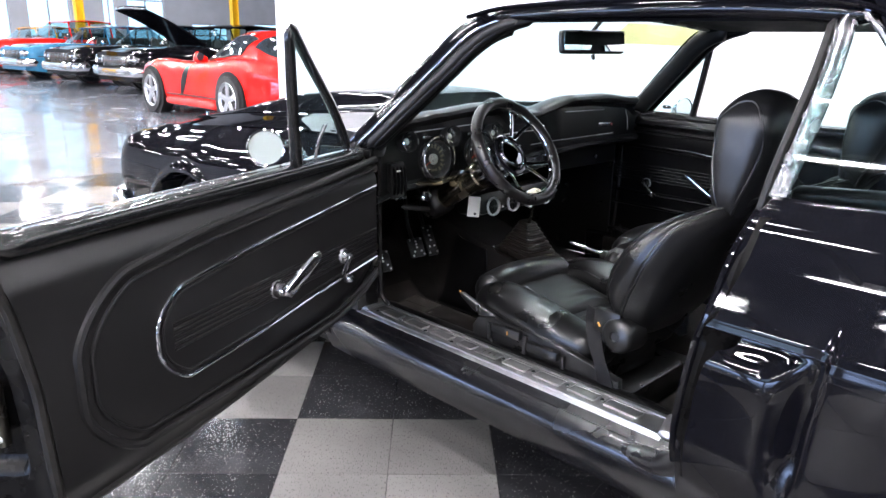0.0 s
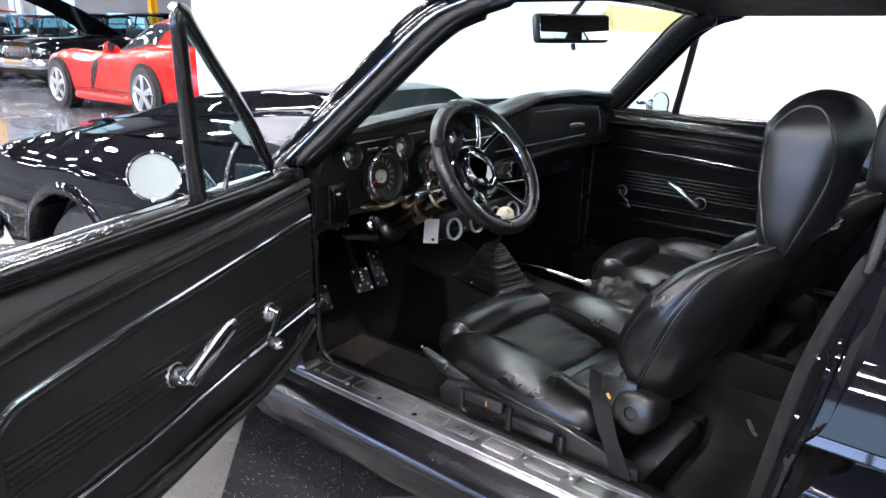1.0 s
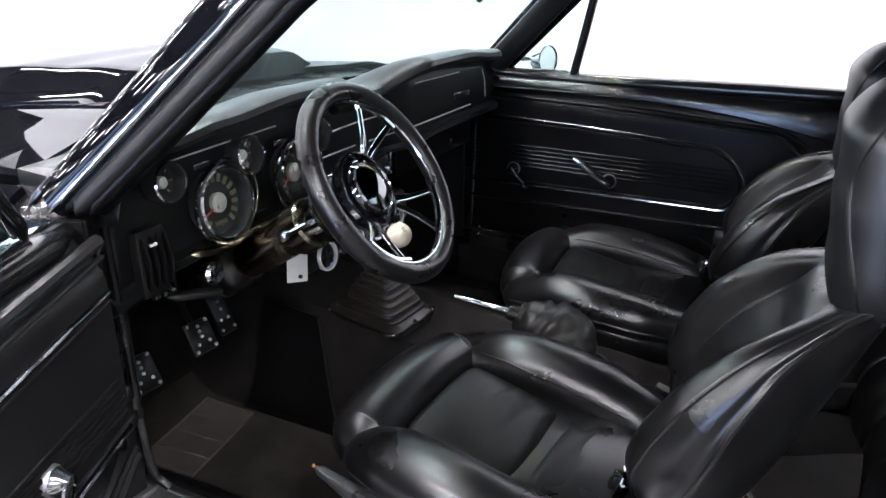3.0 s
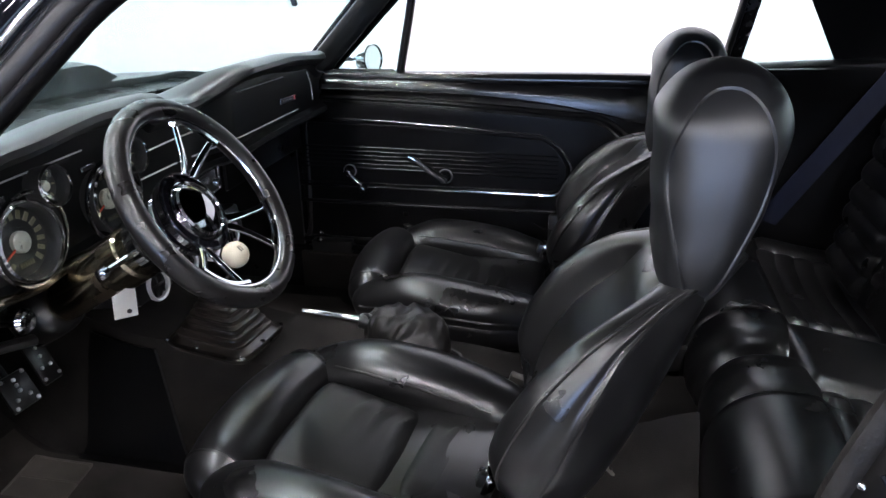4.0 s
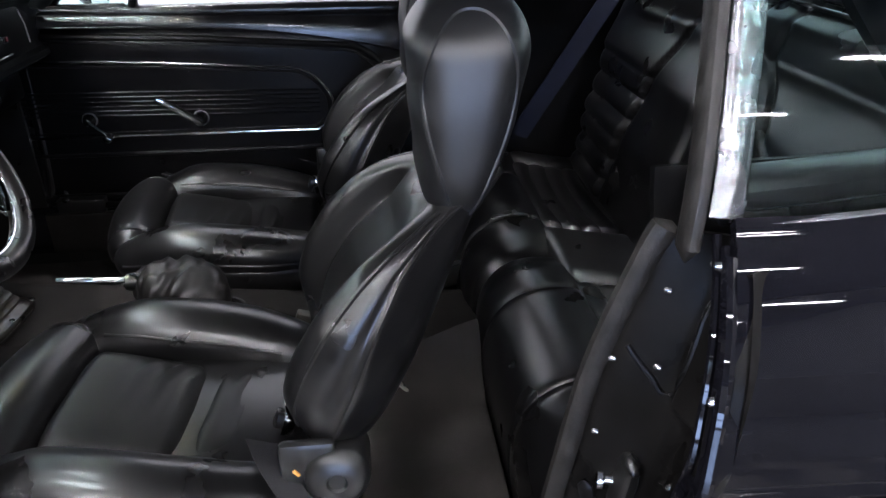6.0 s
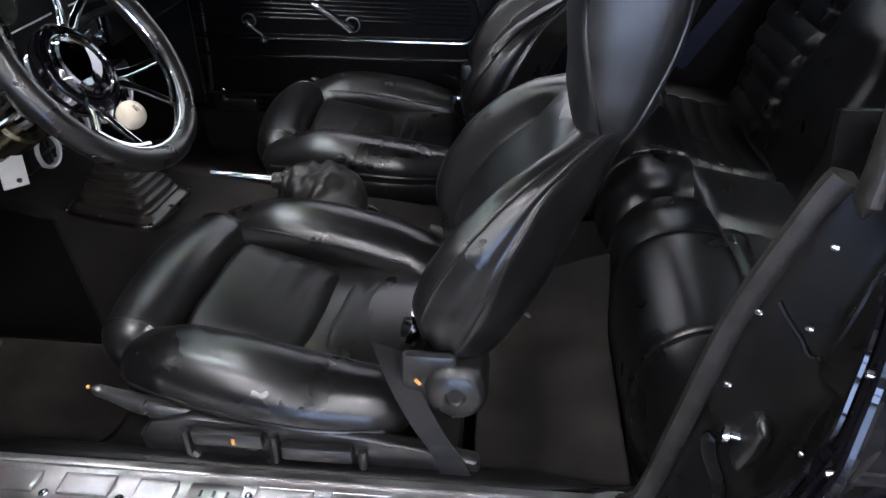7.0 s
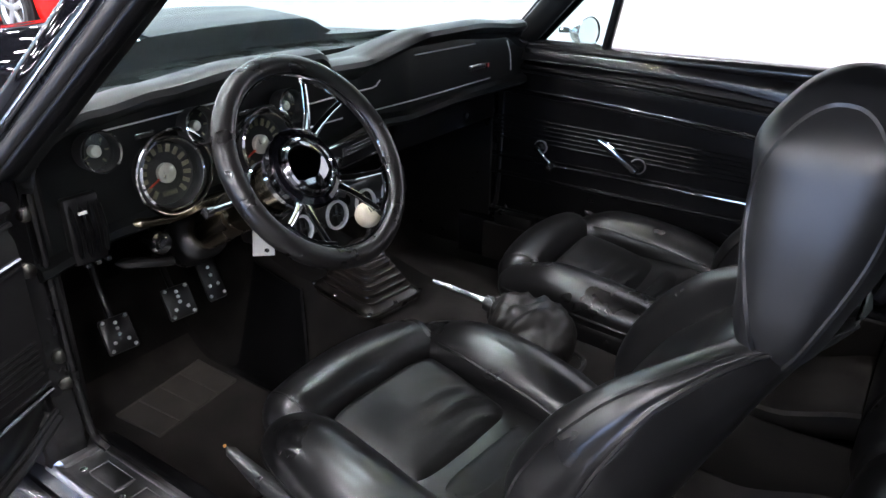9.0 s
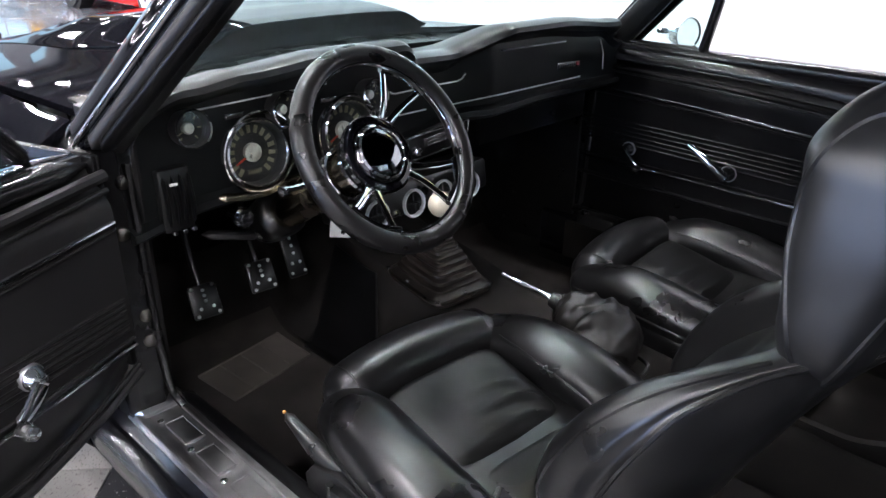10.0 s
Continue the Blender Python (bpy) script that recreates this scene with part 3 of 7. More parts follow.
def shell():
    for s, side in ((-1, "left"), (1, "right")):
        part("quarter_panel", quarter(s), BLACK_PAINT, COUPE, "glossy black rear quarter with a sunk side scoop", 60)
        f = part("front_fender", fender(s), BLACK_PAINT, COUPE, "glossy black front fender")
        part("sill_beam", rocker(s), ROCKER, COUPE, "satin black sill beam", 40)
        part("sill_corner", pillow([(s * 0.772, -0.47, 0.318), (s * 0.785, -0.56, 0.325), (s * 0.800, -0.615, 0.36), (s * 0.812, -0.64, 0.43)], [0.016, 0.026, 0.026, 0.012], [0.020, 0.028, 0.024, 0.012], (s, 0, 0.3), n=18, m=20, p=2.3, cap=0.8), ROCKER, COUPE)
        part("front_jamb", front_jamb(s), FRONT_JAMB, COUPE)
        fj = [o for o in COUPE.children if o.name.startswith("front_jamb")][-1]
        for z, x in ((0.715, 0.715), (0.56, 0.70), (0.51, 0.70), (0.80, 0.70)):
            part("hinge_bolt", lathe([(0.012, -0.006), (0.012, 0.003), (0.008, 0.006), (0, 0.007)], axis_to((s * 0.2, -1, 0), (s * x, 0.457, z)), 12), DARK_METAL, fj)
        part("jamb_ridge", tube([(s * 0.690, 0.455, 0.86), (s * 0.690, 0.452, 0.65), (s * 0.686, 0.452, 0.48), (s * 0.680, 0.450, 0.40), (s * 0.672, 0.43, 0.372)], 0.007, 8, steps=20), FRONT_JAMB, fj)
        face = rear_jamb(s)
        screws = laid_on(face, [(s * x, -0.60, z) for x, z in ((0.726, 0.818), (0.762, 0.814), (0.715, 0.732), (0.739, 0.734), (0.756, 0.722), (0.722, 0.640), (0.790, 0.868), (0.800, 0.80), (0.735, 0.850), (0.775, 0.60), (0.790, 0.53))], 0.0, 0, (0, -1, 0))
        ledge = laid_on(face, spline([(s * x, y + 0.05, z) for x, y, z in ((0.722, -0.650, 0.752), (0.738, -0.682, 0.724), (0.750, -0.700, 0.706), (0.764, -0.712, 0.73), (0.762, -0.722, 0.78), (0.750, -0.722, 0.84))], 24), 0.002, 0, (0, -1, 0))
        sweep = laid_on(face, spline([(s * x, y + 0.05, z) for x, y, z in ((0.730, -0.60, 0.40), (0.760, -0.66, 0.47), (0.785, -0.69, 0.56), (0.820, -0.69, 0.64), (0.862, -0.69, 0.695))], 24), 0.002, 0, (0, -1, 0))
        j = part("rear_jamb", face, REAR_JAMB, COUPE, "black door jamb with screws and catch", 85)
        for p in screws:
            part("screw", lathe([(0.0036, -0.004), (0.0036, 0.0015), (0.0024, 0.0032), (0.0, 0.004)], axis_to((-s * 0.4, 1, 0.1), p), 10), PITTED, j)
        edge = [(half_width(z), edge_y(z), z) for z in (0.890, 0.84, 0.79, 0.74, 0.70, 0.66, 0.60, 0.54, 0.48, 0.43, 0.39)]
        for inset, back, r in ((0.004, 0.004, 0.0065), (0.026, -0.004, 0.0060), (0.050, -0.006, 0.0045)):
            part("flange", tube([(s * (x - inset), y + back, z) for x, y, z in edge], r, 8, steps=40), BLACK_PAINT, j)
        # bright metal beads stand in for highlights along the flange
        for x, y, z in edge[:9:2]:
            part("spot_weld", lathe([(0.005, -0.002), (0.004, 0.003), (0.0, 0.0045)], axis_to((-s * 0.3, 1, 0), (s * (x - 0.014), y + 0.008, z - 0.012)), 10), PITTED, j)
        part("pressing", tube(ledge, 0.0036, 8), JAMB_PAINT, j)
        part("pressing", tube(sweep, 0.0080, 8), JAMB_PAINT, j)
        part("catch", pillow([(s * 0.745, -0.665, 0.625), (s * 0.744, -0.660, 0.59), (s * 0.742, -0.652, 0.545)], [0.022, 0.026, 0.020], [0.008, 0.010, 0.008], (0, 1, 0), n=18, m=16, p=3.0), PLASTIC, j)
        part("catch_post", lathe([(0.006, 0), (0.006, 0.014), (0.012, 0.016), (0.012, 0.022), (0.004, 0.024)], axis_to((-s * 0.3, 1, 0), (s * 0.741, -0.655, 0.582)), 14), CHROME, j)
        part("catch_link", pillow([(s * 0.727, -0.622, 0.572), (s * 0.731, -0.630, 0.54), (s * 0.738, -0.645, 0.505), (s * 0.746, -0.655, 0.465)], [0.009, 0.009], [0.004, 0.004], (s, 0.6, 0), n=12, m=14, p=3.4), JAMB_PAINT, j)
        part("screw", lathe([(0.007, -0.004), (0.007, 0.002), (0.004, 0.005), (0.0, 0.006)], axis_to((-s * 0.5, 1, 0), (s * 0.746, -0.652, 0.470)), 10), PITTED, j)
        # weatherstrip down the rear edge of the opening, along the sill and up the front jamb
        part("weatherstrip", pillow([(s * 0.706, -0.688, 0.884), (s * 0.704, -0.672, 0.845), (s * 0.70, -0.632, 0.712), (s * 0.70, -0.606, 0.56), (s * 0.695, -0.584, 0.42), (s * 0.675, -0.560, 0.372)], [0.013] * 3, [0.017] * 3, (0, 1, 0.2), n=10, m=28, cap=0.2), STRIP, COUPE, "worn grey-black rubber seal")
        part("weatherstrip", tube([(s * 0.668, 0.49, 0.372), (s * 0.672, 0.475, 0.45), (s * 0.674, 0.468, 0.65), (s * 0.676, 0.462, 0.86)], 0.008, 8, steps=16), RUBBER, COUPE)
        # sill plate with pressed ribs and screws
        if s < 0:
            plate = part("sill_plate", loft([[V((s * x, y, z)) for x, z in ((0.652, 0.352), (0.655, 0.3645), (0.666, 0.3655), (0.672, 0.3625), (0.728, 0.3625), (0.734, 0.3650), (0.744, 0.3640), (0.751, 0.356), (0.752, 0.345), (0.740, 0.352))] for y in (0.49, 0.2, -0.2, -0.545)]), ALU, COUPE, "scuffed aluminium sill plate with pressed ribs", 30)
            part("end_cap", pillow([(s * 0.655, -0.545, 0.37), (s * 0.75, -0.56, 0.366)], [0.03, 0.022], [0.014, 0.012], n=14, m=12), ALU, plate)
            part("end_cap", pillow([(s * 0.655, 0.475, 0.368), (s * 0.745, 0.47, 0.366)], [0.026, 0.022], [0.012, 0.010], n=14, m=12), ALU, plate)
            for y in (0.425, 0.318, 0.212, 0.106, -0.065, -0.165, -0.270, -0.370):
                part("screw", lathe([(0.0065, -0.002), (0.0065, 0.0015), (0.0045, 0.0034), (0.0, 0.004)] if y > 0.05 else [(0.006, -0.002), (0.006, 0.001), (0.004, 0.003), (0.0, 0.0035)], axis_to((0, 0, 1), (s * (0.720 if y > 0.05 else 0.70), y, 0.364)), 12), CHROME, plate)
            for y0, y1 in ((0.412, 0.332), (0.305, 0.226), (0.199, 0.120), (0.092, 0.032), (-0.072, -0.156), (-0.174, -0.261), (-0.279, -0.361), (-0.379, -0.475)):
                part("rib", pillow([(s * 0.702, y0, 0.3625), (s * 0.702, y1, 0.3625)], [0.018, 0.018], [0.0040, 0.0040], n=20, m=16, p=4.0, cap=0.3), ALU, plate)
                part("rib_rim", tube([(s * (0.702 + 0.0165 * a), (y0 + y1) / 2 + (y0 - y1 - 0.006) / 2 * b, 0.3660) for a, b in ((-1, -1), (-1, 1), (1, 1), (1, -1))], 0.0013, 6, closed=True), ALU, plate)
            for x in (0.670, 0.744):
                part("edge_rib", pillow([(s * x, 0.485, 0.3655), (s * x, 0.0, 0.3655), (s * x, -0.54, 0.3655)], [0.004] * 2, [0.003] * 2, n=10, m=20), ALU, plate)
            badge = part("badge", rounded((s * 0.704, -0.019, 0.3655), (0.034, 0.072, 0.003), 0.001), ALU, plate)
            for q in (-0.018, 0.0, 0.018):
                part("badge_bar", rounded((s * 0.704, q - 0.019, 0.3675), (0.010, 0.004, 0.0012), 0.0004), DARK_METAL, badge)
        part("sill_trim", pillow([(s * 0.647, 0.48, 0.364), (s * 0.646, 0.3, 0.364), (s * 0.644, 0.10, 0.363), (s * 0.642, -0.10, 0.362), (s * 0.640, -0.54, 0.362)], [0.012, 0.014, 0.016], [0.008] * 2, n=14, m=24, p=3.0, cap=0.2), VINYL, COUPE, "black vinyl sill trim")
        # roof pillars
        def post(f, out, s=s):
            """Points up the windscreen pillar: f runs from its front edge (0) to its rear edge (1), out stands proud of it."""
            pts = []
            for z in (0.868, 0.92, 0.98, 1.04, 1.10, 1.15, 1.19, 1.215):
                front, rear = 0.211 + (1.177 - z) * 1.0035, 0.106 + (1.144 - z) * 1.088
                bend = 0.10 * ease(1.15, 1.24, z) ** 2
                pts.append((s * (0.748 - 0.35 * (z - 0.885) + out), front + (rear - front) * f - bend * (0.4 + f), z))
            return pts
        side = (s * 0.94, 0, 0.33)
        part("windscreen_pillar", rail(post(0.30, -0.012), [0.030] * 2, [0.020] * 2, side, m=28), BLACK_PAINT, COUPE, "glossy black windscreen pillar")
        part("windscreen_moulding", rail(post(0.05, -0.002), [0.007] * 2, [0.006] * 2, side, m=28), DARK_CHROME, COUPE, "pitted bright windscreen moulding")
        part("pillar_moulding", rail(post(0.50, 0.006), [0.004] * 2, [0.006] * 2, side, m=28), PITTED, COUPE, "bright gutter moulding")
        part("gutter", rail(post(0.60, -0.006), [0.009] * 2, [0.008] * 2, side, m=28), JAMB_PAINT, COUPE)
        part("pillar_seal", rail(post(0.76, -0.010), [0.013] * 2, [0.014] * 2, side, m=28), RUBBER, COUPE, "black rubber door seal")
        part("seal_lip", rail(post(0.94, -0.016), [0.009] * 2, [0.012] * 2, side, m=28), VINYL, COUPE)
        part("pillar_lining", rail(post(0.55, -0.045), [0.034] * 2, [0.016] * 2, side, m=28), PAD, COUPE)
        part("roof_rail", rail([(s * 0.612, 0.10, 1.222), (s * 0.612, -0.2, 1.232), (s * 0.612, -0.55, 1.232), (s * 0.612, -0.80, 1.216)], [0.022] * 4, [0.018] * 4, (0, 0, 1)), BLACK_PAINT, COUPE)
        part("drip_rail", tube([(s * 0.652, 0.14, 1.222), (s * 0.640, 0.02, 1.243), (s * 0.638, -0.25, 1.252), (s * 0.638, -0.55, 1.250), (s * 0.642, -0.74, 1.238), (s * 0.655, -0.84, 1.20), (s * 0.68, -0.93, 1.12)], 0.006, 8, steps=36), BLACK_PAINT, COUPE)
        # broad rear pillar
        def cpillar(u, v, s=s):
            y0 = line([(0, -0.985), (1, -0.775)], v)
            y1 = line([(0, -1.62), (1, -1.16)], v)
            y = y0 + (y1 - y0) * u
            return (s * (0.765 - 0.150 * v - 0.03 * u * (1 - v) - 0.015 * u), y, 0.905 + 0.338 * v)
        part("rear_pillar", sheet(cpillar, 14, 14, 0.02 * s), BLACK_PAINT, COUPE)
        def cinner(u, v, s=s):
            p = cpillar(u, v)
            return (p[0] - s * 0.05, p[1] + 0.012, p[2] - 0.012)
        part("pillar_trim", sheet(cinner, 10, 10, 0.012 * s), VINYL, COUPE)
        # quarter glass in its bright channel
        q = part("quarter_window_frame", rail([(s * 0.757, -0.714, 0.900), (s * 0.737, -0.722, 0.955), (s * 0.677, -0.740, 1.10), (s * 0.630, -0.746, 1.222)], [0.008] * 2, [0.017] * 2, (0, 1, 0)), DARK_CHROME, COUPE, "darkened chrome window channel")
        part("channel_seal", rail([(s * 0.750, -0.686, 0.862), (s * 0.728, -0.697, 0.955), (s * 0.668, -0.715, 1.10), (s * 0.622, -0.723, 1.215)], [0.016] * 2, [0.009] * 2, (0, 1, 0)), STRIP, q)
        part("window_sill", tube([(s * 0.772, -0.725, 0.905), (s * 0.772, -0.80, 0.908), (s * 0.768, -0.90, 0.913), (s * 0.76, -0.99, 0.925), (s * 0.72, -0.93, 1.02), (s * 0.655, -0.82, 1.17), (s * 0.632, -0.77, 1.222)], 0.007, 8, steps=40), PITTED, q)
        def qglass(u, v, s=s):
            yf, yr = line([(0, -0.716), (1, -0.740)], v), line([(0, -0.985), (1, -0.765)], v)
            return (s * (0.757 - 0.130 * v + 0.01 * math.sin(math.pi * v)), yf + (yr - yf) * u, 0.905 + 0.315 * v)
        g = part("glass", sheet(qglass, 8, 8, 0.004 * s), SHIELD, q, "blue-green tinted quarter glass")
        g.visible_shadow = False
    part("hood", hood(), BLACK_PAINT, COUPE, "glossy black hood with a raised scoop")
    part("hood_scoop", scoop(), BLACK_PAINT, COUPE, "glossy black raised hood scoop", 60)
    part("roof", roof(), BLACK_PAINT, COUPE)
    def lining(u, v):
        y = 0.09 - 1.2 * u
        s = -1 + 2 * v
        return (0.60 * s, y, 1.215 + 0.04 * (1 - s * s))
    part("headlining", sheet(lining, 20, 20, 0.006), LINING, COUPE, "black perforated vinyl headlining")
    part("windscreen_header", rail([(-0.62, 0.09, 1.222), (-0.3, 0.125, 1.248), (0, 0.135, 1.255), (0.3, 0.125, 1.248), (0.62, 0.09, 1.222)], [0.03] * 3, [0.018] * 3, (0, 0, 1)), JAMB_PAINT, COUPE)
    # cowl with wiper slots, windscreen
    def cowl(u, v):
        x = -0.67 + 1.34 * v
        return (x, 0.56 + 0.15 * u + 0.07 * (1 - (x / 0.67) ** 2), 0.905 + 0.004 * u - 0.034 * (x / 0.67) ** 2)
    c = part("cowl", sheet(cowl, 6, 30, 0.012), JAMB_PAINT, COUPE)
    for i in range(26):
        x = -0.42 + 0.0336 * i
        part("cowl_slot", rounded((x, 0.662, 0.9085 - 0.034 * (x / 0.67) ** 2), (0.006, 0.028, 0.004), 0.001), PITTED, c)
    def shield(u, v):
        s = -1 + 2 * v
        w = 0.715 - 0.105 * u
        return (w * s, 0.50 - 0.365 * u + 0.150 * (1 - s * s) * (1 - 0.75 * u), 0.905 + 0.325 * u + 0.012 * (1 - s * s) * u)
    g = part("windscreen", sheet(lambda u, v: shield(u, v), 18, 26, 0.005), SHIELD, COUPE, "faintly green windscreen glass")
    g.visible_shadow = False
    # amber tinted strip over the right part of the windscreen's top
    g = part("sun_band", sheet(lambda u, v: V(shield(0.80 + 0.19 * u, 0.62 + 0.36 * v)) + V((0, -0.012, -0.008)), 6, 12, 0.003), AMBER_STRIP, COUPE, "amber tinted strip on the windscreen")
    g.visible_shadow = False
    def backlight(u, v):
        s = -1 + 2 * v
        w = 0.56 + 0.06 * u
        return (w * s, -1.13 - 0.40 * u - 0.02 * (1 - s * s), 1.262 - 0.335 * u)
    g = part("rear_window", sheet(backlight, 12, 20, -0.005), SHIELD, COUPE, "blue-green tinted rear window")
    g.visible_shadow = False
    # tail: deck, rear panel, bumper
    def deck(u, v):
        s = -1 + 2 * v
        return (0.76 * s, -1.50 - 0.88 * u, 0.925 - 0.05 * u - 0.02 * s * s)
    part("boot_lid", sheet(deck, 12, 20, -0.015), BLACK_PAINT, COUPE)
    part("tail_panel", rounded((0, -2.38, 0.62), (1.62, 0.05, 0.52), 0.02), BLACK_PAINT, COUPE)
    part("rear_bumper", pillow([(-0.84, -2.30, 0.50), (-0.7, -2.44, 0.50), (0, -2.47, 0.50), (0.7, -2.44, 0.50), (0.84, -2.30, 0.50)], [0.025] * 3, [0.05] * 3, n=14, m=30), CHROME, COUPE)
    part("front_bumper", pillow([(-0.895, 1.86, 0.50), (-0.870, 2.00, 0.49), (-0.6, 2.24, 0.485), (0, 2.34, 0.48), (0.6, 2.24, 0.485), (0.870, 2.00, 0.49), (0.895, 1.86, 0.50)], [0.02] * 3, [0.045] * 3, n=14, m=40), CHROME, COUPE, "chrome front bumper")
    part("nose_panel", pillow([(-0.74, 2.00, 0.62), (-0.5, 2.12, 0.63), (0, 2.20, 0.64), (0.5, 2.12, 0.63), (0.74, 2.00, 0.62)], [0.03] * 2, [0.12] * 2, n=14, m=20), BLACK_PAINT, COUPE)
    part("valance", rounded((0, 1.98, 0.38), (1.4, 0.05, 0.2), 0.02), BLACK_PAINT, COUPE)
    part("hood_pin", lathe([(0.016, 0), (0.016, 0.006), (0.007, 0.008), (0.007, 0.03), (0.0, 0.034)], Matrix.Translation((-0.365, 2.13, hood_height(-0.365, 2.13) - 0.012)), 16), CHROME, COUPE)
    part("hood_pin", lathe([(0.016, 0), (0.016, 0.006), (0.007, 0.008), (0.007, 0.03), (0.0, 0.034)], Matrix.Translation((0.365, 2.13, hood_height(0.365, 2.13) - 0.012)), 16), CHROME, COUPE)
    for s in (-1, 1):
        for y in (1.32, -1.52):
            wheel = part("wheel", lathe([(0.20, -0.10), (0.30, -0.105), (0.32, -0.08), (0.325, 0.0), (0.32, 0.08), (0.30, 0.105), (0.20, 0.10)], axis_to((1, 0, 0), (s * 0.74, y, 0.325)), 40), TYRE, COUPE, "black tyre")
            part("rim", lathe([(0.20, 0.09), (0.19, 0.10), (0.17, 0.06), (0.08, 0.05), (0.05, 0.08), (0.0, 0.085)], axis_to((s, 0, 0), (s * 0.74, y, 0.325)), 32), CHROME, wheel)
        for a, b in ((1.32, 0.36), (-1.52, 0.36)):
            bm = lathe([(b, -0.16), (b, 0.02), (b - 0.01, 0.02), (b - 0.01, -0.15)], axis_to((s, 0, 0), (s * 0.78, a, 0.32)), 36)
            part("wheel_well", bm, RUBBER, COUPE)
    part("underbody", rounded((0, 0.0, 0.175), (1.38, 4.2, 0.03), 0.005), RUBBER, COUPE)
    part("engine_bay", rounded((0, 1.42, 0.45), (1.30, 0.9, 0.5), 0.02), RUBBER, COUPE)


shell()


# ---------------------------------------------------------------- doors
def car_door(m, s, label):
    """Written closed, from the front edge of the inner panel: x inward (times s), y forward, z up. s = 1 left door, -1 right door."""
    d = thing("car_door", label, "car door", m=m, group="car doors")
    L0, L1 = -0.035, -1.17
    drop = 0.032 if s > 0 else 0.010

    def foot(y):
        """Height of the lower edge, swept up towards the hinges."""
        return line([(-1.20, 0.345), (-1.0, 0.350), (-0.72, 0.364), (-0.30, 0.400), (-0.20, 0.415), (-0.11, 0.450), (-0.03, 0.50)], y) if s > 0 else 0.335

    def back(z):
        """Rear edge of the card, curving forward at its foot."""
        return line([(0.34, -1.096), (0.41, -1.102), (0.484, -1.107), (0.618, -1.115), (0.749, -1.138), (0.804, -1.154), (0.88, -1.166)], z)

    def P(x, y, z):
        return (s * x, y, z)

    def inner(u, v):
        top = 0.895 - drop
        z = top + (foot(L0 + (L1 - L0) * u) - top) * v
        y = L0 + (back(z) - L0) * u
        x = -0.004 - 0.03 * ease(0.12, 0.0, z - foot(y)) ** 2
        x -= 0.035 * ease(0.82 - drop, 0.895 - drop, z)
        x += 0.006 * ease(0.815, 0.78, z)
        return P(x, y, z)

    # same card on both doors, with the lit vinyl on the open one
    part("inner_panel", sheet(inner, 40, 44, 0.012 * s), LIT_VINYL if s > 0 else VINYL, d, "black vinyl door card")

    def outer(u, v):
        y = L0 + 0.01 + (L1 - L0 - 0.01) * u
        top = 0.880 - drop
        z = top + (max(0.285, foot(y) - 0.04) - top) * v
        return P(-(half_width(z) - 0.67) + 0.03 * ease(0.06, 0.0, v), y, z)

    part("outer_skin", sheet(outer, 24, 30, -0.010 * s), BLACK_PAINT, d, "glossy black door skin")
    # rear end: rolled seal, then the shut face with the latch in a dark recess
    def shut(u, v):
        z = 0.34 + (0.855 - drop - 0.34) * v
        far = -(half_width(z) - 0.675)
        x = -0.016 + (far + 0.016) * u
        y = back(z) - 0.012 - (0.045 + 0.02 * v) * ease(0.0, 0.75, u)
        y += 0.022 * ease(0.16, 0.26, u) * ease(0.80, 0.70, u) * ease(0.45, 0.48, z) * ease(0.70, 0.67, z)
        return P(x, y, z)
    part("rear_edge", sheet(shut, 36, 60, -0.012 * s), JAMB_PAINT, d)
    zs = (0.865 - drop, 0.80, 0.749, 0.68, 0.618, 0.55, 0.484, 0.41)
    part("edge_seal", tube([P(-0.008, back(z) - 0.006, z) for z in zs] + [P(-0.012, -1.09, 0.368), P(-0.03, -1.04, foot(-1.04) + 0.004), P(-0.034, -0.7, foot(-0.7)), P(-0.034, -0.4, foot(-0.4)), P(-0.034, -0.2, foot(-0.2))], 0.0095, 8, steps=60), STRIP if s > 0 else RUBBER, d, "worn rubber edge seal")
    part("front_edge", rounded(P(-0.10, L0 + 0.004, 0.685), (0.17, 0.014, 0.36), 0.004), JAMB_PAINT, d)
    latch = part("latch", rounded(P(-0.085, -1.150, 0.575), (0.060, 0.020, 0.115), 0.005), DARK_METAL, d, "dark door latch in a recess")
    part("latch_claw", lathe([(0.018, 0), (0.018, 0.012), (0.007, 0.02), (0, 0.021)], axis_to((0, -1, 0), P(-0.085, -1.158, 0.595)), 14), PITTED, latch)
    for x, z in ((-0.060, 0.535), (-0.108, 0.535), (-0.062, 0.62), (-0.105, 0.45)):
        part("latch_screw", lathe([(0.0065, -0.004), (0.0065, 0.002), (0.004, 0.005), (0, 0.006)], axis_to((0, -1, 0), P(x, -1.162 if z > 0.5 else -1.165, z)), 10), VENT_RING, latch)
    # top: padded rail and bright sill moulding
    part("top_rail", pillow([P(-0.03, L0, 0.884 - drop), P(-0.026, -0.5, 0.885 - drop), P(-0.026, -0.9, 0.887 - drop), P(-0.03, L1 + 0.012, 0.885 - drop)], [0.022, 0.026, 0.026], [0.018, 0.02, 0.02], n=14, m=24, p=2.6), GARNISH, d)
    part("window_moulding", pillow([P(-0.056, L0, 0.896 - drop), P(-0.056, -0.5, 0.897 - drop), P(-0.056, -0.9, 0.899 - drop), P(-0.056, L1 + 0.01, 0.897 - drop)], [0.010] * 3, [0.007] * 3, n=10, m=24), PITTED, d, "bright window sill moulding")

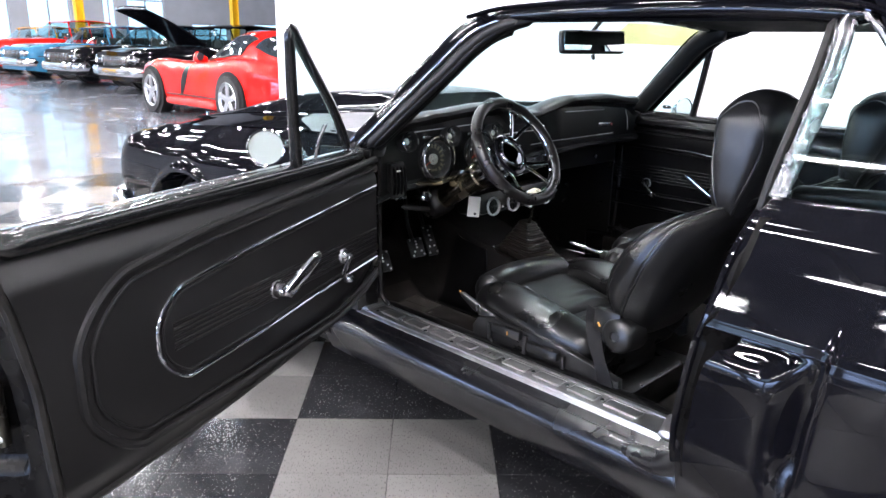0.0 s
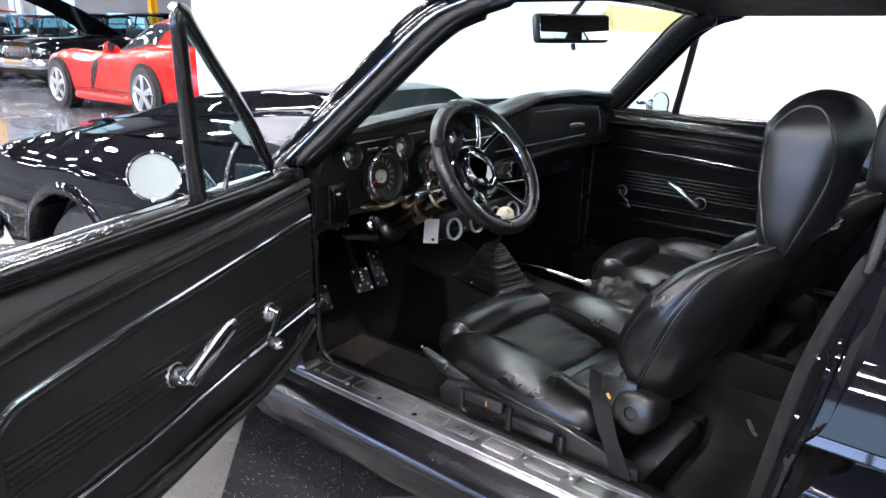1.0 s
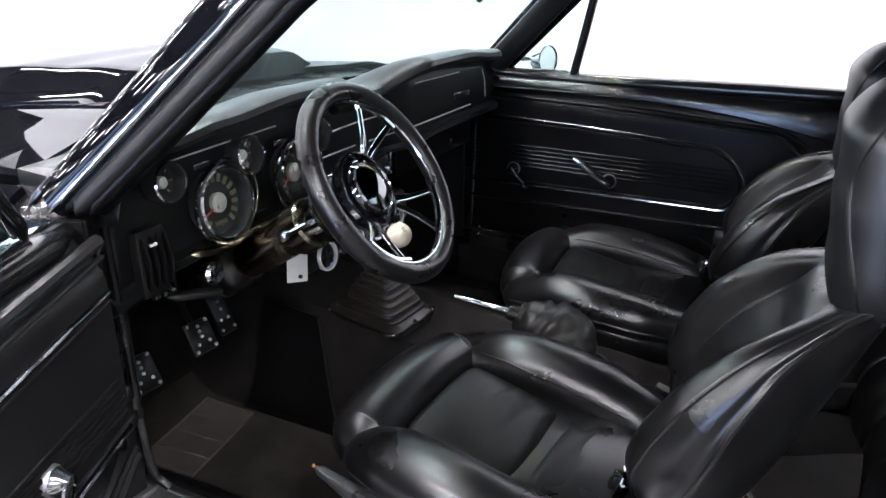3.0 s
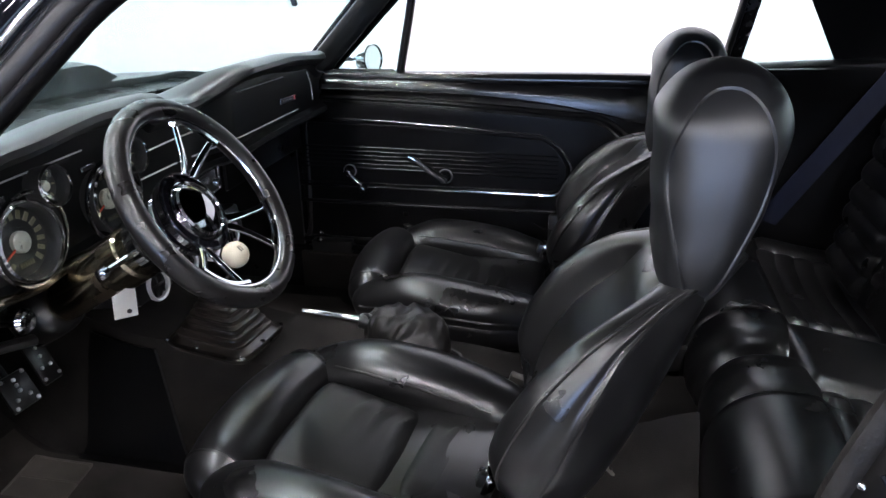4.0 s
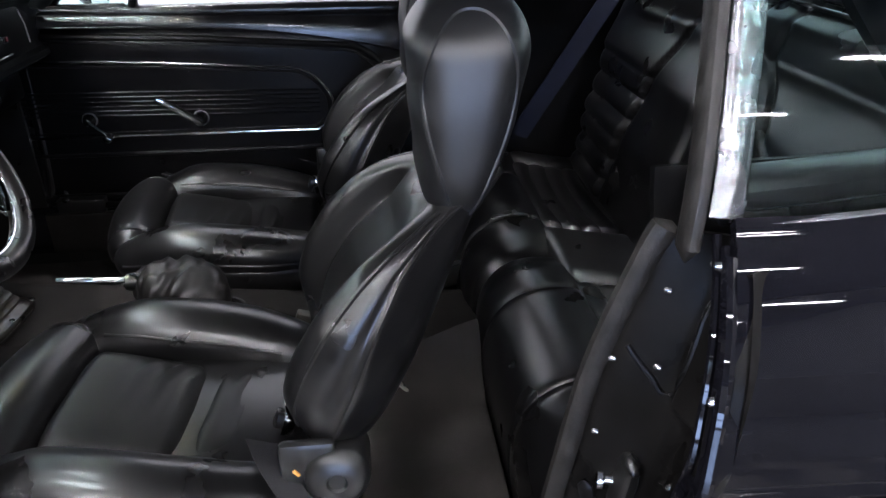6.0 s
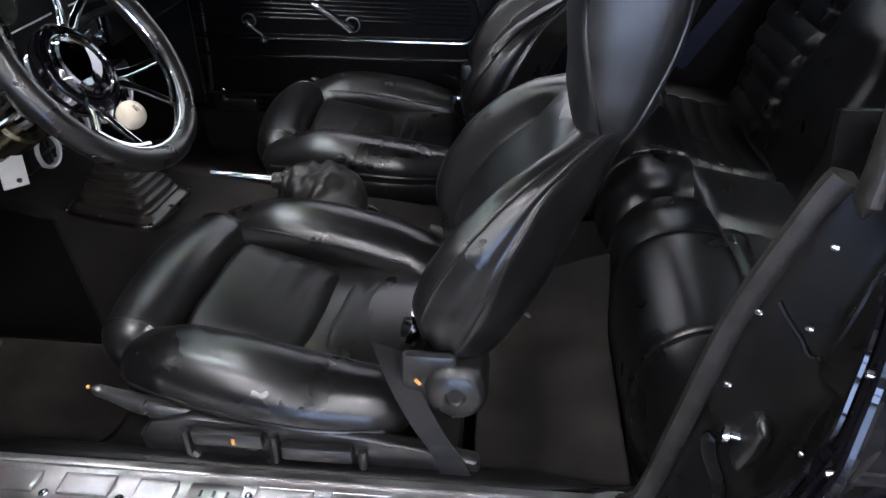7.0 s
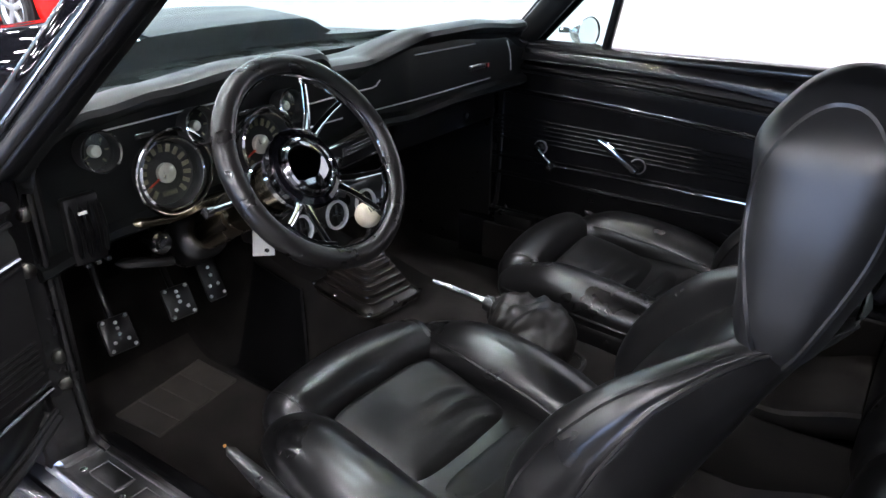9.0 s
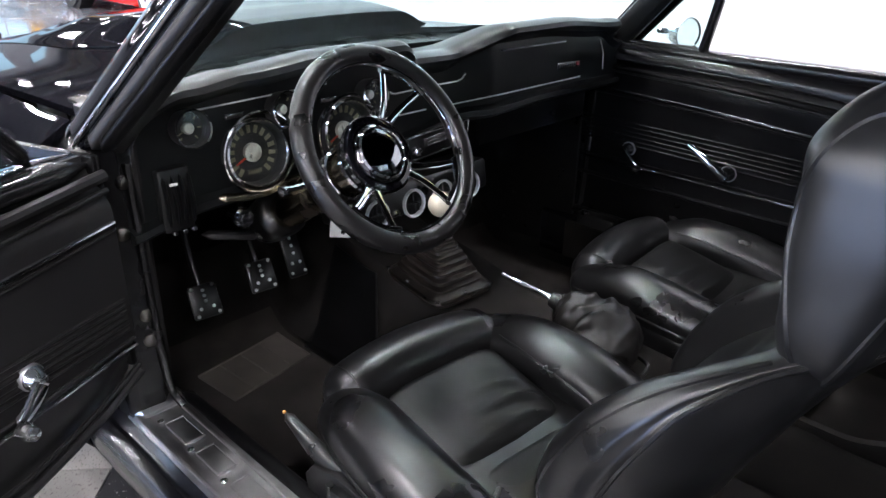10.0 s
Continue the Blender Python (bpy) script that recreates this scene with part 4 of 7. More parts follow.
    # frames on the door card: an outer padded frame and the bright oblong inside it
    def loop(low, top, y1, big, small, x, r, mat, name, label=""):
        """Bead round the card: low and top give its heights along y, y1 its rear end."""
        y0 = L0 - 0.003
        t1, b1 = line(top, y1 + big), line(low, y1 + small)
        pts = [P(x, y0 + (y1 + big - y0) * i / 12, line(top, y0 + (y1 + big - y0) * i / 12)) for i in range(12)]
        pts += [P(x, y1 + big + big * signed(math.cos(a), 1.35), t1 - big + big * signed(math.sin(a), 1.35)) for a in [radians(90 + 9 * i) for i in range(11)]]
        pts += [P(x, y1 + small + small * signed(math.cos(a), 1.35), b1 + small + small * signed(math.sin(a), 1.35)) for a in [radians(180 + 9 * i) for i in range(11)]]
        pts += [P(x, y, line(low, y)) for y in [y1 + small + (y0 - y1 - small) * i / 12 for i in range(1, 13)]]
        return part(name, tube(pts, r, 8), mat, d, label)

    if s > 0:
        loop([(-1.05, 0.422), (-0.60, 0.424), (-0.25, 0.436), (-0.12, 0.470), (0.0, 0.52)], [(-0.92, 0.768), (-0.73, 0.795), (-0.35, 0.815), (0.0, 0.842)], -1.048, 0.125, 0.120, 0.001, 0.0095, LIT_VINYL, "panel_frame")
        loop([(-1.02, 0.445), (-0.60, 0.446), (-0.25, 0.456), (-0.12, 0.486), (0.0, 0.53)], [(-0.90, 0.748), (-0.73, 0.768), (-0.35, 0.790), (0.0, 0.820)], -1.022, 0.115, 0.110, 0.003, 0.0042, LIT_VINYL, "panel_piping")
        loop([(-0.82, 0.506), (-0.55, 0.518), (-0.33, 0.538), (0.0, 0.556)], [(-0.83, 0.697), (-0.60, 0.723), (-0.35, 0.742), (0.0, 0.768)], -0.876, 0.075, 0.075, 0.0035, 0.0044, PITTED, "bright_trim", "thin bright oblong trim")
        loop([(-0.82, 0.518), (-0.55, 0.530), (-0.33, 0.550), (0.0, 0.568)], [(-0.83, 0.685), (-0.60, 0.711), (-0.35, 0.730), (0.0, 0.756)], -0.862, 0.066, 0.066, 0.003, 0.003, LIT_VINYL, "trim_piping")
    else:
        loop([(-1.05, 0.378), (0.0, 0.378)], [(-0.93, 0.783), (-0.5, 0.812), (0.0, 0.828)], -1.055, 0.125, 0.07, 0.004, 0.0095, VINYL, "panel_frame")
        loop([(-1.05, 0.388), (0.0, 0.388)], [(-0.93, 0.773), (-0.5, 0.802), (0.0, 0.818)], -1.030, 0.112, 0.063, 0.004, 0.0045, PLASTIC, "panel_piping")
        loop([(-0.9, 0.556), (0.0, 0.556)], [(-0.78, 0.729), (-0.4, 0.752), (0.0, 0.764)], -0.872, 0.094, 0.052, 0.0035, 0.0042, PITTED, "bright_trim", "thin bright oblong trim")
        loop([(-0.9, 0.566), (0.0, 0.566)], [(-0.78, 0.718), (-0.4, 0.741), (0.0, 0.753)], -0.858, 0.081, 0.046, 0.003, 0.003, VINYL, "trim_piping")
        part("fold", tube([P(0.002, L0, 0.505), P(0.004, -0.5, 0.505), P(0.002, -0.95, 0.508)], 0.006, 8, steps=20), VINYL, d)
    for i in range(6):
        z = (0.634 if s > 0 else 0.673) - i * (0.0105 if s > 0 else 0.0125)
        part("ridge", tube([P(0.002, L0 - 0.01, z + 0.004), P(0.002, -0.44, z), P(0.002, -0.835, z - 0.006)], 0.0035, 6, steps=12), LIT_VINYL if s > 0 else VINYL, d)
    if s < 0:
        # glossy painted garnish under the window, deeper towards its rear end
        def swoop(u, v):
            y = L0 + 0.02 + (L1 - L0 - 0.02) * u
            low = line([(-1.17, 0.742), (-1.06, 0.772), (-0.95, 0.796), (-0.85, 0.814), (-0.74, 0.828), (-0.63, 0.838), (-0.50, 0.844), (-0.37, 0.848), (0.0, 0.851)], y)
            a = math.pi / 2 * v
            return P(-0.052 + 0.062 * math.sin(a) ** 1.2, y, low - 0.004 + (0.892 - low) * math.cos(a) ** 0.8)
        part("garnish", sheet(swoop, 60, 16, 0.010 * s), GARNISH, d, "glossy black painted window garnish")
        part("garnish_bead", tube([swoop(i / 40, 1.0) for i in range(41)], 0.0026, 6), JAMB_PAINT, d)
    # window crank ahead, door handle behind it
    yc, zc = -0.221, 0.604
    for y, z, r in ((yc, zc, 0.020), (-0.512, 0.600, 0.0215)):
        e = part("escutcheon", lathe([(r, 0.002), (r, 0.006), (r * 0.9, 0.009), (r * 0.8, 0.007), (0, 0.007)], axis_to((s, 0, 0), P(0.0, y, z)), 24), SILVER, d, "bright round escutcheon")
    crank = part("window_crank", lathe([(0.017, 0), (0.019, 0.006), (0.016, 0.014), (0.012, 0.02), (0.009, 0.03), (0.0, 0.032)], axis_to((s, 0, 0), P(0.0, yc, zc)), 20), CHROME, d, "chrome window crank")
    part("arm", pillow([P(0.026, yc, zc), P(0.030, yc - 0.026, zc - 0.022), P(0.032, yc - 0.050, zc - 0.038)], [0.013, 0.010] if s > 0 else [0.007, 0.006], [0.006, 0.006], (s, 0, 0), n=12, m=14), CHROME, crank)
    part("grip_knob", lathe([(0.006, 0), (0.012, 0.006), (0.013, 0.02), (0.009, 0.03), (0, 0.032)], axis_to((s, 0, 0), P(0.034, yc - 0.053, zc - 0.040)), 16), CHROME, crank)
    yh, zh = -0.512, 0.600
    hand = part("door_handle", lathe([(0.019, 0), (0.021, 0.006), (0.017, 0.018), (0.014, 0.036), (0.010, 0.042), (0, 0.043)], axis_to((s, 0, 0), P(0.0, yh, zh)), 20), CHROME, d, "chrome inside door handle")
    part("lever", pillow([P(0.034, yh - 0.012, zh - 0.008), P(0.048, yh + 0.03, zh + 0.025), P(0.060, yh + 0.075, zh + 0.060), P(0.066, yh + 0.095, zh + 0.072)], [q * (1.0 if s > 0 else 0.6) for q in (0.018, 0.017, 0.014, 0.008)], [0.010, 0.008, 0.007, 0.005], (s, 0, 0.3), n=14, m=22), CHROME, hand)
    # vent wing: frame, glass, latch
    v = part("vent_frame", rail([P(-0.022, -0.378, 0.888 - drop), P(0.000, -0.415, 1.03), P(0.026, -0.452, 1.19)], [0.016, 0.013, 0.011], [0.012] * 3, (0, 1, 0)), GARNISH, d, "glossy black vent window frame")
    part("front_bar", rail([P(-0.030, -0.125, 0.905 - drop), P(-0.010, -0.225, 0.99), P(0.012, -0.358, 1.11), P(0.029, -0.450, 1.195)], [0.012] * 3, [0.010] * 3, (s, 0, 0.5)), GARNISH, v)
    part("edge_bar", tube([P(-0.046, -0.122, 0.908 - drop), P(-0.026, -0.222, 0.994), P(-0.004, -0.355, 1.114), P(0.013, -0.444, 1.19)], 0.006, 8, steps=16), PITTED, v)
    part("base_bar", rail([P(-0.030, -0.12, 0.898 - drop), P(-0.028, -0.24, 0.898 - drop), P(-0.024, -0.37, 0.900 - drop)], [0.010] * 2, [0.010] * 2, (0, 0, 1)), GARNISH, v)

    def wing(u, w):
        yf = line([(0, -0.145), (1, -0.442)], w)
        yr = line([(0, -0.37), (1, -0.452)], w)
        return P(-0.026 + 0.058 * w, yf + (yr - yf) * u, 0.903 - drop + (0.275 + drop) * w)

    g = part("vent_glass", sheet(wing, 6, 10, 0.004 * s), SHIELD, v)
    g.visible_shadow = False
    if s > 0:
        part("wing_latch", tube([P(-0.012, -0.315, 0.908 - drop), P(0.0, -0.312, 0.925), P(0.012, -0.300, 0.962)], 0.005, 8, steps=8), CHROME, v)
    # round door mirror on a chrome stalk
    c = V(P(-0.10, -0.392, 0.908)) if s > 0 else V(P(-0.215, -0.240, 0.902))
    aim = (-0.62 * s, 0.78, 0.06) if s > 0 else (0.35, 0.93, -0.05)
    mi = part("door_mirror", lathe([(0.0, 0.072), (0.012, 0.070), (0.028, 0.058), (0.038, 0.036), (0.0445, 0.006), (0.046, 0.0), (0.044, -0.004), (0.041, -0.002), (0.041, 0.004), (0.0, 0.004)], axis_to(aim, c), 36), CHROME, d, "round chrome door mirror")
    part("mirror_glass", lathe([(0.0, 0.0), (0.041, 0.0), (0.041, 0.003), (0.0, 0.003)], axis_to(aim, c), 36), FILM if s > 0 else MIRROR, mi, "glass under a pale film" if s > 0 else "clean mirror glass")
    part("stalk", tube([c + V((s * -0.01, 0.05, 0.0)), c + V((s * 0.01, 0.10, -0.004)), V(P(-0.075, -0.25, 0.885 - drop))], 0.009, 10, steps=10), CHROME, mi)
    part("stalk_foot", pillow([P(-0.075, -0.21, 0.892 - drop), P(-0.075, -0.29, 0.892 - drop)], [0.016, 0.016], [0.008, 0.008], n=14, m=10), CHROME, mi)
    part("lock_button", lathe([(0.012, 0), (0.012, 0.004), (0.005, 0.006), (0.005, 0.008), (0.006, 0.010), (0, 0.011)], axis_to((0, 0, 1), P(-0.03, L1 + 0.075, 0.900 - drop)), 14), CHROME, d)
    return d


OPEN = Matrix.Translation((-0.715, 0.408, 0)) @ turn(0, 0, -69)
car_door(OPEN, 1, "open black car door with a chrome-trimmed vinyl card")
car_door(Matrix.Translation((0.67, 0.557, 0)), -1, "closed black car door with a chrome-trimmed vinyl card")


# ---------------------------------------------------------------- cabin floor and sides
def cabin():
    floor = thing("cabin_floor", "black carpeted car floor with a centre tunnel", "car floor", (0, 0, 0.2))

    def tunnel(y):
        return table([(-0.9, 0.33), (-0.5, 0.33), (0.0, 0.375), (0.28, 0.405), (0.50, 0.44), (0.8, 0.50), (0.95, 0.52)], y)

    def fn(u, v):
        y = -0.64 + 1.58 * u
        x = -0.69 + 1.38 * v
        a = abs(x)
        z = 0.205 + 0.20 * ease(0.72, 0.96, y) + 0.018 * ease(0.56, 0.64, a) + 0.05 * ease(-0.45, -0.64, y)
        z += (tunnel(y) - z) * ease(0.235, 0.115, a)
        y += 0.04 * ease(0.72, 0.96, y)
        return (x, y, z)

    part("carpet", sheet(fn, 60, 60, -0.02), CARPET, floor, "worn black loop carpet")
    # stitched vinyl trim down the driver's side of the tunnel
    def flank(u, v):
        a = 0.135 + 0.115 * v
        y = 0.50 + 0.145 * u - 0.13 * v * (1 - u)
        z = 0.205 + 0.20 * ease(0.72, 0.96, y)
        return (-a - 0.008, y, z + (tunnel(y) - z) * ease(0.235, 0.115, a) + 0.010)
    k = part("tunnel_trim", sheet(flank, 16, 20, -0.006), VINYL, floor, "black vinyl tunnel trim with a stitched edge")
    for u in (0.0, 0.07, 1.0):
        part("stitched_edge", tube([V(flank(u, i / 16)) + V((-0.001, 0, 0.002)) for i in range(17)], 0.0022, 6), LIT_VINYL, k)
    part("toe_board", rounded((0, 0.985, 0.56), (1.36, 0.03, 0.48), 0.005), CARPET, floor)
    part("heel_step", rounded((0, -0.67, 0.29), (1.28, 0.03, 0.16), 0.01), CARPET, floor)
    for s in (-1, 1):
        part("kick_panel", sheet(lambda u, v: (s * (0.668 - 0.02 * u), 0.50 + 0.46 * u, 0.24 + 0.62 * v), 8, 8, 0.012 * s), PLASTIC, floor)
        part("sill_lining", rounded((s * 0.632, -0.05, 0.29), (0.02, 1.1, 0.12), 0.006), CARPET, floor)
    k = part("kick_vent", rounded((0.655, 0.40, 0.36), (0.05, 0.13, 0.055), 0.006), PLASTIC, floor, "scuffed metal kick vent")
    part("vent_lever", lathe([(0.008, 0), (0.008, 0.02), (0.0, 0.022)], axis_to((-1, 0, 0.4), (0.63, 0.43, 0.39)), 12), CHROME, k)
    # side trim beside the rear seat
    for s in (-1, 1):
        def trim(u, v, s=s):
            y = -0.690 - 0.46 * u
            z = 0.26 + 0.655 * v
            return (s * (0.665 - 0.03 * ease(0.85, 1.0, v)), y, z + 0.012 * u * v)
        t = part("side_trim", sheet(trim, 20, 24, 0.012 * s), VINYL, floor, "black vinyl rear side panel")
        part("trim_ledge", pillow([(s * 0.69, -0.705, 0.905), (s * 0.69, -0.85, 0.915), (s * 0.68, -1.02, 0.925), (s * 0.66, -1.14, 0.935)], [0.035] * 2, [0.018] * 2, n=14, m=18), VINYL, t)
    # front floor mats with a heel pad, rear mats
    for s in (-1, 1):
        def rug(u, v, s=s):
            x = 0.250 + 0.340 * v
            y0 = 0.265 + 0.10 * ease(0.55, 1.0, v) ** 2
            y = y0 + (0.80 - y0) * u
            return (s * x, y, 0.216 + 0.19 * ease(0.72, 0.96, y) + 0.0015 * math.sin(9 * x + 7 * y))
        g = thing("floor_mat", "black pile car floor mat with a vinyl heel pad" if s < 0 else "black pile car floor mat", "floor mat", (s * 0.41, 0.5, 0.21), group="floor mats")
        part("carpet", sheet(rug, 24, 24, -0.009 * s), MAT_RUG, g)
        if s < 0:
            def heel(u, v):
                x = -0.512 + 0.236 * v + 0.012 * (1 - u) * (1 - v)
                y = 0.567 + 0.136 * u + 0.032 * v
                return (x, y, 0.222 + 0.19 * ease(0.72, 0.96, y))
            h = part("heel_pad", sheet(heel, 10, 10, -0.004), HEEL, g, "worn grey-brown heel pad")
            for v in (0.0, 0.25, 0.5, 0.75, 1.0):
                part("rib", tube([V(heel(u, v)) + V((0, 0, 0.0015)) for u in (0.0, 0.35, 0.7, 1.0)], 0.0022, 6), HEEL, h)
            for u in (0.0, 1.0):
                part("rib", tube([V(heel(u, v)) + V((0, 0, 0.0015)) for v in (0.0, 0.3, 0.6, 1.0)], 0.0020, 6), HEEL, h)
        r = thing("rear_mat", "black pile rear footwell mat", "floor mat", (s * 0.35, -0.45, 0.22), group="floor mats")
        part("carpet", sheet(lambda u, v, s=s: (s * (0.12 + 0.46 * v), -0.36 - 0.24 * u, 0.232 + 0.05 * ease(-0.45, -0.62, -0.36 - 0.24 * u) + 0.12 * ease(0.235, 0.115, 0.12 + 0.46 * v)), 14, 22, -0.009 * s), REAR_RUG, r)


cabin()


# ---------------------------------------------------------------- seats
def bucket_seat(m, o, label, lean=0.0, twist=0.0):
    """High-backed bucket seat; o is the door side (-1 or 1)."""
    s = thing("bucket_seat", label, "car seat", m=m, group="front seats")
    yaw = Matrix.Translation((0, -0.27, 0)) @ turn(0, 0, twist) @ Matrix.Translation((0, 0.27, 0))

    def base_part(name, bm, *rest):
        bmesh.ops.transform(bm, matrix=yaw, verts=bm.verts)
        return part(name, bm, *rest)

    def creased(bm, ridge):
        """Soft folds pressed into the top of an insert."""
        for vtx in bm.verts:
            c = vtx.co
            if c.z > 0.41:
                k = ease(0.130, 0.085, abs(c.x)) * ease(0.41, 0.43, c.z)
                sag = noise.noise(V((c.x * 8, c.y * 11, 3.0 + ridge))) * 0.0022
                wave = math.sin(c.y * 170 + c.x * 60 + 5 * noise.noise(V((c.x * 7, c.y * 9, ridge))))
                fold = sag + 0.0095 * max(0.0, wave) ** 2 * ease(-0.06, 0.08, -o * c.x) * ease(0.06, -0.05, c.y) * (0.5 + noise.noise(V((c.x * 12, c.y * 12, 9.0 + ridge))))
                c.z += k * fold
        return bm

    roll = pillow([(-0.190, 0.138, 0.440), (-0.10, 0.152, 0.450), (0.0, 0.156, 0.453), (0.10, 0.152, 0.450), (0.190, 0.138, 0.440)], [0.056, 0.062, 0.056], [0.056, 0.060, 0.056], (0, 0, 1), 36, 44, 2.15, 0.95)
    seams = [laid_on(roll, [(q * 0.168, 0.142 + 0.09 * math.cos(a), 0.444 + 0.09 * math.sin(a)) for a in [radians(-30 + 8 * i) for i in range(25)]], 0.001) for q in (-1, 1)]
    roll_part = base_part("thigh_roll", roll, LEATHER, s, "stuffed leather thigh roll")
    for pts in seams:
        base_part("roll_seam", tube(pts, 0.0030, 6), LEATHER, roll_part)
    for q in (-1, 1):
        head_y, head_z = (0.128, 0.418) if q == o else (0.158, 0.412)
        pad = pillow([(q * 0.160, head_y, head_z), (q * 0.180, head_y - 0.035, head_z + 0.026), (q * 0.192, 0.035, 0.455), (q * 0.199, -0.05, 0.450), (q * 0.197, -0.14, 0.438), (q * 0.184, -0.22, 0.423), (q * 0.160, -0.285, 0.402)], [0.040, 0.056, 0.062, 0.065, 0.064, 0.058, 0.045], [0.036, 0.050, 0.057, 0.057, 0.054, 0.048, 0.040], (0, 0, 1), 36, 56, 2.15, 0.7)
        outer = laid_on(pad, [(q * 0.22, 0.150, 0.440), (q * 0.28, 0.07, 0.446), (q * 0.30, -0.05, 0.440), (q * 0.29, -0.16, 0.428), (q * 0.25, -0.27, 0.415)], 0.0015, 30)
        inner = laid_on(pad, [(q * 0.12, 0.085, 0.50), (q * 0.115, 0.0, 0.49), (q * 0.115, -0.10, 0.47), (q * 0.12, -0.22, 0.45)], 0.001, 26)
        b = base_part("side_bolster", pad, LEATHER, s, "stuffed leather side bolster")
        base_part("piping", tube(outer, 0.0042, 8), LEATHER, b)
        base_part("skirt", pillow([(q * 0.190, 0.105, 0.405), (q * 0.208, 0.03, 0.400), (q * 0.212, -0.08, 0.394), (q * 0.205, -0.18, 0.388), (q * 0.185, -0.255, 0.384)], [0.040, 0.048, 0.050, 0.048, 0.040], [0.040, 0.044, 0.044, 0.042, 0.038], (0, 0, 1), 28, 36, 3.0, 0.6), LEATHER, b)
        base_part("bolster_seam", tube(inner, 0.0028, 6), LEATHER, b)
    base_part("seat_insert", creased(pillow([(0, 0.110, 0.412), (0, 0.05, 0.402), (0, -0.03, 0.384), (0, -0.108, 0.366)], [0.130, 0.132, 0.132], [0.072, 0.072, 0.070], (0, 0, 1), 64, 44, 4.6, 0.3), 1.0), LEATHER_SOFT, s, "creased leather seat insert")
    base_part("seat_pleat", creased(pillow([(0, -0.096, 0.366), (0, -0.15, 0.362), (0, -0.222, 0.356)], [0.132, 0.132, 0.130], [0.070, 0.070, 0.068], (0, 0, 1), 64, 36, 4.6, 0.35), 7.0), LEATHER_SOFT, s, "creased leather seat insert")
    base_part("seat_rear_strip", pillow([(0, -0.210, 0.350), (0, -0.24, 0.345), (0, -0.285, 0.345)], [0.140, 0.140, 0.140], [0.052, 0.056, 0.056], (0, 0, 1), 40, 20, 4.6, 0.35), LEATHER, s)
    base_part("cushion_pan", rounded((0, -0.07, 0.385), (0.40, 0.40, 0.09), 0.03, None, 3), LEATHER, s)
    hinge = Matrix.Translation((0, -0.27, 0.43)) @ turn(lean) @ Matrix.Translation((0, 0.27, -0.43))

    def back_part(name, bm, *rest):
        bmesh.ops.transform(bm, matrix=hinge, verts=bm.verts)
        return part(name, bm, *rest)

    # back: one stuffed shell, sections taken square to its leaning axis
    foot, rise, face = V((0, -0.30, 0.49)), V((0, -0.518, 0.855)), V((0, 0.855, 0.518))
    W = [(0.0, 0.148), (0.03, 0.182), (0.07, 0.204), (0.13, 0.214), (0.20, 0.211), (0.27, 0.194), (0.32, 0.168), (0.36, 0.132), (0.39, 0.104), (0.42, 0.086), (0.445, 0.060)]
    FRONT = [(0.0, 0.006), (0.03, 0.036), (0.07, 0.078), (0.13, 0.092), (0.20, 0.092), (0.27, 0.076), (0.32, 0.050), (0.36, 0.022), (0.39, 0.002), (0.42, -0.030), (0.445, -0.047)]
    RIDGE = [(0.0, -0.022), (0.08, 0.001), (0.15, 0.012), (0.22, 0.025), (0.30, 0.030), (0.36, 0.010), (0.39, -0.010), (0.42, -0.036), (0.445, -0.049)]
    REAR = [(0.0, -0.058), (0.03, -0.072), (0.10, -0.072), (0.176, -0.064), (0.25, -0.054), (0.325, -0.046), (0.38, -0.046), (0.42, -0.052), (0.445, -0.053)]

    def section(t):
        w, df, dg, dr = line(W, t), line(FRONT, t), line(RIDGE, t), line(REAR, t)
        dip = 0.042 * ease(0.37, 0.27, t) * ease(0.0, 0.05, t)
        gap = max(0.0, df - dg)
        half = [(0.0, df - dip), (0.30, df - dip), (0.50, df - dip - 0.003), (0.58, df - dip - 0.010 * ease(0.36, 0.3, t)), (0.68, df - 0.28 * dip), (0.79, df), (0.90, df - 0.10 * gap), (0.97, df - 0.36 * gap), (1.0, df - 0.62 * gap), (0.985, dg + 0.14 * gap), (1.0, dg), (0.965, dg - 0.20 * (dg - dr)), (0.86, dg - 0.62 * (dg - dr)), (0.70, dr + 0.008), (0.45, dr), (0.0, dr - 0.004)]
        return [foot + rise * t + V((w * a, 0, 0)) + face * d for a, d in half]

    rows = []
    for i in range(49):
        t = 0.445 * i / 48
        ctl = section(t)
        fine = spline(ctl, (len(ctl) - 1) * 4)
        rows.append(fine + [V((-p.x, p.y, p.z)) for p in fine[-2:0:-1]])
    for _ in range(3):
        rows = [rows[0]] + [[(a + b * 2 + c) / 4 for a, b, c in zip(*tri)] for tri in zip(rows, rows[1:], rows[2:])] + [rows[-1]]
    shell_ = back_part("back_shell", loft(rows), LEATHER, s, "stuffed leather backrest with seamed wings", 70)
    last = len(rows[0])
    for col, r, i0, i1 in ((26, 0.0032, 5, 41), (40, 0.0036, 2, 46)):
        for k in (col, last - col):
            back_part("back_seam", tube([rows[i][k] for i in range(i0, i1)], r, 6), LEATHER, shell_)
    # tall headrest with flat sides: thick at its head, narrow at the neck
    head = pillow([(0, -0.498, 0.755), (0, -0.510, 0.84), (0, -0.521, 0.93), (0, -0.527, 1.01), (0, -0.523, 1.072)], [0.112, 0.120, 0.122, 0.117, 0.098], [0.036, 0.051, 0.067, 0.077, 0.070], (0, 1, 0), n=72, m=56, p=3.1, cap=0.85)
    rims = []
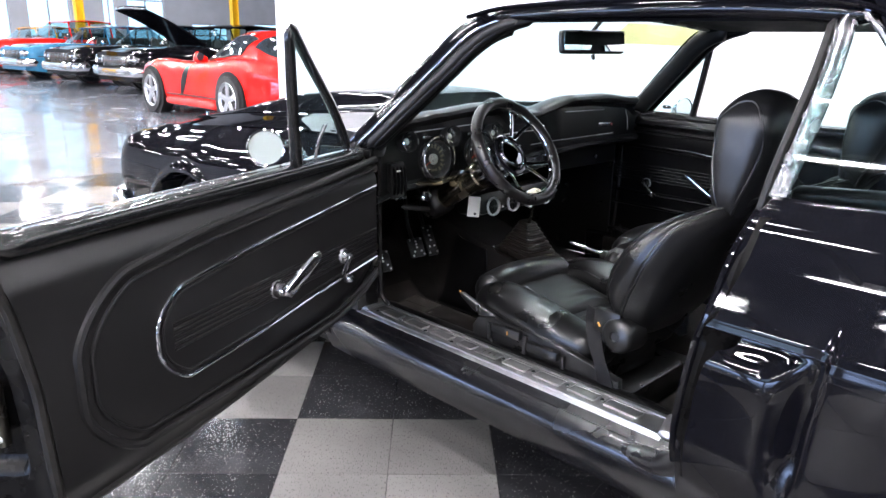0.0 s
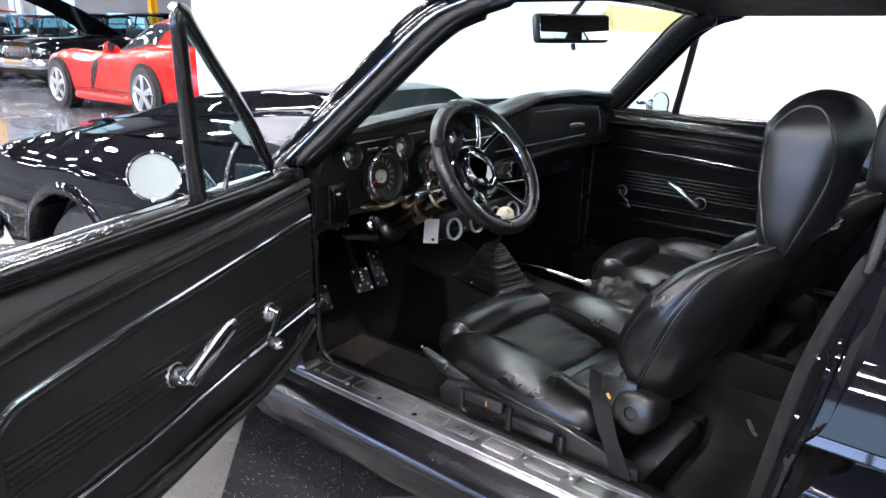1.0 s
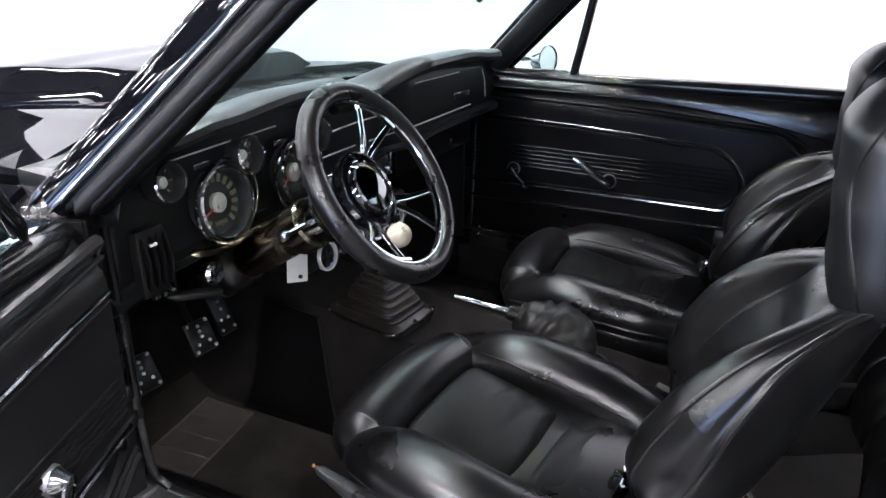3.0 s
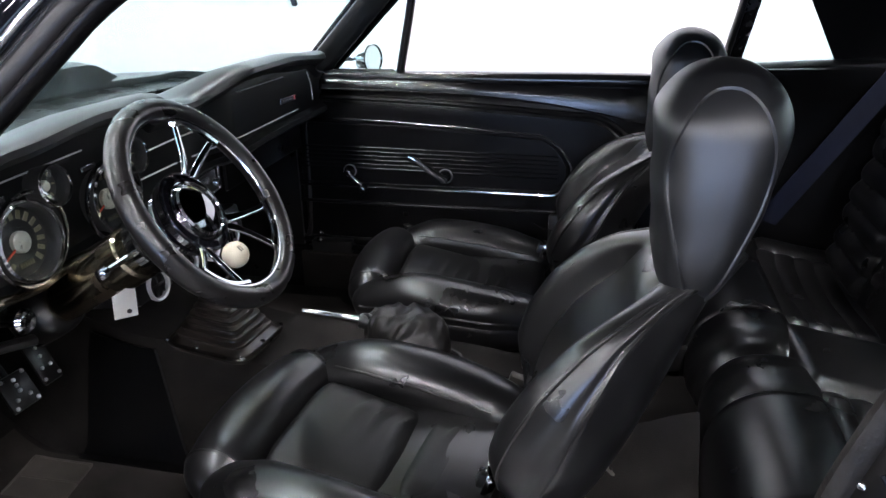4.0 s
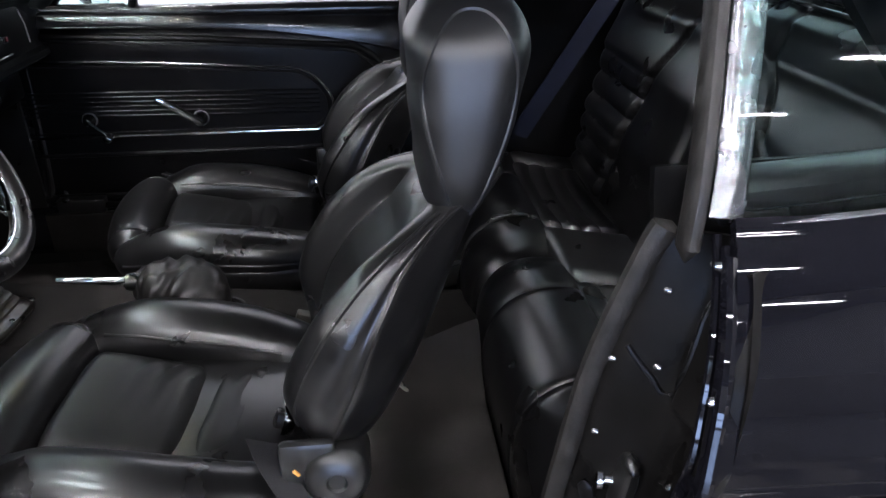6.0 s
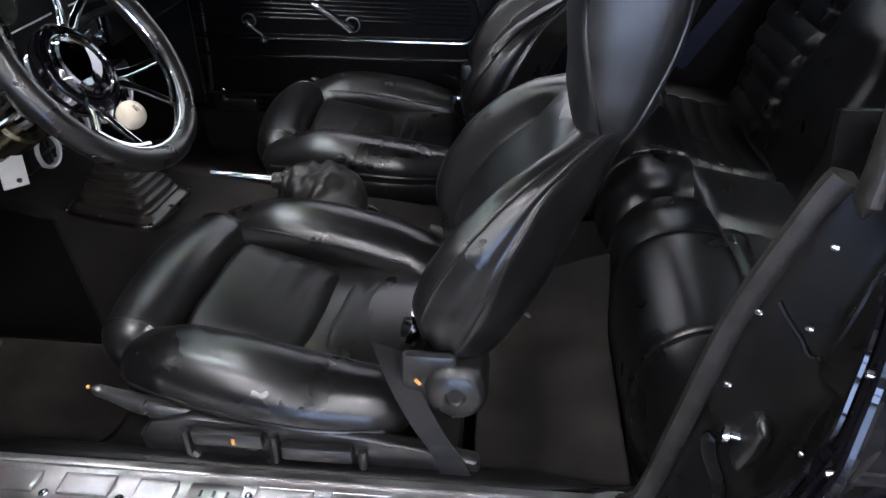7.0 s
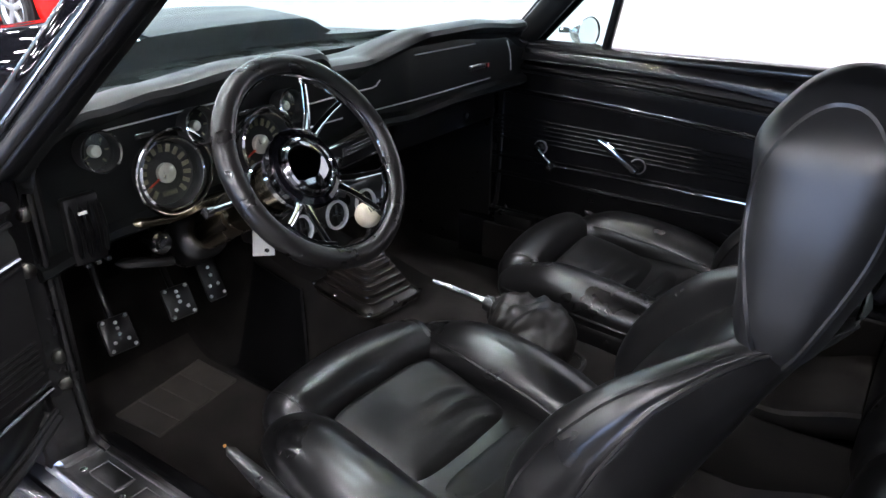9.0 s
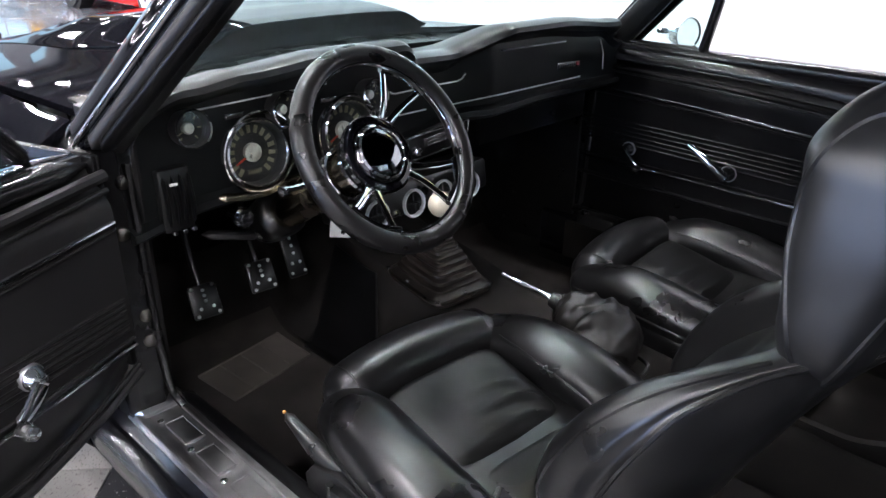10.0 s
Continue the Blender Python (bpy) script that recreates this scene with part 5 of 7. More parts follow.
    for q in (-1, 1):
        ring = []
        for i in range(56):
            a = 2 * math.pi * i / 56
            z = 0.922 + 0.128 * signed(math.sin(a), 0.95)
            half = 0.060 * (0.42 + 0.58 * ease(0.78, 1.0, z))
            ring.append((q * 0.30, -0.519 - 0.05 * (z - 0.93) + half * signed(math.cos(a), 0.85), z))
        rims.append(laid_on(head, ring, 0.0008, 0, (-q, 0, 0)))
    h = back_part("headrest", head, HEAD_LEATHER, s, "tall padded leather headrest")
    for ring in rims:
        back_part("piping", tube(ring, 0.0034, 6, closed=True), HEAD_LEATHER, h)
    for q in (-1, 1):
        back_part("neck_tuck", pillow([(q * 0.116, -0.484, 0.800), (q * 0.098, -0.496, 0.796), (q * 0.070, -0.508, 0.792)], [0.006, 0.012, 0.010], [0.005, 0.010, 0.010], n=16, m=12), LEATHER, s)
    # underframe: moulded side cover with two pockets, paddle switches, front lever, recliner drum
    cover = part("side_cover", prism([(0.098, 0.335), (0.108, 0.395), (0.085, 0.425), (0.03, 0.436), (-0.10, 0.430), (-0.21, 0.424), (-0.29, 0.405), (-0.37, 0.39), (-0.38, 0.30), (-0.34, 0.285), (0.06, 0.285)], 0.022, Matrix(((0, 0, o, o * 0.226), (1, 0, 0, 0), (0, 1, 0, 0), (0, 0, 0, 1))), 0.006), PLASTIC, s, "scuffed black plastic seat side cover")
    for k, (y, z) in enumerate(((-0.027, 0.392), (-0.150, 0.374))):
        part("pocket", tube([(o * 0.252, y + a * 0.062, z + b * 0.030) for a, b in ((-1, 1), (-1, -0.5), (-0.75, -1), (0.75, -1), (1, -0.5), (1, 1))], 0.007, 8), PLASTIC, cover)
        sw = part("paddle_switch", rounded((o * 0.256, y, z + 0.024), (0.018, 0.100, 0.026), 0.005), PLASTIC, cover, "black paddle switch with worn amber mark")
        if k == 0:
            part("amber_mark", rounded((o * 0.2652, y - 0.010 + 0.05 * k, z + 0.024), (0.0012, 0.005, 0.012), 0.0004), WOODY, sw)
    part("cover_ridge", tube([(o * 0.249, -0.225, 0.352), (o * 0.250, -0.29, 0.344), (o * 0.249, -0.36, 0.340)], 0.004, 6), PLASTIC, cover)
    part("base_rail", rounded((0, -0.12, 0.262), (0.42, 0.44, 0.08), 0.012), PLASTIC, s)
    lev = part("slide_lever", pillow([(o * 0.222, 0.02, 0.415), (o * 0.232, 0.085, 0.438), (o * 0.236, 0.165, 0.472)], [0.012, 0.012, 0.008], [0.018, 0.015, 0.006], n=14, m=18, p=3.2, cap=0.4), PLASTIC, s)
    if o < 0:
        part("amber_mark", rounded((o * 0.237, 0.167, 0.474), (0.005, 0.004, 0.005), 0.0015), WOODY, lev)
    drum = part("recliner_drum", lathe([(0.044, -0.05), (0.044, 0.012), (0.041, 0.022), (0.032, 0.029), (0.014, 0.031), (0.011, 0.027), (0.0, 0.027)], axis_to((o, 0, 0.10), (o * 0.195, -0.336, 0.484)), 34), PLASTIC, s, "black recliner knob")
    part("hinge_plate", rounded((o * 0.200, -0.300, 0.498), (0.018, 0.075, 0.085), 0.008), PLASTIC, s)
    part("amber_mark", rounded((o * 0.2155, -0.285, 0.502), (0.003, 0.005, 0.012), 0.001, turn(-35)), WOODY, drum)
    # lap belt
    path = spline([(o * 0.165, -0.240, 0.515), (o * 0.205, -0.262, 0.490), (o * 0.238, -0.298, 0.442), (o * 0.254, -0.332, 0.395), (o * 0.252, -0.345, 0.335), (o * 0.240, -0.350, 0.262)], 20)
    belt = part("seat_belt", sheet(lambda u, v: path[min(20, int(round(u * 20)))] + V((0.0, -0.047 * (v - 0.5), -0.016 * (v - 0.5))), 20, 4, 0.0025), STRAP, s, "grey-black webbing lap belt")
    buckle = part("buckle", rounded((o * 0.082, -0.262, 0.482), (0.034, 0.018, 0.040), 0.003, turn(20, 0, 10)), CHROME, belt, "chrome belt buckle")
    part("buckle_inset", rounded((o * 0.084, -0.252, 0.485), (0.020, 0.014, 0.024), 0.002, turn(20, 0, 10)), PLASTIC, buckle)
    inner = part("buckle_stalk", pillow([(-o * 0.235, -0.28, 0.34), (-o * 0.24, -0.275, 0.39), (-o * 0.242, -0.27, 0.43)], [0.022, 0.022], [0.007, 0.007], (o, 0, 0), n=12, m=10, p=4), STRAP, s)
    clip = part("clip", rounded((-o * 0.244, -0.268, 0.435), (0.022, 0.045, 0.045), 0.004, turn(18)), DARK_METAL, inner)
    for dz in (0.008, 0.020):
        part("clip_bar", rounded((-o * 0.2555, -0.268 - dz * 0.3, 0.425 + dz), (0.003, 0.036, 0.004), 0.001), CHROME, clip)
    return s


bucket_seat(Matrix.Translation((-0.39, 0, 0)), -1, "black leather high-backed bucket seat by the open door", 0.0, -5.0)
bucket_seat(Matrix.Translation((0.385, 0.0, -0.012)), 1, "black leather high-backed bucket seat by the closed door", 4.0, 3.0)


def rear_seat():
    s = thing("rear_bench", "black pleated leather rear bench shaped as two buckets", "car bench", (0, -0.9, 0.25))
    outline = [(-0.640, 0.250), (-0.632, 0.310), (-0.632, 0.370), (-0.645, 0.415), (-0.672, 0.445), (-0.710, 0.460), (-0.755, 0.461), (-0.800, 0.455), (-0.880, 0.440), (-0.960, 0.428), (-1.040, 0.420)]
    outline = [(-0.640, 0.250)] + [tuple(p) for p in spline([(0.0, y, z) for y, z in outline], 90)]

    def bench(u, v):
        """One upholstered sheet: front roll, seams between the fields, two pleated hollows."""
        x = -0.635 + 1.27 * u
        k = v * 89
        i = min(int(k), 88)
        p, q = V(outline[1 + i]), V(outline[2 + i])
        c = p + (q - p) * (k - i)
        n = V((0, -(q.z - p.z), q.y - p.y)).normalized() * -1
        a = abs(x)
        side = abs(a - 0.335)
        back = -c.y
        y_off = -0.030 * ease(0.42, 0.63, a) ** 2
        top = ease(0.775, 0.79, back)
        lift = 0.010 * ease(0.03, 0.09, a) * ease(0.635, 0.58, a) * (1 - top)
        lift -= 0.007 * math.exp(-((back - 0.780) / 0.005) ** 2) * ease(0.62, 0.59, a)
        lift -= 0.007 * (1 - top) * (math.exp(-((a - 0.16) / 0.005) ** 2) + math.exp(-((a - 0.44) / 0.005) ** 2))
        lift -= 0.008 * top * math.exp(-((side - 0.205) / 0.006) ** 2)
        hollow = top * ease(0.212, 0.190, side)
        lift += hollow * (0.010 * abs(math.sin(math.pi * (back - 0.783) / 0.047)) ** 0.6 - 0.014 * ease(0.20, 0.0, side) ** 0.7)
        lift += top * 0.014 * ease(0.205, 0.245, side) * ease(0.63, 0.60, a)
        lift -= 0.020 * math.exp(-(a / 0.014) ** 2) * (1 - top) + 0.05 * ease(0.60, 0.635, a) ** 2
        return (x, c.y + y_off + n.y * lift, c.z + n.z * lift)

    part("cushion", sheet(bench, 150, 150, 0.02), LEATHER, s, "stuffed leather cushion with pleated hollows", 75)
    part("roll_seam", tube([V(bench(i / 80, 0.48)) + V((0, 0, 0.001)) for i in range(3, 78)], 0.0022, 6), LEATHER, s)
    lean = [(0.42, -0.985), (0.58, -1.012), (0.76, -1.052), (0.90, -1.098), (0.955, -1.125), (0.985, -1.150)]
    inset = [(0.44, 0.36), (0.60, 0.325), (0.72, 0.285), (0.82, 0.225), (0.92, 0.150), (0.96, 0.110)]

    def rear_back(u, v):
        x = -0.645 + 1.29 * u
        a = abs(x)
        crown = 0.985 - 0.060 * ease(0.46, 0.645, a) ** 1.5 - 0.012 * ease(0.06, 0.0, a)
        if v > 0.88:
            k = (v - 0.88) / 0.12
            return (x, line(lean, crown) - 0.11 * k, crown + 0.010 * math.sin(math.pi * k) - 0.020 * k)
        z = 0.42 + (crown - 0.42) * (v / 0.88)
        edge = line(inset, z)
        zone = ease(edge - 0.010, edge + 0.012, a) * ease(0.612, 0.585, a)
        seam = math.exp(-((a - edge) / 0.007) ** 2) + math.exp(-((a - 0.60) / 0.007) ** 2)
        y = table(lean, z) + 0.016 * zone * ease(0.76, 0.80, z)
        if z < 0.775:
            y += zone * 0.015 * abs(math.sin(math.pi * (z - 0.775) / 0.056)) ** 0.55
        y += 0.016 * (1 - zone) * ease(0.30, 0.10, a) - 0.010 * seam - 0.03 * ease(0.60, 0.645, a) - 0.014 * math.exp(-((a - 0.0) / 0.012) ** 2)
        y -= 0.026 * ease(0.90, 1.0, z / crown) ** 2
        return (x, y, z)

    rb = part("backrest", sheet(rear_back, 150, 150, -0.02), LEATHER, s, "pleated leather rear backrest", 75)
    part("top_piping", tube([V(rear_back(i / 60, 0.88)) + V((0, 0.001, 0.002)) for i in range(1, 60)], 0.0036, 6), LEATHER, rb)
    part("parcel_shelf", rounded((0, -1.36, 0.90), (1.30, 0.34, 0.02), 0.004), VINYL, s)
    # blue band down the far side panel: a daylight reflection painted as a strip
    t = thing("shoulder_belt", "dark blue-black band painting a reflection on the side panel", "seat belt", (0.6, -1.0, 0.9))
    part("webbing", sheet(lambda u, v: (0.635 - 0.03 * u, -1.10 + 0.25 * u + 0.05 * v, 0.905 - 0.38 * u + 0.02 * v), 14, 4, 0.002), BLUE_SHEEN, t)
    # loose lap belt tongue in the driver's rear footwell
    b = thing("belt_tongue", "lap belt end with a bright metal tongue", "seat belt", (-0.19, -0.44, 0.28))
    part("webbing", sheet(lambda u, v: (-0.105 - 0.05 * u + 0.012 * v, -0.385 - 0.035 * u - 0.045 * v, 0.345 - 0.032 * u - 0.004 * v), 10, 3, 0.002), STRAP, b)
    tag = [(-0.012, -0.020), (0.012, -0.020), (0.013, 0.004), (0.007, 0.018), (0.0, 0.021), (-0.007, 0.018), (-0.013, 0.004)]
    part("tongue", prism(tag, 0.003, Matrix.Translation((-0.178, -0.440, 0.302)) @ turn(-38, -18, 150), 0.0008), TONGUE, b, "pale worn metal tongue")
    part("tongue_hole", lathe([(0.004, 0), (0.004, 0.0045), (0, 0.0045)], Matrix.Translation((-0.181, -0.445, 0.298)) @ turn(-38, -18, 150), 12), DIAL, b)
    part("red_button", rounded((-0.140, -0.432, 0.334), (0.016, 0.016, 0.006), 0.002, turn(0, -20, 10)), RED, b)


rear_seat()


# ---------------------------------------------------------------- dashboard
def brow(x):
    """Front lip of the pad: (y, z) at x."""
    y = table([(-0.70, 0.405), (-0.64, 0.395), (-0.50, 0.385), (-0.135, 0.382), (-0.09, 0.418), (0.02, 0.420), (0.14, 0.340), (0.3, 0.336), (0.56, 0.345), (0.66, 0.42)], x)
    z = table([(-0.60, 0.948), (-0.50, 0.960), (-0.30, 0.974), (-0.155, 0.972), (-0.095, 0.934), (0.02, 0.931), (0.14, 0.984), (0.3, 0.984), (0.56, 0.964), (0.66, 0.925)], x)
    if x < -0.60:
        z -= 0.10 * (1 - math.sqrt(max(0.0, 1 - ((-0.60 - x) / 0.104) ** 2)))
    return y, z


def fascia(x):
    """Depth of the dash face: the passenger's half stands nearer."""
    return 0.458 - 0.046 * ease(0.03, 0.15, x)


def dashboard():
    d = thing("dashboard", "black padded twin-cowl dashboard with chrome-ringed dials", "dashboard", (0, 0.45, 0.75))
    rings = []
    xs = [-0.702 + 1.377 * i / 200 for i in range(201)]
    for x in xs:
        y, z = brow(x)
        back = 0.60 + 0.045 * (1 - (x / 0.7) ** 2)
        zf = z - 0.038
        low = line([(-0.69, 0.70), (-0.58, 0.725), (-0.15, 0.738), (0.08, 0.778), (0.3, 0.788), (0.66, 0.785)], x)
        deep = fascia(x)
        prof = [(back, 0.900), (back - 0.07, 0.905 + (z - 0.915) * 0.2), (y + 0.10, z - 0.012), (y + 0.045, z - 0.001), (y + 0.016, z - 0.001), (y + 0.005, z - 0.007), (y + 0.001, z - 0.017), (y + 0.010, z - 0.027), (deep - 0.012, z - 0.034), (deep, zf - 0.012), (deep, low + 0.02), (deep - 0.016, low + 0.012), (deep - 0.018, low), (deep - 0.004, low - 0.010), (deep + 0.03, low - 0.02), (back, low - 0.03)]
        rings.append([V((x, a, b)) for a, b in prof])
    part("pad", loft(rings), PAD, d, "black grained dash pad", 32)
    # long bright beads
    def bead(pts, r=0.0018):
        part("bright_bead", tube(pts, r, 6), VENT_RING, d, "fine bright bead")
    def face(pts):
        return [(x, fascia(x) - 0.004, z) for x, z in pts]
    bead(face([(-0.575 + 0.028 * i, 0.893 + 0.0007 * i) for i in range(11)]), 0.0016)
    bead(face([(0.165 + 0.025 * i, 0.919 - 0.0004 * i) for i in range(11)]))
    bead(face([(0.03 + 0.046 * i, 0.806 + 0.013 * ease(0, 2.5, i)) for i in range(11)]))
    bead(face([(-0.165, 0.880), (-0.150, 0.870), (-0.128, 0.857), (-0.118, 0.855), (-0.02, 0.857), (0.06, 0.858), (0.070, 0.862), (0.078, 0.874)]))
    bead(face([(-0.185, 0.808), (-0.03, 0.808)]))
    bead(face([(0.572, 0.905), (0.592, 0.87), (0.598, 0.825)]), 0.0016)
    em = part("nameplate", rounded((0.435, 0.4095, 0.855), (0.095, 0.004, 0.015), 0.001, turn(0, 2)), PITTED, d, "small bright nameplate with a red end")
    part("plate_field", rounded((0.428, 0.4068, 0.855), (0.072, 0.002, 0.011), 0.0005, turn(0, 2)), DIAL, em)
    for i in range(7):
        part("letter_bar", rounded((0.400 + i * 0.0095, 0.4056, 0.855), (0.005, 0.001, 0.007), 0.0002), PITTED, em)
    part("red_end", rounded((0.476, 0.4062, 0.855), (0.009, 0.003, 0.009), 0.0005), DARK_RED, em)
    # dials
    def dial(x, z, r, big, hub):
        y = 0.435
        at = Matrix.Translation((x, y, z)) @ turn(90 - 7)
        g = part("dial", lathe([(r * 1.00, -0.02), (r * 1.10, 0.004), (r * 1.11, 0.012), (r * 1.05, 0.014), (r * 0.98, 0.004), (r * 0.95, -0.012), (0, -0.014)], at, 40), DIAL, d, "round dial in a chrome ring")
        part("chrome_ring", lathe([(r * 1.08, 0.010), (r * 1.11, 0.014), (r * 1.05, 0.0165), (r * 1.02, 0.012)], at, 40), CHROME, g)
        n = 15 if big else 7
        bm = bmesh.new()
        for i in range(n):
            a = radians(-50 + 280 * i / (n - 1))
            t = at @ turn(0, 0, math.degrees(a))
            box(bm, (r * 0.74, 0, -0.0115), (r * (0.24 if big else 0.2), r * (0.125 if big else 0.09), 0.0016), 0)
            bmesh.ops.transform(bm, matrix=t, verts=bm.verts[-8:])
        part("dial_marks", bm, DIAL_MARK, g)
        part("dial_hub", lathe([(r * hub, -0.013), (r * hub, -0.006), (r * hub * 0.8, -0.003), (0, -0.002)], at, 24), DIAL_HUB, g)
        if big:
            ob_ = box(bmesh.new(), (0, -r * 0.62, -0.0112), (r * 0.52, r * 0.16, 0.0014), 0)
            bmesh.ops.transform(ob_, matrix=at, verts=ob_.verts)
            part("counter_window", ob_, DARK_METAL, g)
            for k in range(6):
                dg = box(bmesh.new(), (r * (-0.21 + 0.084 * k), -r * 0.62, -0.0102), (r * 0.04, r * 0.10, 0.0008), 0)
                bmesh.ops.transform(dg, matrix=at, verts=dg.verts)
                part("counter_bar", dg, DIAL_MARK, g)
        nb = box(bmesh.new(), (r * 0.45, 0, -0.008), (r * 0.5, r * 0.05, 0.002), 0)
        bmesh.ops.transform(nb, matrix=at @ turn(0, 0, 205), verts=nb.verts)
        part("needle", nb, RED if big else DIAL_MARK, g)
        part("dial_glass", lathe([(r, 0.004), (0, 0.006), (0, 0.007), (r, 0.005)], at, 32), GLASS, g).visible_shadow = False
        return g
    dial(-0.587, 0.870, 0.029, False, 0.34)
    dial(-0.472, 0.806, 0.056, True, 0.30)
    dial(-0.404, 0.872, 0.030, False, 0.30)
    dial(-0.266, 0.808, 0.056, True, 0.32)
    dial(-0.198, 0.868, 0.030, False, 0.30)
    for x in (-0.462, -0.262):
        part("pod_ring", tube([(x + 0.072 * math.cos(a), 0.432, 0.806 + 0.072 * math.sin(a)) for a in [2 * math.pi * i / 48 for i in range(48)]], 0.004, 8, closed=True), CHROME, d)
    part("pod_bridge", pillow([(-0.55, 0.446, 0.737), (-0.475, 0.440, 0.728), (-0.38, 0.438, 0.738), (-0.27, 0.440, 0.728), (-0.20, 0.446, 0.737)], [0.012] * 2, [0.008] * 2, n=12, m=24), TAN_METAL, d, "bright pod edge")
    for x, z in ((-0.50, 0.905), (-0.30, 0.902)):
        sl = part("warning_slot", rounded((x, 0.445, z - 0.03), (0.036, 0.004, 0.010), 0.001), PITTED, d)
        part("slot_lens", rounded((x, 0.4425, z - 0.03), (0.030, 0.002, 0.005), 0.0005), DIAL, sl)
    # left end: slotted vent with three small toggles
    vent = part("side_vent", rounded((-0.625, 0.448, 0.755), (0.056, 0.02, 0.11), 0.006), PLASTIC, d, "black slotted side vent")
    for i in range(4):
        part("vane", pillow([(-0.646 + i * 0.0145, 0.436, 0.800), (-0.645 + i * 0.0145, 0.429, 0.755), (-0.643 + i * 0.0145, 0.436, 0.712)], [0.003] * 2, [0.006] * 2, (0, 1, 0), n=10, m=10), VINYL, vent)
        if i < 3:
            part("toggle", rounded((-0.640 + i * 0.017, 0.430, 0.703), (0.009, 0.010, 0.008), 0.002), PITTED, vent, "small bright toggle")
    part("slider_tab", rounded((-0.632, 0.428, 0.787), (0.014, 0.004, 0.005), 0.001), CARD, vent)
    kn = part("light_knob", lathe([(0.010, -0.03), (0.010, 0.0), (0.019, 0.003), (0.020, 0.014), (0.016, 0.020), (0.0, 0.021)], axis_to((0, -1, 0.1), (-0.503, 0.455, 0.688)), 22), CHROME, d, "chrome pull knob")
    part("knob_face", lathe([(0.011, 0.0), (0.010, 0.003), (0, 0.0035)], axis_to((0, -1, 0.1), (-0.503, 0.434, 0.690)), 18), PITTED, kn)
    part("brake_release", pillow([(-0.56, 0.50, 0.655), (-0.50, 0.47, 0.645), (-0.47, 0.46, 0.640)], [0.012, 0.012], [0.008, 0.008], n=12, m=10), PLASTIC, d)
    # radio
    r = part("radio", rounded((-0.012, 0.445, 0.740), (0.19, 0.02, 0.052), 0.004, turn(0, -4)), PLASTIC, d, "black radio with a chrome surround")
    part("surround", tube([(-0.105, 0.432, 0.760), (-0.105, 0.432, 0.708), (0.085, 0.432, 0.720), (0.085, 0.432, 0.772), ], 0.0025, 6, closed=True), CHROME, r)
    part("slot", rounded((-0.005, 0.4335, 0.745), (0.105, 0.004, 0.020), 0.002, turn(0, -4)), DIAL, r)
    for i in range(3):
        part("slot_bar", rounded((-0.005, 0.4325, 0.738 + i * 0.008), (0.085, 0.003, 0.002), 0.0005, turn(0, -4)), PITTED, r)
    for x in (-0.082, 0.065):
        part("radio_knob", lathe([(0.011, 0), (0.011, 0.014), (0.008, 0.018), (0, 0.0185)], axis_to((0, -1, 0), (x, 0.436, 0.735 + 0.07 * (x + 0.01))), 18), CHROME, r)
    part("glovebox_lid", rounded((0.36, 0.452, 0.735), (0.44, 0.02, 0.085), 0.010), VINYL, d)
    part("latch", lathe([(0.008, 0), (0.008, 0.008), (0, 0.009)], axis_to((0, -1, 0), (0.42, 0.44, 0.728)), 14), PITTED, d)
    # under-dash air unit with four round vents
    a = thing("air_unit", "black under-dash air unit with round chrome-ringed vents", "air vent", (-0.06, 0.46, 0.55))
    part("case", rounded((-0.055, 0.485, 0.622), (0.42, 0.12, 0.075), 0.012, turn(-8)), PLASTIC, a)
    for x in (-0.204, -0.098, -0.005, 0.085):
        at = axis_to((0, -1, 0.12), (x, 0.424, 0.616))
        ring = part("round_vent", lathe([(0.030, -0.006), (0.0325, 0.004), (0.0305, 0.009), (0.027, 0.007), (0.026, -0.006)], at, 32), VENT_RING, a, "bright-ringed round vent")
        part("throat", lathe([(0.027, -0.004), (0, -0.005), (0, -0.003), (0.027, -0.002)], at, 24), DIAL, ring)
        for k in (-1, 0, 1):
            b = box(bmesh.new(), (k * 0.013, 0, 0.003), (0.003, 0.046 - 0.008 * abs(k), 0.006), 0.001, seg=1)
            bmesh.ops.transform(b, matrix=at, verts=b.verts)
            part("vane", b, PLASTIC, ring)
        b = box(bmesh.new(), (0, 0, 0.005), (0.040, 0.004, 0.004), 0.001, seg=1)
        bmesh.ops.transform(b, matrix=at, verts=b.verts)
        part("cross_vane", b, PLASTIC, ring)
    for x in (-0.152, 0.04):
        part("fan_knob", lathe([(0.010, 0), (0.010, 0.008), (0.007, 0.016), (0, 0.017)], axis_to((0, -1, 0.12), (x, 0.428, 0.608)), 16), CHROME, a)
    plate = thing("hanging_tag", "plain white card tag hanging under the dash", "tag", (-0.30, 0.43, 0.58))
    pl = part("plate", rounded((-0.296, 0.428, 0.628), (0.042, 0.003, 0.068), 0.001, turn(-8, 6, -34)), CARD, plate)
    for z in (0.605,):
        part("hole", lathe([(0.004, -0.002), (0.004, 0.003), (0, 0.003)], axis_to((0, -1, 0), (-0.296, 0.428 + (z - 0.628) * 0.2 - 0.001, z)), 10), DIAL, pl)


dashboard()


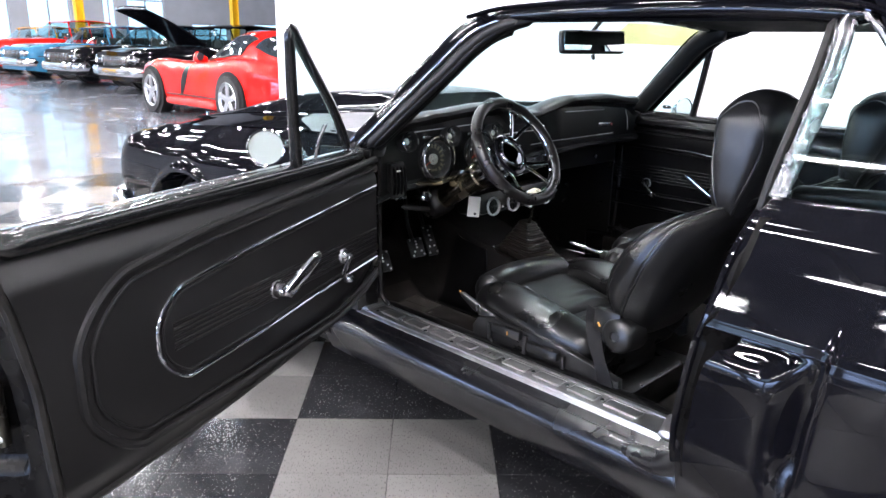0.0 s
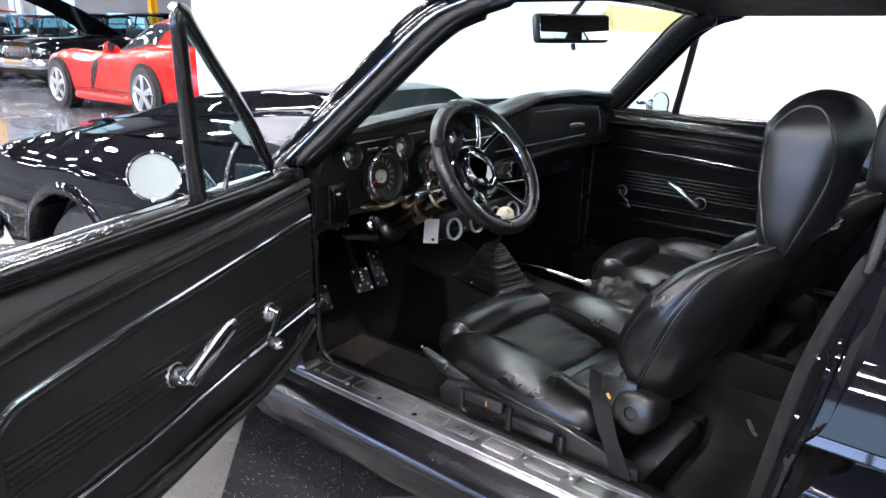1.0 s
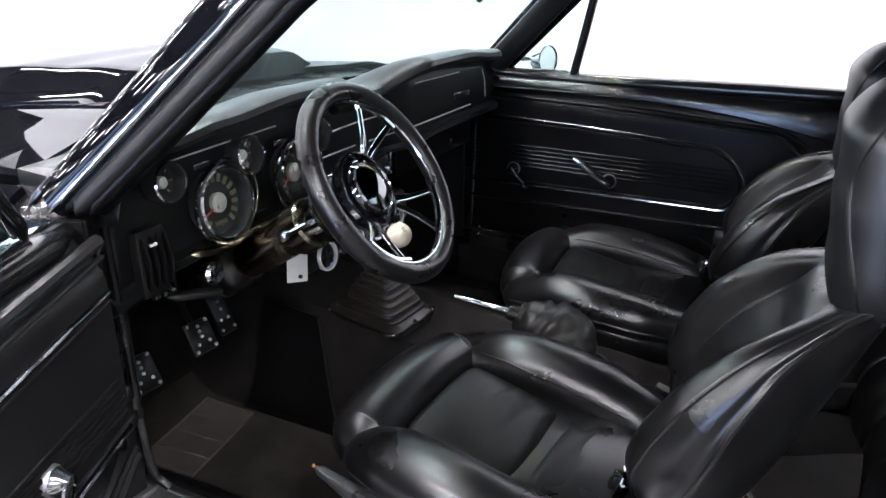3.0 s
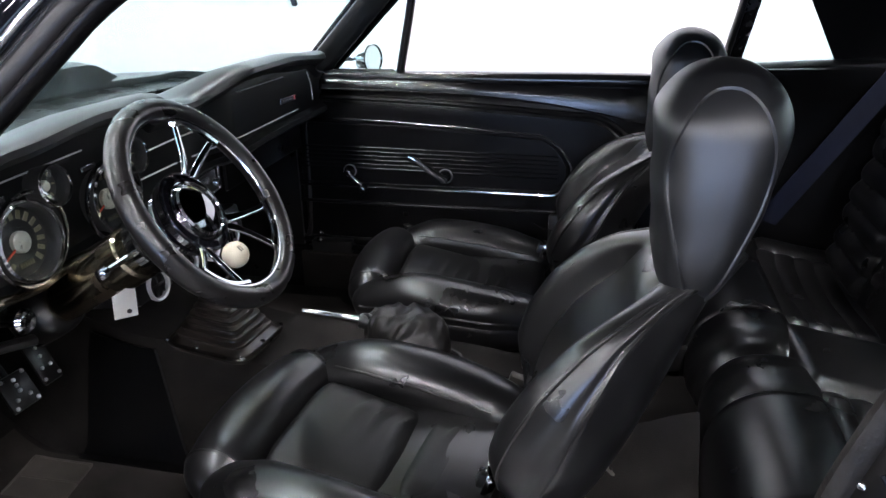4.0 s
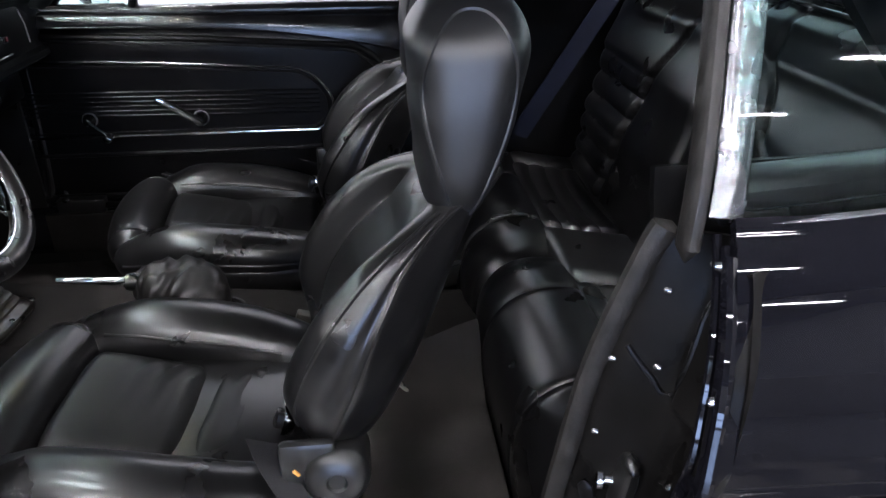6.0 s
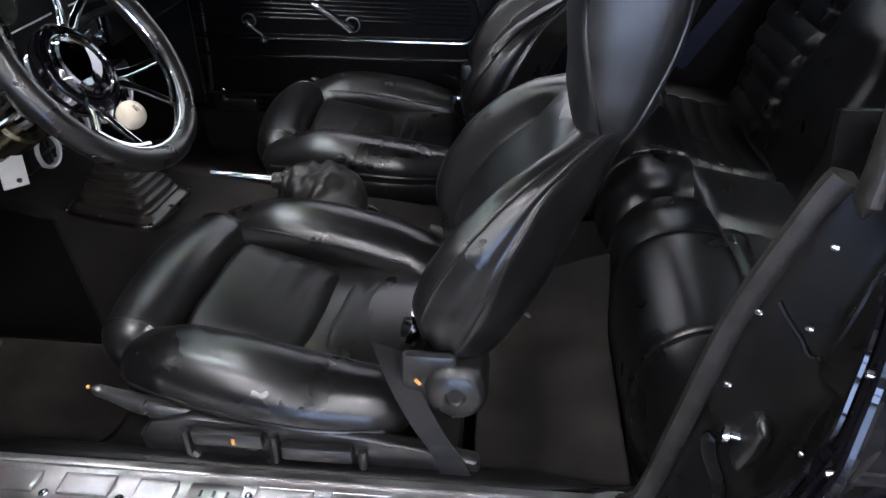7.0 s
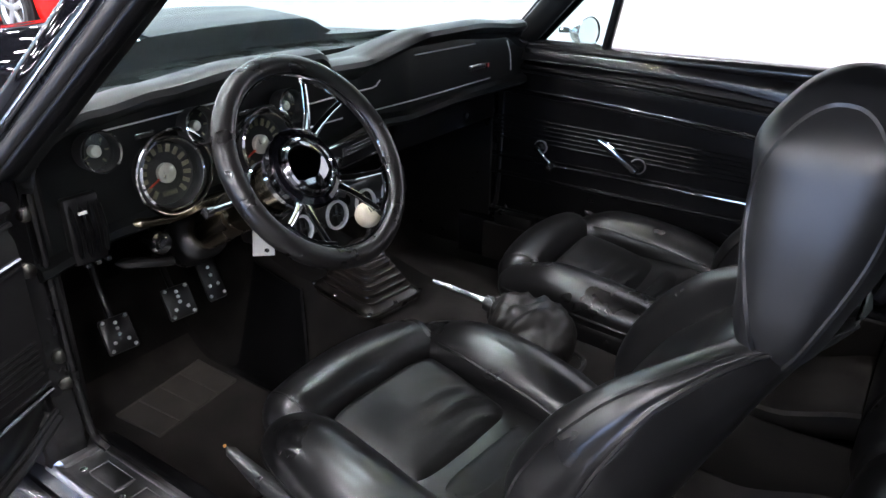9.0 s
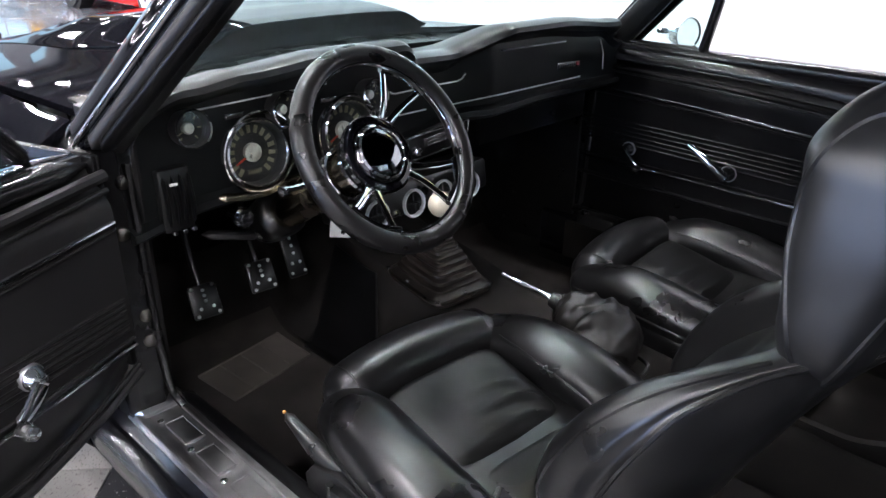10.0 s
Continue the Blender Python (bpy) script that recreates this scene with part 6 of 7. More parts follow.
# ---------------------------------------------------------------- steering
def steering():
    C = V((-0.388, 0.175, 0.855))
    a, yw = 0.575, 0.03
    n = V((math.sin(yw) * math.cos(a), -math.cos(yw) * math.cos(a), math.sin(a))).normalized()
    u = V((math.cos(yw), math.sin(yw), 0)).normalized()
    v = n.cross(u).normalized()
    if v.z < 0:
        v = -v
    s = thing("steering_wheel", "black-rimmed steering wheel with three polished split spokes", "steering wheel", C)

    def at(ang, r, h=0.0):
        return C + r * (math.cos(radians(ang)) * u + math.sin(radians(ang)) * v) + h * n

    R, dish = 0.158, -0.030
    part("rim", tube([at(5 * i, R) for i in range(72)], 0.0165, 16, closed=True), RIM_GRIP, s, "thick black leather rim")
    part("inner_band", tube([at(5 * i, R - 0.0155, 0.003) for i in range(72)], 0.0032, 6, closed=True), SPOKE, s)
    for k, ang in enumerate((51, 231, -39)):
        sp = part("spoke", pillow([at(ang - 5, 0.058, dish - 0.002), at(ang - 9, 0.085, dish * 0.7), at(ang - 13.5, 0.115, dish * 0.35), at(ang - 17, 0.145, 0.0)], [0.0075, 0.0060, 0.0055], [0.0035] * 2, n, n=12, m=16, p=3), SPOKE, s, "polished split spoke")
        part("spoke_arm", pillow([at(ang + 5, 0.058, dish - 0.002), at(ang + 9, 0.085, dish * 0.7), at(ang + 13.5, 0.115, dish * 0.35), at(ang + 17, 0.145, 0.0)], [0.0075, 0.0060, 0.0055], [0.0035] * 2, n, n=12, m=16, p=3), SPOKE, sp)
        part("spoke_foot", tube([at(ang - 19, 0.136, 0.0), at(ang - 9, 0.138, 0.0), at(ang, 0.139, 0.0), at(ang + 9, 0.138, 0.0), at(ang + 19, 0.136, 0.0)], 0.006, 8, steps=12), SPOKE, sp)
    m = axis_to(n, C + n * dish)
    hub = part("hub", lathe([(0.036, -0.050), (0.054, -0.030), (0.064, -0.018), (0.066, -0.006), (0.062, 0.003), (0.054, 0.005), (0.050, 0.002)], m, 44), BLACK_PAINT, s, "glossy black hub")
    part("horn_button", lathe([(0.052, 0.001), (0.050, 0.006), (0.044, 0.0105), (0.036, 0.0142), (0.027, 0.0172), (0.018, 0.0192), (0.009, 0.0204), (0, 0.0208)], m, 48), BLACK_CHROME, hub, "domed black chrome horn button")
    part("button_ring", lathe([(0.0400, 0.0108), (0.0425, 0.0140), (0.0455, 0.0110), (0.0440, 0.008)], m, 40), CHROME, hub)
    part("hub_edge", lathe([(0.0645, -0.001), (0.0668, 0.0), (0.0668, -0.010), (0.065, -0.010)], m, 44), SPOKE, hub)
    part("spoke_boss", lathe([(0.040, -0.030), (0.052, -0.022), (0.053, -0.016), (0.058, dish - 0.004)], m, 32), SPOKE, hub)
    c = thing("steering_column", "polished steering column with stalk and ignition collar", "steering column", (-0.39, 0.35, 0.75))
    tail = C - n * 0.34
    part("column_jacket", lathe([(0.024, 0.055), (0.038, 0.075), (0.042, 0.09), (0.042, 0.16), (0.046, 0.165), (0.046, 0.20), (0.038, 0.205), (0.034, 0.36)], axis_to(-n, C), 32), TAN_METAL, c, "polished column jacket with a tan reflection in its colour")
    part("collar", lathe([(0.047, 0.115), (0.050, 0.118), (0.050, 0.135), (0.047, 0.138)], axis_to(-n, C), 32), CHROME, c)
    b = C - n * 0.125
    part("indicator_stalk", tube([b - u * 0.045, b - u * 0.085 + n * 0.006, b - u * 0.130 + n * 0.012], [0.005, 0.0045, 0.0042], 8), CHROME, c, "chrome indicator stalk")
    part("stalk_knob", lathe([(0.004, 0), (0.008, 0.006), (0.008, 0.018), (0, 0.022)], axis_to(-u, b - u * 0.128 + n * 0.012), 14), PITTED, c)
    part("ignition", lathe([(0.014, 0), (0.016, 0.010), (0.012, 0.016), (0, 0.017)], axis_to((0.3, -0.9, 0.2), b + u * 0.05 - v * 0.012), 18), PITTED, c)
    part("shroud", pillow([tail + v * 0.005, tail - n * 0.10], [0.055, 0.05], [0.05, 0.045], (0, 0, 1), n=20, m=10), PLASTIC, c)


steering()


# ---------------------------------------------------------------- pedals, shifter, handbrake
def pedal(x, y, z, w, h, tilt, yaw, name, label):
    t = thing(name, label, "pedal", (x, y, z))
    m = Matrix.Translation((x, y, z)) @ turn(tilt, 0, yaw)
    b = box(bmesh.new(), (0, 0, 0), (w, h, 0.008), 0.006)
    bmesh.ops.transform(b, matrix=m, verts=b.verts)
    pad = part("pad", b, PLASTIC, t, "dark drilled metal pedal plate")
    spots = [(0, 0.32), (0, 0.16), (0, 0.0), (-0.22, -0.2), (0.22, -0.2), (-0.36, -0.4), (0.36, -0.4), (-0.36, 0.42), (0.36, 0.42)]
    for a, c in spots:
        part("stud", lathe([(0.0040, 0), (0.0040, 0.002), (0.0025, 0.0036), (0, 0.004)], m @ Matrix.Translation((a * w, c * h, 0.004)), 10), VENT_RING, pad)
    top = m @ V((0, h * 0.3, -0.01))
    part("arm", tube([top, top + V((0.005, 0.04, 0.07)), top + V((0.0, 0.05, 0.18)), top + V((0, 0.10, 0.28))], 0.007, 8, steps=12), PLASTIC, t)


pedal(-0.478, 0.690, 0.412, 0.066, 0.076, 62, -6, "clutch_pedal", "black metal clutch pedal with bright studs")
pedal(-0.362, 0.640, 0.452, 0.064, 0.070, 62, -6, "brake_pedal", "black metal brake pedal with bright studs")
pedal(-0.228, 0.712, 0.440, 0.048, 0.118, 62, -6, "accelerator_pedal", "long black metal accelerator pedal with bright studs")


def shifter():
    s = thing("gear_lever", "gear lever with a cream ball knob and ribbed rubber boot", "gear lever", (-0.025, 0.40, 0.43))
    slope = turn(5, 0, -6)
    def ring(cx, cy, cz, w, h):
        pts = []
        for i in range(40):
            a = 2 * math.pi * i / 40
            p = V((w * signed(math.cos(a), 0.30), h * signed(math.sin(a), 0.30), 0))
            pts.append(V((cx, cy, cz)) + (slope @ p))
        return pts
    rings = [ring(-0.052, 0.385, 0.420, 0.084, 0.098), ring(-0.052, 0.385, 0.434, 0.083, 0.097), ring(-0.052, 0.385, 0.438, 0.076, 0.088), ring(-0.052, 0.385, 0.442, 0.070, 0.082)]
    for i in range(7):
        u = i / 6
        w, h = 0.070 * (1 - u) + 0.026 * u, 0.081 * (1 - u) + 0.028 * u
        z = 0.444 + 0.092 * u
        cx, cy = -0.052 - 0.012 * u, 0.385 - 0.006 * u
        for k, dz in ((0.97, 0.0), (1.02, 0.0025), (1.02, 0.0065), (0.96, 0.0085), (0.86, 0.0095), (0.85, 0.0135)):
            rings.append(ring(cx, cy, z + dz, w * k, h * k))
    part("boot", loft(rings), BOOT, s, "ribbed black rubber boot", 25)
    for a, b in ((-1, -1), (-1, 0.2), (1, -1), (1, 1), (-1, 1), (0, -1)):
        part("screw", lathe([(0.006, 0), (0.005, 0.003), (0, 0.004)], Matrix.Translation(V((-0.052, 0.385, 0.436)) + slope @ V((a * 0.078, b * 0.091, 0))), 10), PITTED, s)
    part("boot_frame", tube([V(p) + V((0, 0, 0.004)) for p in ring(-0.052, 0.385, 0.427, 0.084, 0.098)], 0.005, 6, closed=True), DARK_METAL, s)
    part("rod", tube([(-0.062, 0.38, 0.52), (-0.09, 0.345, 0.58), (-0.14, 0.295, 0.635), (-0.165, 0.275, 0.662)], 0.006, 8, steps=12), CHROME, s)
    k = bmesh.new()
    bmesh.ops.create_uvsphere(k, u_segments=28, v_segments=18, radius=0.0255)
    bmesh.ops.translate(k, verts=k.verts, vec=(-0.172, 0.268, 0.676))
    part("knob", k, CREAM, s, "cream ball knob with engraved gear pattern")
    nn = V((-0.25, -0.65, 0.7)).normalized()
    for i in range(3):
        q = V((-0.172, 0.268, 0.676)) + nn * 0.0252 + V((0.006 * (i - 1), 0, 0))
        part("pattern_line", box(bmesh.new(), q, (0.0012, 0.0012, 0.012), 0, turn(-45)), DIAL, s)
    h = thing("handbrake", "handbrake with a chrome grip and a wrinkled leather boot", "handbrake", (-0.03, 0.05, 0.40))
    part("grip", lathe([(0.0055, 0), (0.0065, 0.004), (0.0055, 0.012), (0.007, 0.02), (0.0070, 0.05), (0.0058, 0.054), (0.0070, 0.058), (0.0075, 0.10), (0.009, 0.12), (0.008, 0.13), (0, 0.131)], axis_to((0.10, -1, -0.13), (-0.050, 0.190, 0.503)), 16), PITTED, h, "chrome handbrake grip")
    part("release_button", lathe([(0.005, 0), (0.005, 0.012), (0, 0.013)], axis_to((-0.10, 1, 0.13), (-0.050, 0.188, 0.503)), 12), CHROME, h)
    part("ferrule", lathe([(0.016, 0), (0.018, 0.015), (0.014, 0.03)], axis_to((0.10, -1, -0.13), (-0.040, 0.078, 0.488)), 16), PLASTIC, h)
    bag = pillow([(-0.034, 0.068, 0.480), (-0.03, 0.03, 0.468), (-0.025, -0.03, 0.448), (-0.012, -0.105, 0.414)], [0.026, 0.056, 0.078, 0.072], [0.022, 0.050, 0.064, 0.052], n=48, m=60, p=2.2, cap=0.6)
    for vtx in bag.verts:
        c = vtx.co
        w = noise.noise(V((c.x * 22 + c.y * 14, c.y * 40, c.z * 18))) * 0.006 + math.sin(c.y * 130 + 70 * c.x + 6 * noise.noise(c * 18)) * 0.0042
        w += 0.012 * (0.30 - abs(noise.noise(V((c.x * 34 + c.y * 10, c.y * 24, c.z * 34)))))
        d = V((c.x + 0.027, 0, c.z - 0.45))
        if d.length > 1e-4:
            vtx.co += d.normalized() * w
    part("boot", bag, BAG, h, "wrinkled black leather boot", 60)
    part("boot_edge", tube([(-0.078, 0.0, 0.405), (-0.075, -0.08, 0.398), (-0.05, -0.125, 0.396), (0.01, -0.125, 0.396), (0.032, -0.08, 0.398), (0.03, 0.0, 0.405)], 0.005, 6, steps=24), BAG, h)


shifter()


def mirror_inside():
    t = thing("rear_view_mirror", "black-backed interior mirror under the windscreen header", "mirror", (-0.06, 0.16, 1.16))
    m = Matrix.Translation((-0.060, 0.162, 1.166)) @ turn(-6, 0, -14)
    b = box(bmesh.new(), (0, 0, 0), (0.262, 0.026, 0.072), 0.012, None, 3)
    bmesh.ops.transform(b, matrix=m, verts=b.verts)
    case = part("case", b, PLASTIC, t)
    g = box(bmesh.new(), (0, -0.0136, 0), (0.246, 0.002, 0.058), 0.0008)
    bmesh.ops.transform(g, matrix=m, verts=g.verts)
    part("glass", g, MIRROR, case)
    part("tab", pillow([m @ V((0, -0.002, -0.036)), m @ V((0, -0.006, -0.055))], [0.008, 0.006], [0.006, 0.005], (0, 1, 0), n=10, m=8), PLASTIC, case)
    part("stem", tube([m @ V((0, 0.012, 0.01)), (-0.04, 0.175, 1.20), (-0.02, 0.15, 1.245)], 0.007, 8, steps=10), PLASTIC, t)


mirror_inside()


# ---------------------------------------------------------------- parked cars across the hall
def parked_car(m, label, paint, L, W, belt, roof_pts, hood_open=False, chrome_nose=True, wheel_r=0.34, wheels=(0.21, 0.79), tone=None):
    """x runs forward from the tail; belt and roof_pts give heights along 0..1."""
    c = thing("parked_car", label, "car", m=m, group="parked show cars")
    rings = []
    for i in range(41):
        u = i / 40
        x = L * u
        w = W / 2 * (0.80 + 0.20 * math.sqrt(max(0.0, 1 - (2 * u - 1) ** 6)))
        top = table(belt, u)
        low = 0.20 + 0.05 * ease(0.9, 1.0, u)
        for wu in wheels:
            w -= 0.02 * math.exp(-((u - wu) * L / 0.5) ** 2) * -1
        prof = [(-0.97, low), (-1.0, low + 0.15), (-1.0, top - 0.22), (-0.96, top - 0.06), (-0.86, top - 0.01), (-0.5, top + 0.012), (0, top + 0.02)]
        ring = [V((x, w * a, b)) for a, b in prof] + [V((x, -w * a, b)) for a, b in prof[-2::-1]]
        rings.append(ring)
    part("body", loft(rings), paint, c, "", 50)
    if tone:
        part("side_flash", sheet(lambda u, v: (L * (0.1 + 0.8 * u), W / 2 + 0.004, 0.45 + 0.16 * v), 10, 4, 0.006), tone, c)
    # glasshouse with a painted roof
    g = []
    for u, z, w in roof_pts:
        g.append([V((L * u, s * W / 2 * q, zz)) for s, q, zz in ((1, 0.88, table(belt, u) - 0.02), (1, w, z), (1, w * 0.9, z + 0.015), (-1, w * 0.9, z + 0.015), (-1, w, z), (-1, 0.88, table(belt, u) - 0.02))])
    part("glasshouse", loft(g), CAR_GLASS, c, "clear car windows", 30)
    for u in (0.30, 0.47):
        part("bench_seat", pillow([(L * u, -W * 0.36, table(belt, u) + 0.02), (L * u, W * 0.36, table(belt, u) + 0.02)], [0.09, 0.09], [0.17, 0.17], n=14, m=14, p=3), RUBBER, c)
    part("steering_wheel", tube([(L * 0.575 + 0.03 * math.sin(a), W * 0.2 + 0.19 * math.cos(a), table(belt, 0.575) + 0.05 + 0.17 * math.sin(a)) for a in [k * math.pi / 8 for k in range(16)]], 0.014, 6, closed=True), RUBBER, c)
    flat = [q for q in roof_pts if q[1] > max(p[1] for p in roof_pts) - 0.12]
    u0, u1 = flat[0][0] - 0.02, flat[-1][0] + 0.02
    part("roof", sheet(lambda u, v: (L * (u0 + (u1 - u0) * u), W / 2 * 0.76 * (2 * v - 1), table([(a, b) for a, b, _ in roof_pts], u0 + (u1 - u0) * u) + 0.03 * (1 - (2 * v - 1) ** 4) + 0.006), 12, 12, 0.02), paint, c)
    for s in (-1, 1):
        for k, (u, z, w) in enumerate(roof_pts):
            if k in (0, len(roof_pts) - 1):
                continue
            part("pillar", tube([(L * u, s * W / 2 * 0.885, table(belt, u)), (L * u, s * W / 2 * (w + 0.01), z)], 0.018, 6), paint, c)
        for wu in wheels:
            at = axis_to((0, s, 0), (L * wu, s * (W / 2 - 0.11), wheel_r))
            ww = part("wheel", lathe([(wheel_r * 0.62, -0.1), (wheel_r * 0.95, -0.11), (wheel_r, -0.06), (wheel_r, 0.07), (wheel_r * 0.94, 0.118), (wheel_r * 0.66, 0.122), (wheel_r * 0.62, 0.08)], at, 32), TYRE, c, "black tyre")
            part("rim", lathe([(wheel_r * 0.66, 0.118), (wheel_r * 0.62, 0.124), (wheel_r * 0.58, 0.09), (wheel_r * 0.2, 0.07), (wheel_r * 0.16, 0.10), (0, 0.104)], at, 32), CHROME, ww)
            part("arch", lathe([(wheel_r * 1.13, -0.02), (wheel_r * 1.13, 0.116), (wheel_r * 1.04, 0.118), (wheel_r * 1.02, -0.02)], at, 32), RUBBER, c)
        part("door_mirror", pillow([(L * 0.60, s * (W / 2 - 0.04), table(belt, 0.6) + 0.06), (L * 0.60, s * (W / 2 + 0.13), table(belt, 0.6) + 0.10)], [0.06, 0.07], [0.045, 0.06], n=14, m=10), CHROME, c)
        zf = table(belt, 0.97) - 0.17
        if chrome_nose:
            for k in (0.62, 0.84):
                h = part("headlight", lathe([(0.095, -0.05), (0.10, 0.02), (0.085, 0.03), (0.07, 0.02), (0, 0.035)], axis_to((1, 0, 0), (L * 0.995, s * W / 2 * k * 0.9, zf)), 20), CHROME, c, "chrome-ringed headlight")
        else:
            part("tail_light", lathe([(0.075, -0.02), (0.08, 0.015), (0, 0.03)], axis_to((-1, 0, 0), (0.01, s * W / 2 * 0.62, table(belt, 0) - 0.2)), 20), RED, c)
    if chrome_nose:
        part("bumper", pillow([(L * 0.95, -W / 2, 0.46), (L + 0.05, -W / 2 * 0.8, 0.45), (L + 0.09, 0, 0.45), (L + 0.05, W / 2 * 0.8, 0.45), (L * 0.95, W / 2, 0.46)], [0.05] * 3, [0.10] * 3, n=14, m=24), CHROME, c, "heavy chrome bumper")
        gr = part("grille", rounded((L + 0.0, 0, table(belt, 0.98) - 0.18), (0.03, W * 0.5, 0.2), 0.01), DARK_METAL, c)
        for i in range(12):
            part("grille_bar", rounded((L + 0.02, -W * 0.23 + i * W * 0.042, table(belt, 0.98) - 0.18), (0.01, 0.018, 0.18), 0.003), CHROME, gr)
        part("side_strip", tube([(L * 0.05, W / 2 + 0.004, 0.56), (L * 0.95, W / 2 + 0.004, 0.60)], 0.012, 6), CHROME, c)
        part("hood_edge", rounded((L * 0.97, 0, table(belt, 0.97) + 0.0), (0.03, W * 0.8, 0.02), 0.006), CHROME, c)
    if hood_open:
        z = table(belt, 0.66)
        lid = sheet(lambda u, v: (L * 0.66 + 1.35 * u, W * 0.31 * (2 * v - 1), z + 0.06 + 0.70 * u + 0.05 * math.sin(math.pi * u)), 12, 12, 0.03)
        hd = part("hood", lid, paint, c, "raised hood")
        part("hood_lip", pillow([(L * 0.66 + 1.33, -W * 0.32, z + 0.76), (L * 0.66 + 1.40, 0, z + 0.79), (L * 0.66 + 1.33, W * 0.32, z + 0.76)], [0.05] * 2, [0.04] * 2, n=12, m=14), CHROME, hd)
    return c


def stand(x, y, heading, L):
    """Tail-origin pose of a car whose nose stands at (x, y)."""
    a = radians(heading)
    return Matrix.Translation((x - L * math.cos(a), y - L * math.sin(a), 0)) @ turn(0, 0, heading)


CLASSIC = [(0, 0.82), (0.1, 0.90), (0.3, 0.90), (0.6, 0.90), (0.65, 0.93), (0.9, 0.90), (1.0, 0.82)]
TOP = [(0.18, 0.92, 0.82), (0.28, 1.36, 0.68), (0.42, 1.40, 0.68), (0.55, 1.36, 0.68), (0.66, 0.93, 0.80)]


def sports_coupe(m, label):
    """Low fastback written from its tail, x forward: swelling wings, a rounded cabin, star wheels."""
    c = thing("sports_coupe", label, "car", m=m, group="parked show cars")
    wide = [(0, 0.74), (0.25, 0.86), (0.6, 0.94), (1.1, 0.97), (1.7, 0.925), (2.3, 0.90), (2.9, 0.925), (3.5, 0.955), (3.95, 0.90), (4.25, 0.76), (4.45, 0.5)]
    waist = [(0, 0.72), (0.2, 0.80), (0.7, 0.85), (1.1, 0.855), (1.7, 0.81), (2.3, 0.775), (2.9, 0.775), (3.45, 0.790), (3.9, 0.73), (4.25, 0.60), (4.45, 0.44)]
    top = [(0, 0.73), (0.2, 0.87), (0.45, 1.02), (0.8, 1.18), (1.1, 1.255), (1.4, 1.245), (1.65, 1.14), (1.95, 0.97), (2.25, 0.83), (2.9, 0.79), (3.45, 0.775), (3.9, 0.73), (4.25, 0.61), (4.45, 0.44)]

    def skin(x, k, out=0.0):
        w, b, r = line(wide, x), table(waist, x) * 1.04, table(top, x) if x < 1.4 else line(top, x)
        cabin = ease(0.03, 0.20, r - b)
        low = 0.17 + 0.12 * ease(0.35, 0.0, x) + 0.08 * ease(4.1, 4.45, x)
        rw = 0.60 * cabin + 0.62 * w * (1 - cabin)
        mid = b + (r - b) * 0.62 if r > b else b
        pts = [(w * 0.90, low), (w * 0.985, low + 0.12), (w, (low + b) / 2), (w * 0.985, b - 0.12), (w * 0.92, b - 0.02), (w * 0.80, b + 0.008), (rw + 0.05 * cabin, mid), (rw * 0.72, r - 0.015), (0, r + 0.012)]
        i = min(int(k), 7)
        t = k - i
        p0, p1, p2, p3 = (V(pts[max(0, i - 1)]), V(pts[i]), V(pts[i + 1]), V(pts[min(8, i + 2)]))
        p = 0.5 * (2 * p1 + (p2 - p0) * t + (2 * p0 - 5 * p1 + 4 * p2 - p3) * t * t + (3 * p1 - p0 - 3 * p2 + p3) * t ** 3)
        d = V((p2.y - p1.y, p1.x - p2.x)).normalized() * out
        return V((x, p.x + d.x, p.y + d.y))

    rings = []
    for i in range(72):
        x = 4.45 * i / 71
        half = [skin(x, 8 * j / 28) for j in range(29)]
        rings.append(half + [V((p.x, -p.y, p.z)) for p in half[-2::-1]])
    part("body", loft(rings), RED_PAINT, c, "", 60)
    for s in (-1, 1):
        def flip(p, s=s):
            return (p.x, s * p.y, p.z)
        def glazing(u, v, s=s):
            x0, x1 = 1.05 - 0.16 * v, 2.06 - 0.46 * v
            return flip(skin(x0 + (x1 - x0) * u, 5.2 + 1.25 * v, 0.006), s)
        part("side_window", sheet(glazing, 14, 8, 0.004 * s), SMOKED, c, "dark side window")
        part("window_seal", tube([glazing(a, b) for a, b in [(i / 8, 0) for i in range(9)] + [(1, i / 4) for i in range(1, 5)] + [(1 - i / 8, 1) for i in range(1, 9)] + [(0, 1 - i / 4) for i in range(1, 4)]], 0.012, 6, closed=True), RUBBER, c)
        part("hatch_glass", sheet(lambda u, v, s=s: flip(skin(0.22 + 0.56 * u, 5.75 + 2.25 * v, 0.006), s), 14, 10, 0.004 * s), SMOKED, c, "dark rear hatch glass")
        for x in (1.06, 3.52):
            w = skin(x, 2).y
            at = axis_to((0, s, 0), (x, s * (w - 0.115), 0.33))
            part("arch", lathe([(0.385, -0.05), (0.385, 0.120), (0.300, 0.126), (0.290, -0.05)], at, 36), RUBBER, c)
            ww = part("wheel", lathe([(0.235, -0.1), (0.31, -0.11), (0.33, -0.06), (0.33, 0.10), (0.315, 0.152), (0.245, 0.156), (0.235, 0.10)], at, 36), TYRE, c, "black tyre")
            part("rim", lathe([(0.246, 0.150), (0.236, 0.160), (0.222, 0.125), (0.215, 0.122), (0.21, 0.125)], at, 32), SILVER, ww)
            # black disc added for the dark behind the spokes
            part("brake_disc", lathe([(0.24, 0.10), (0.24, 0.122), (0, 0.124)], at, 24), TYRE, ww)
            for q in range(5):
                b = box(bmesh.new(), (0.120, 0, 0.138), (0.215, 0.070, 0.03), 0.012)
                bmesh.ops.transform(b, matrix=at @ turn(0, 0, 72 * q + 18), verts=b.verts)
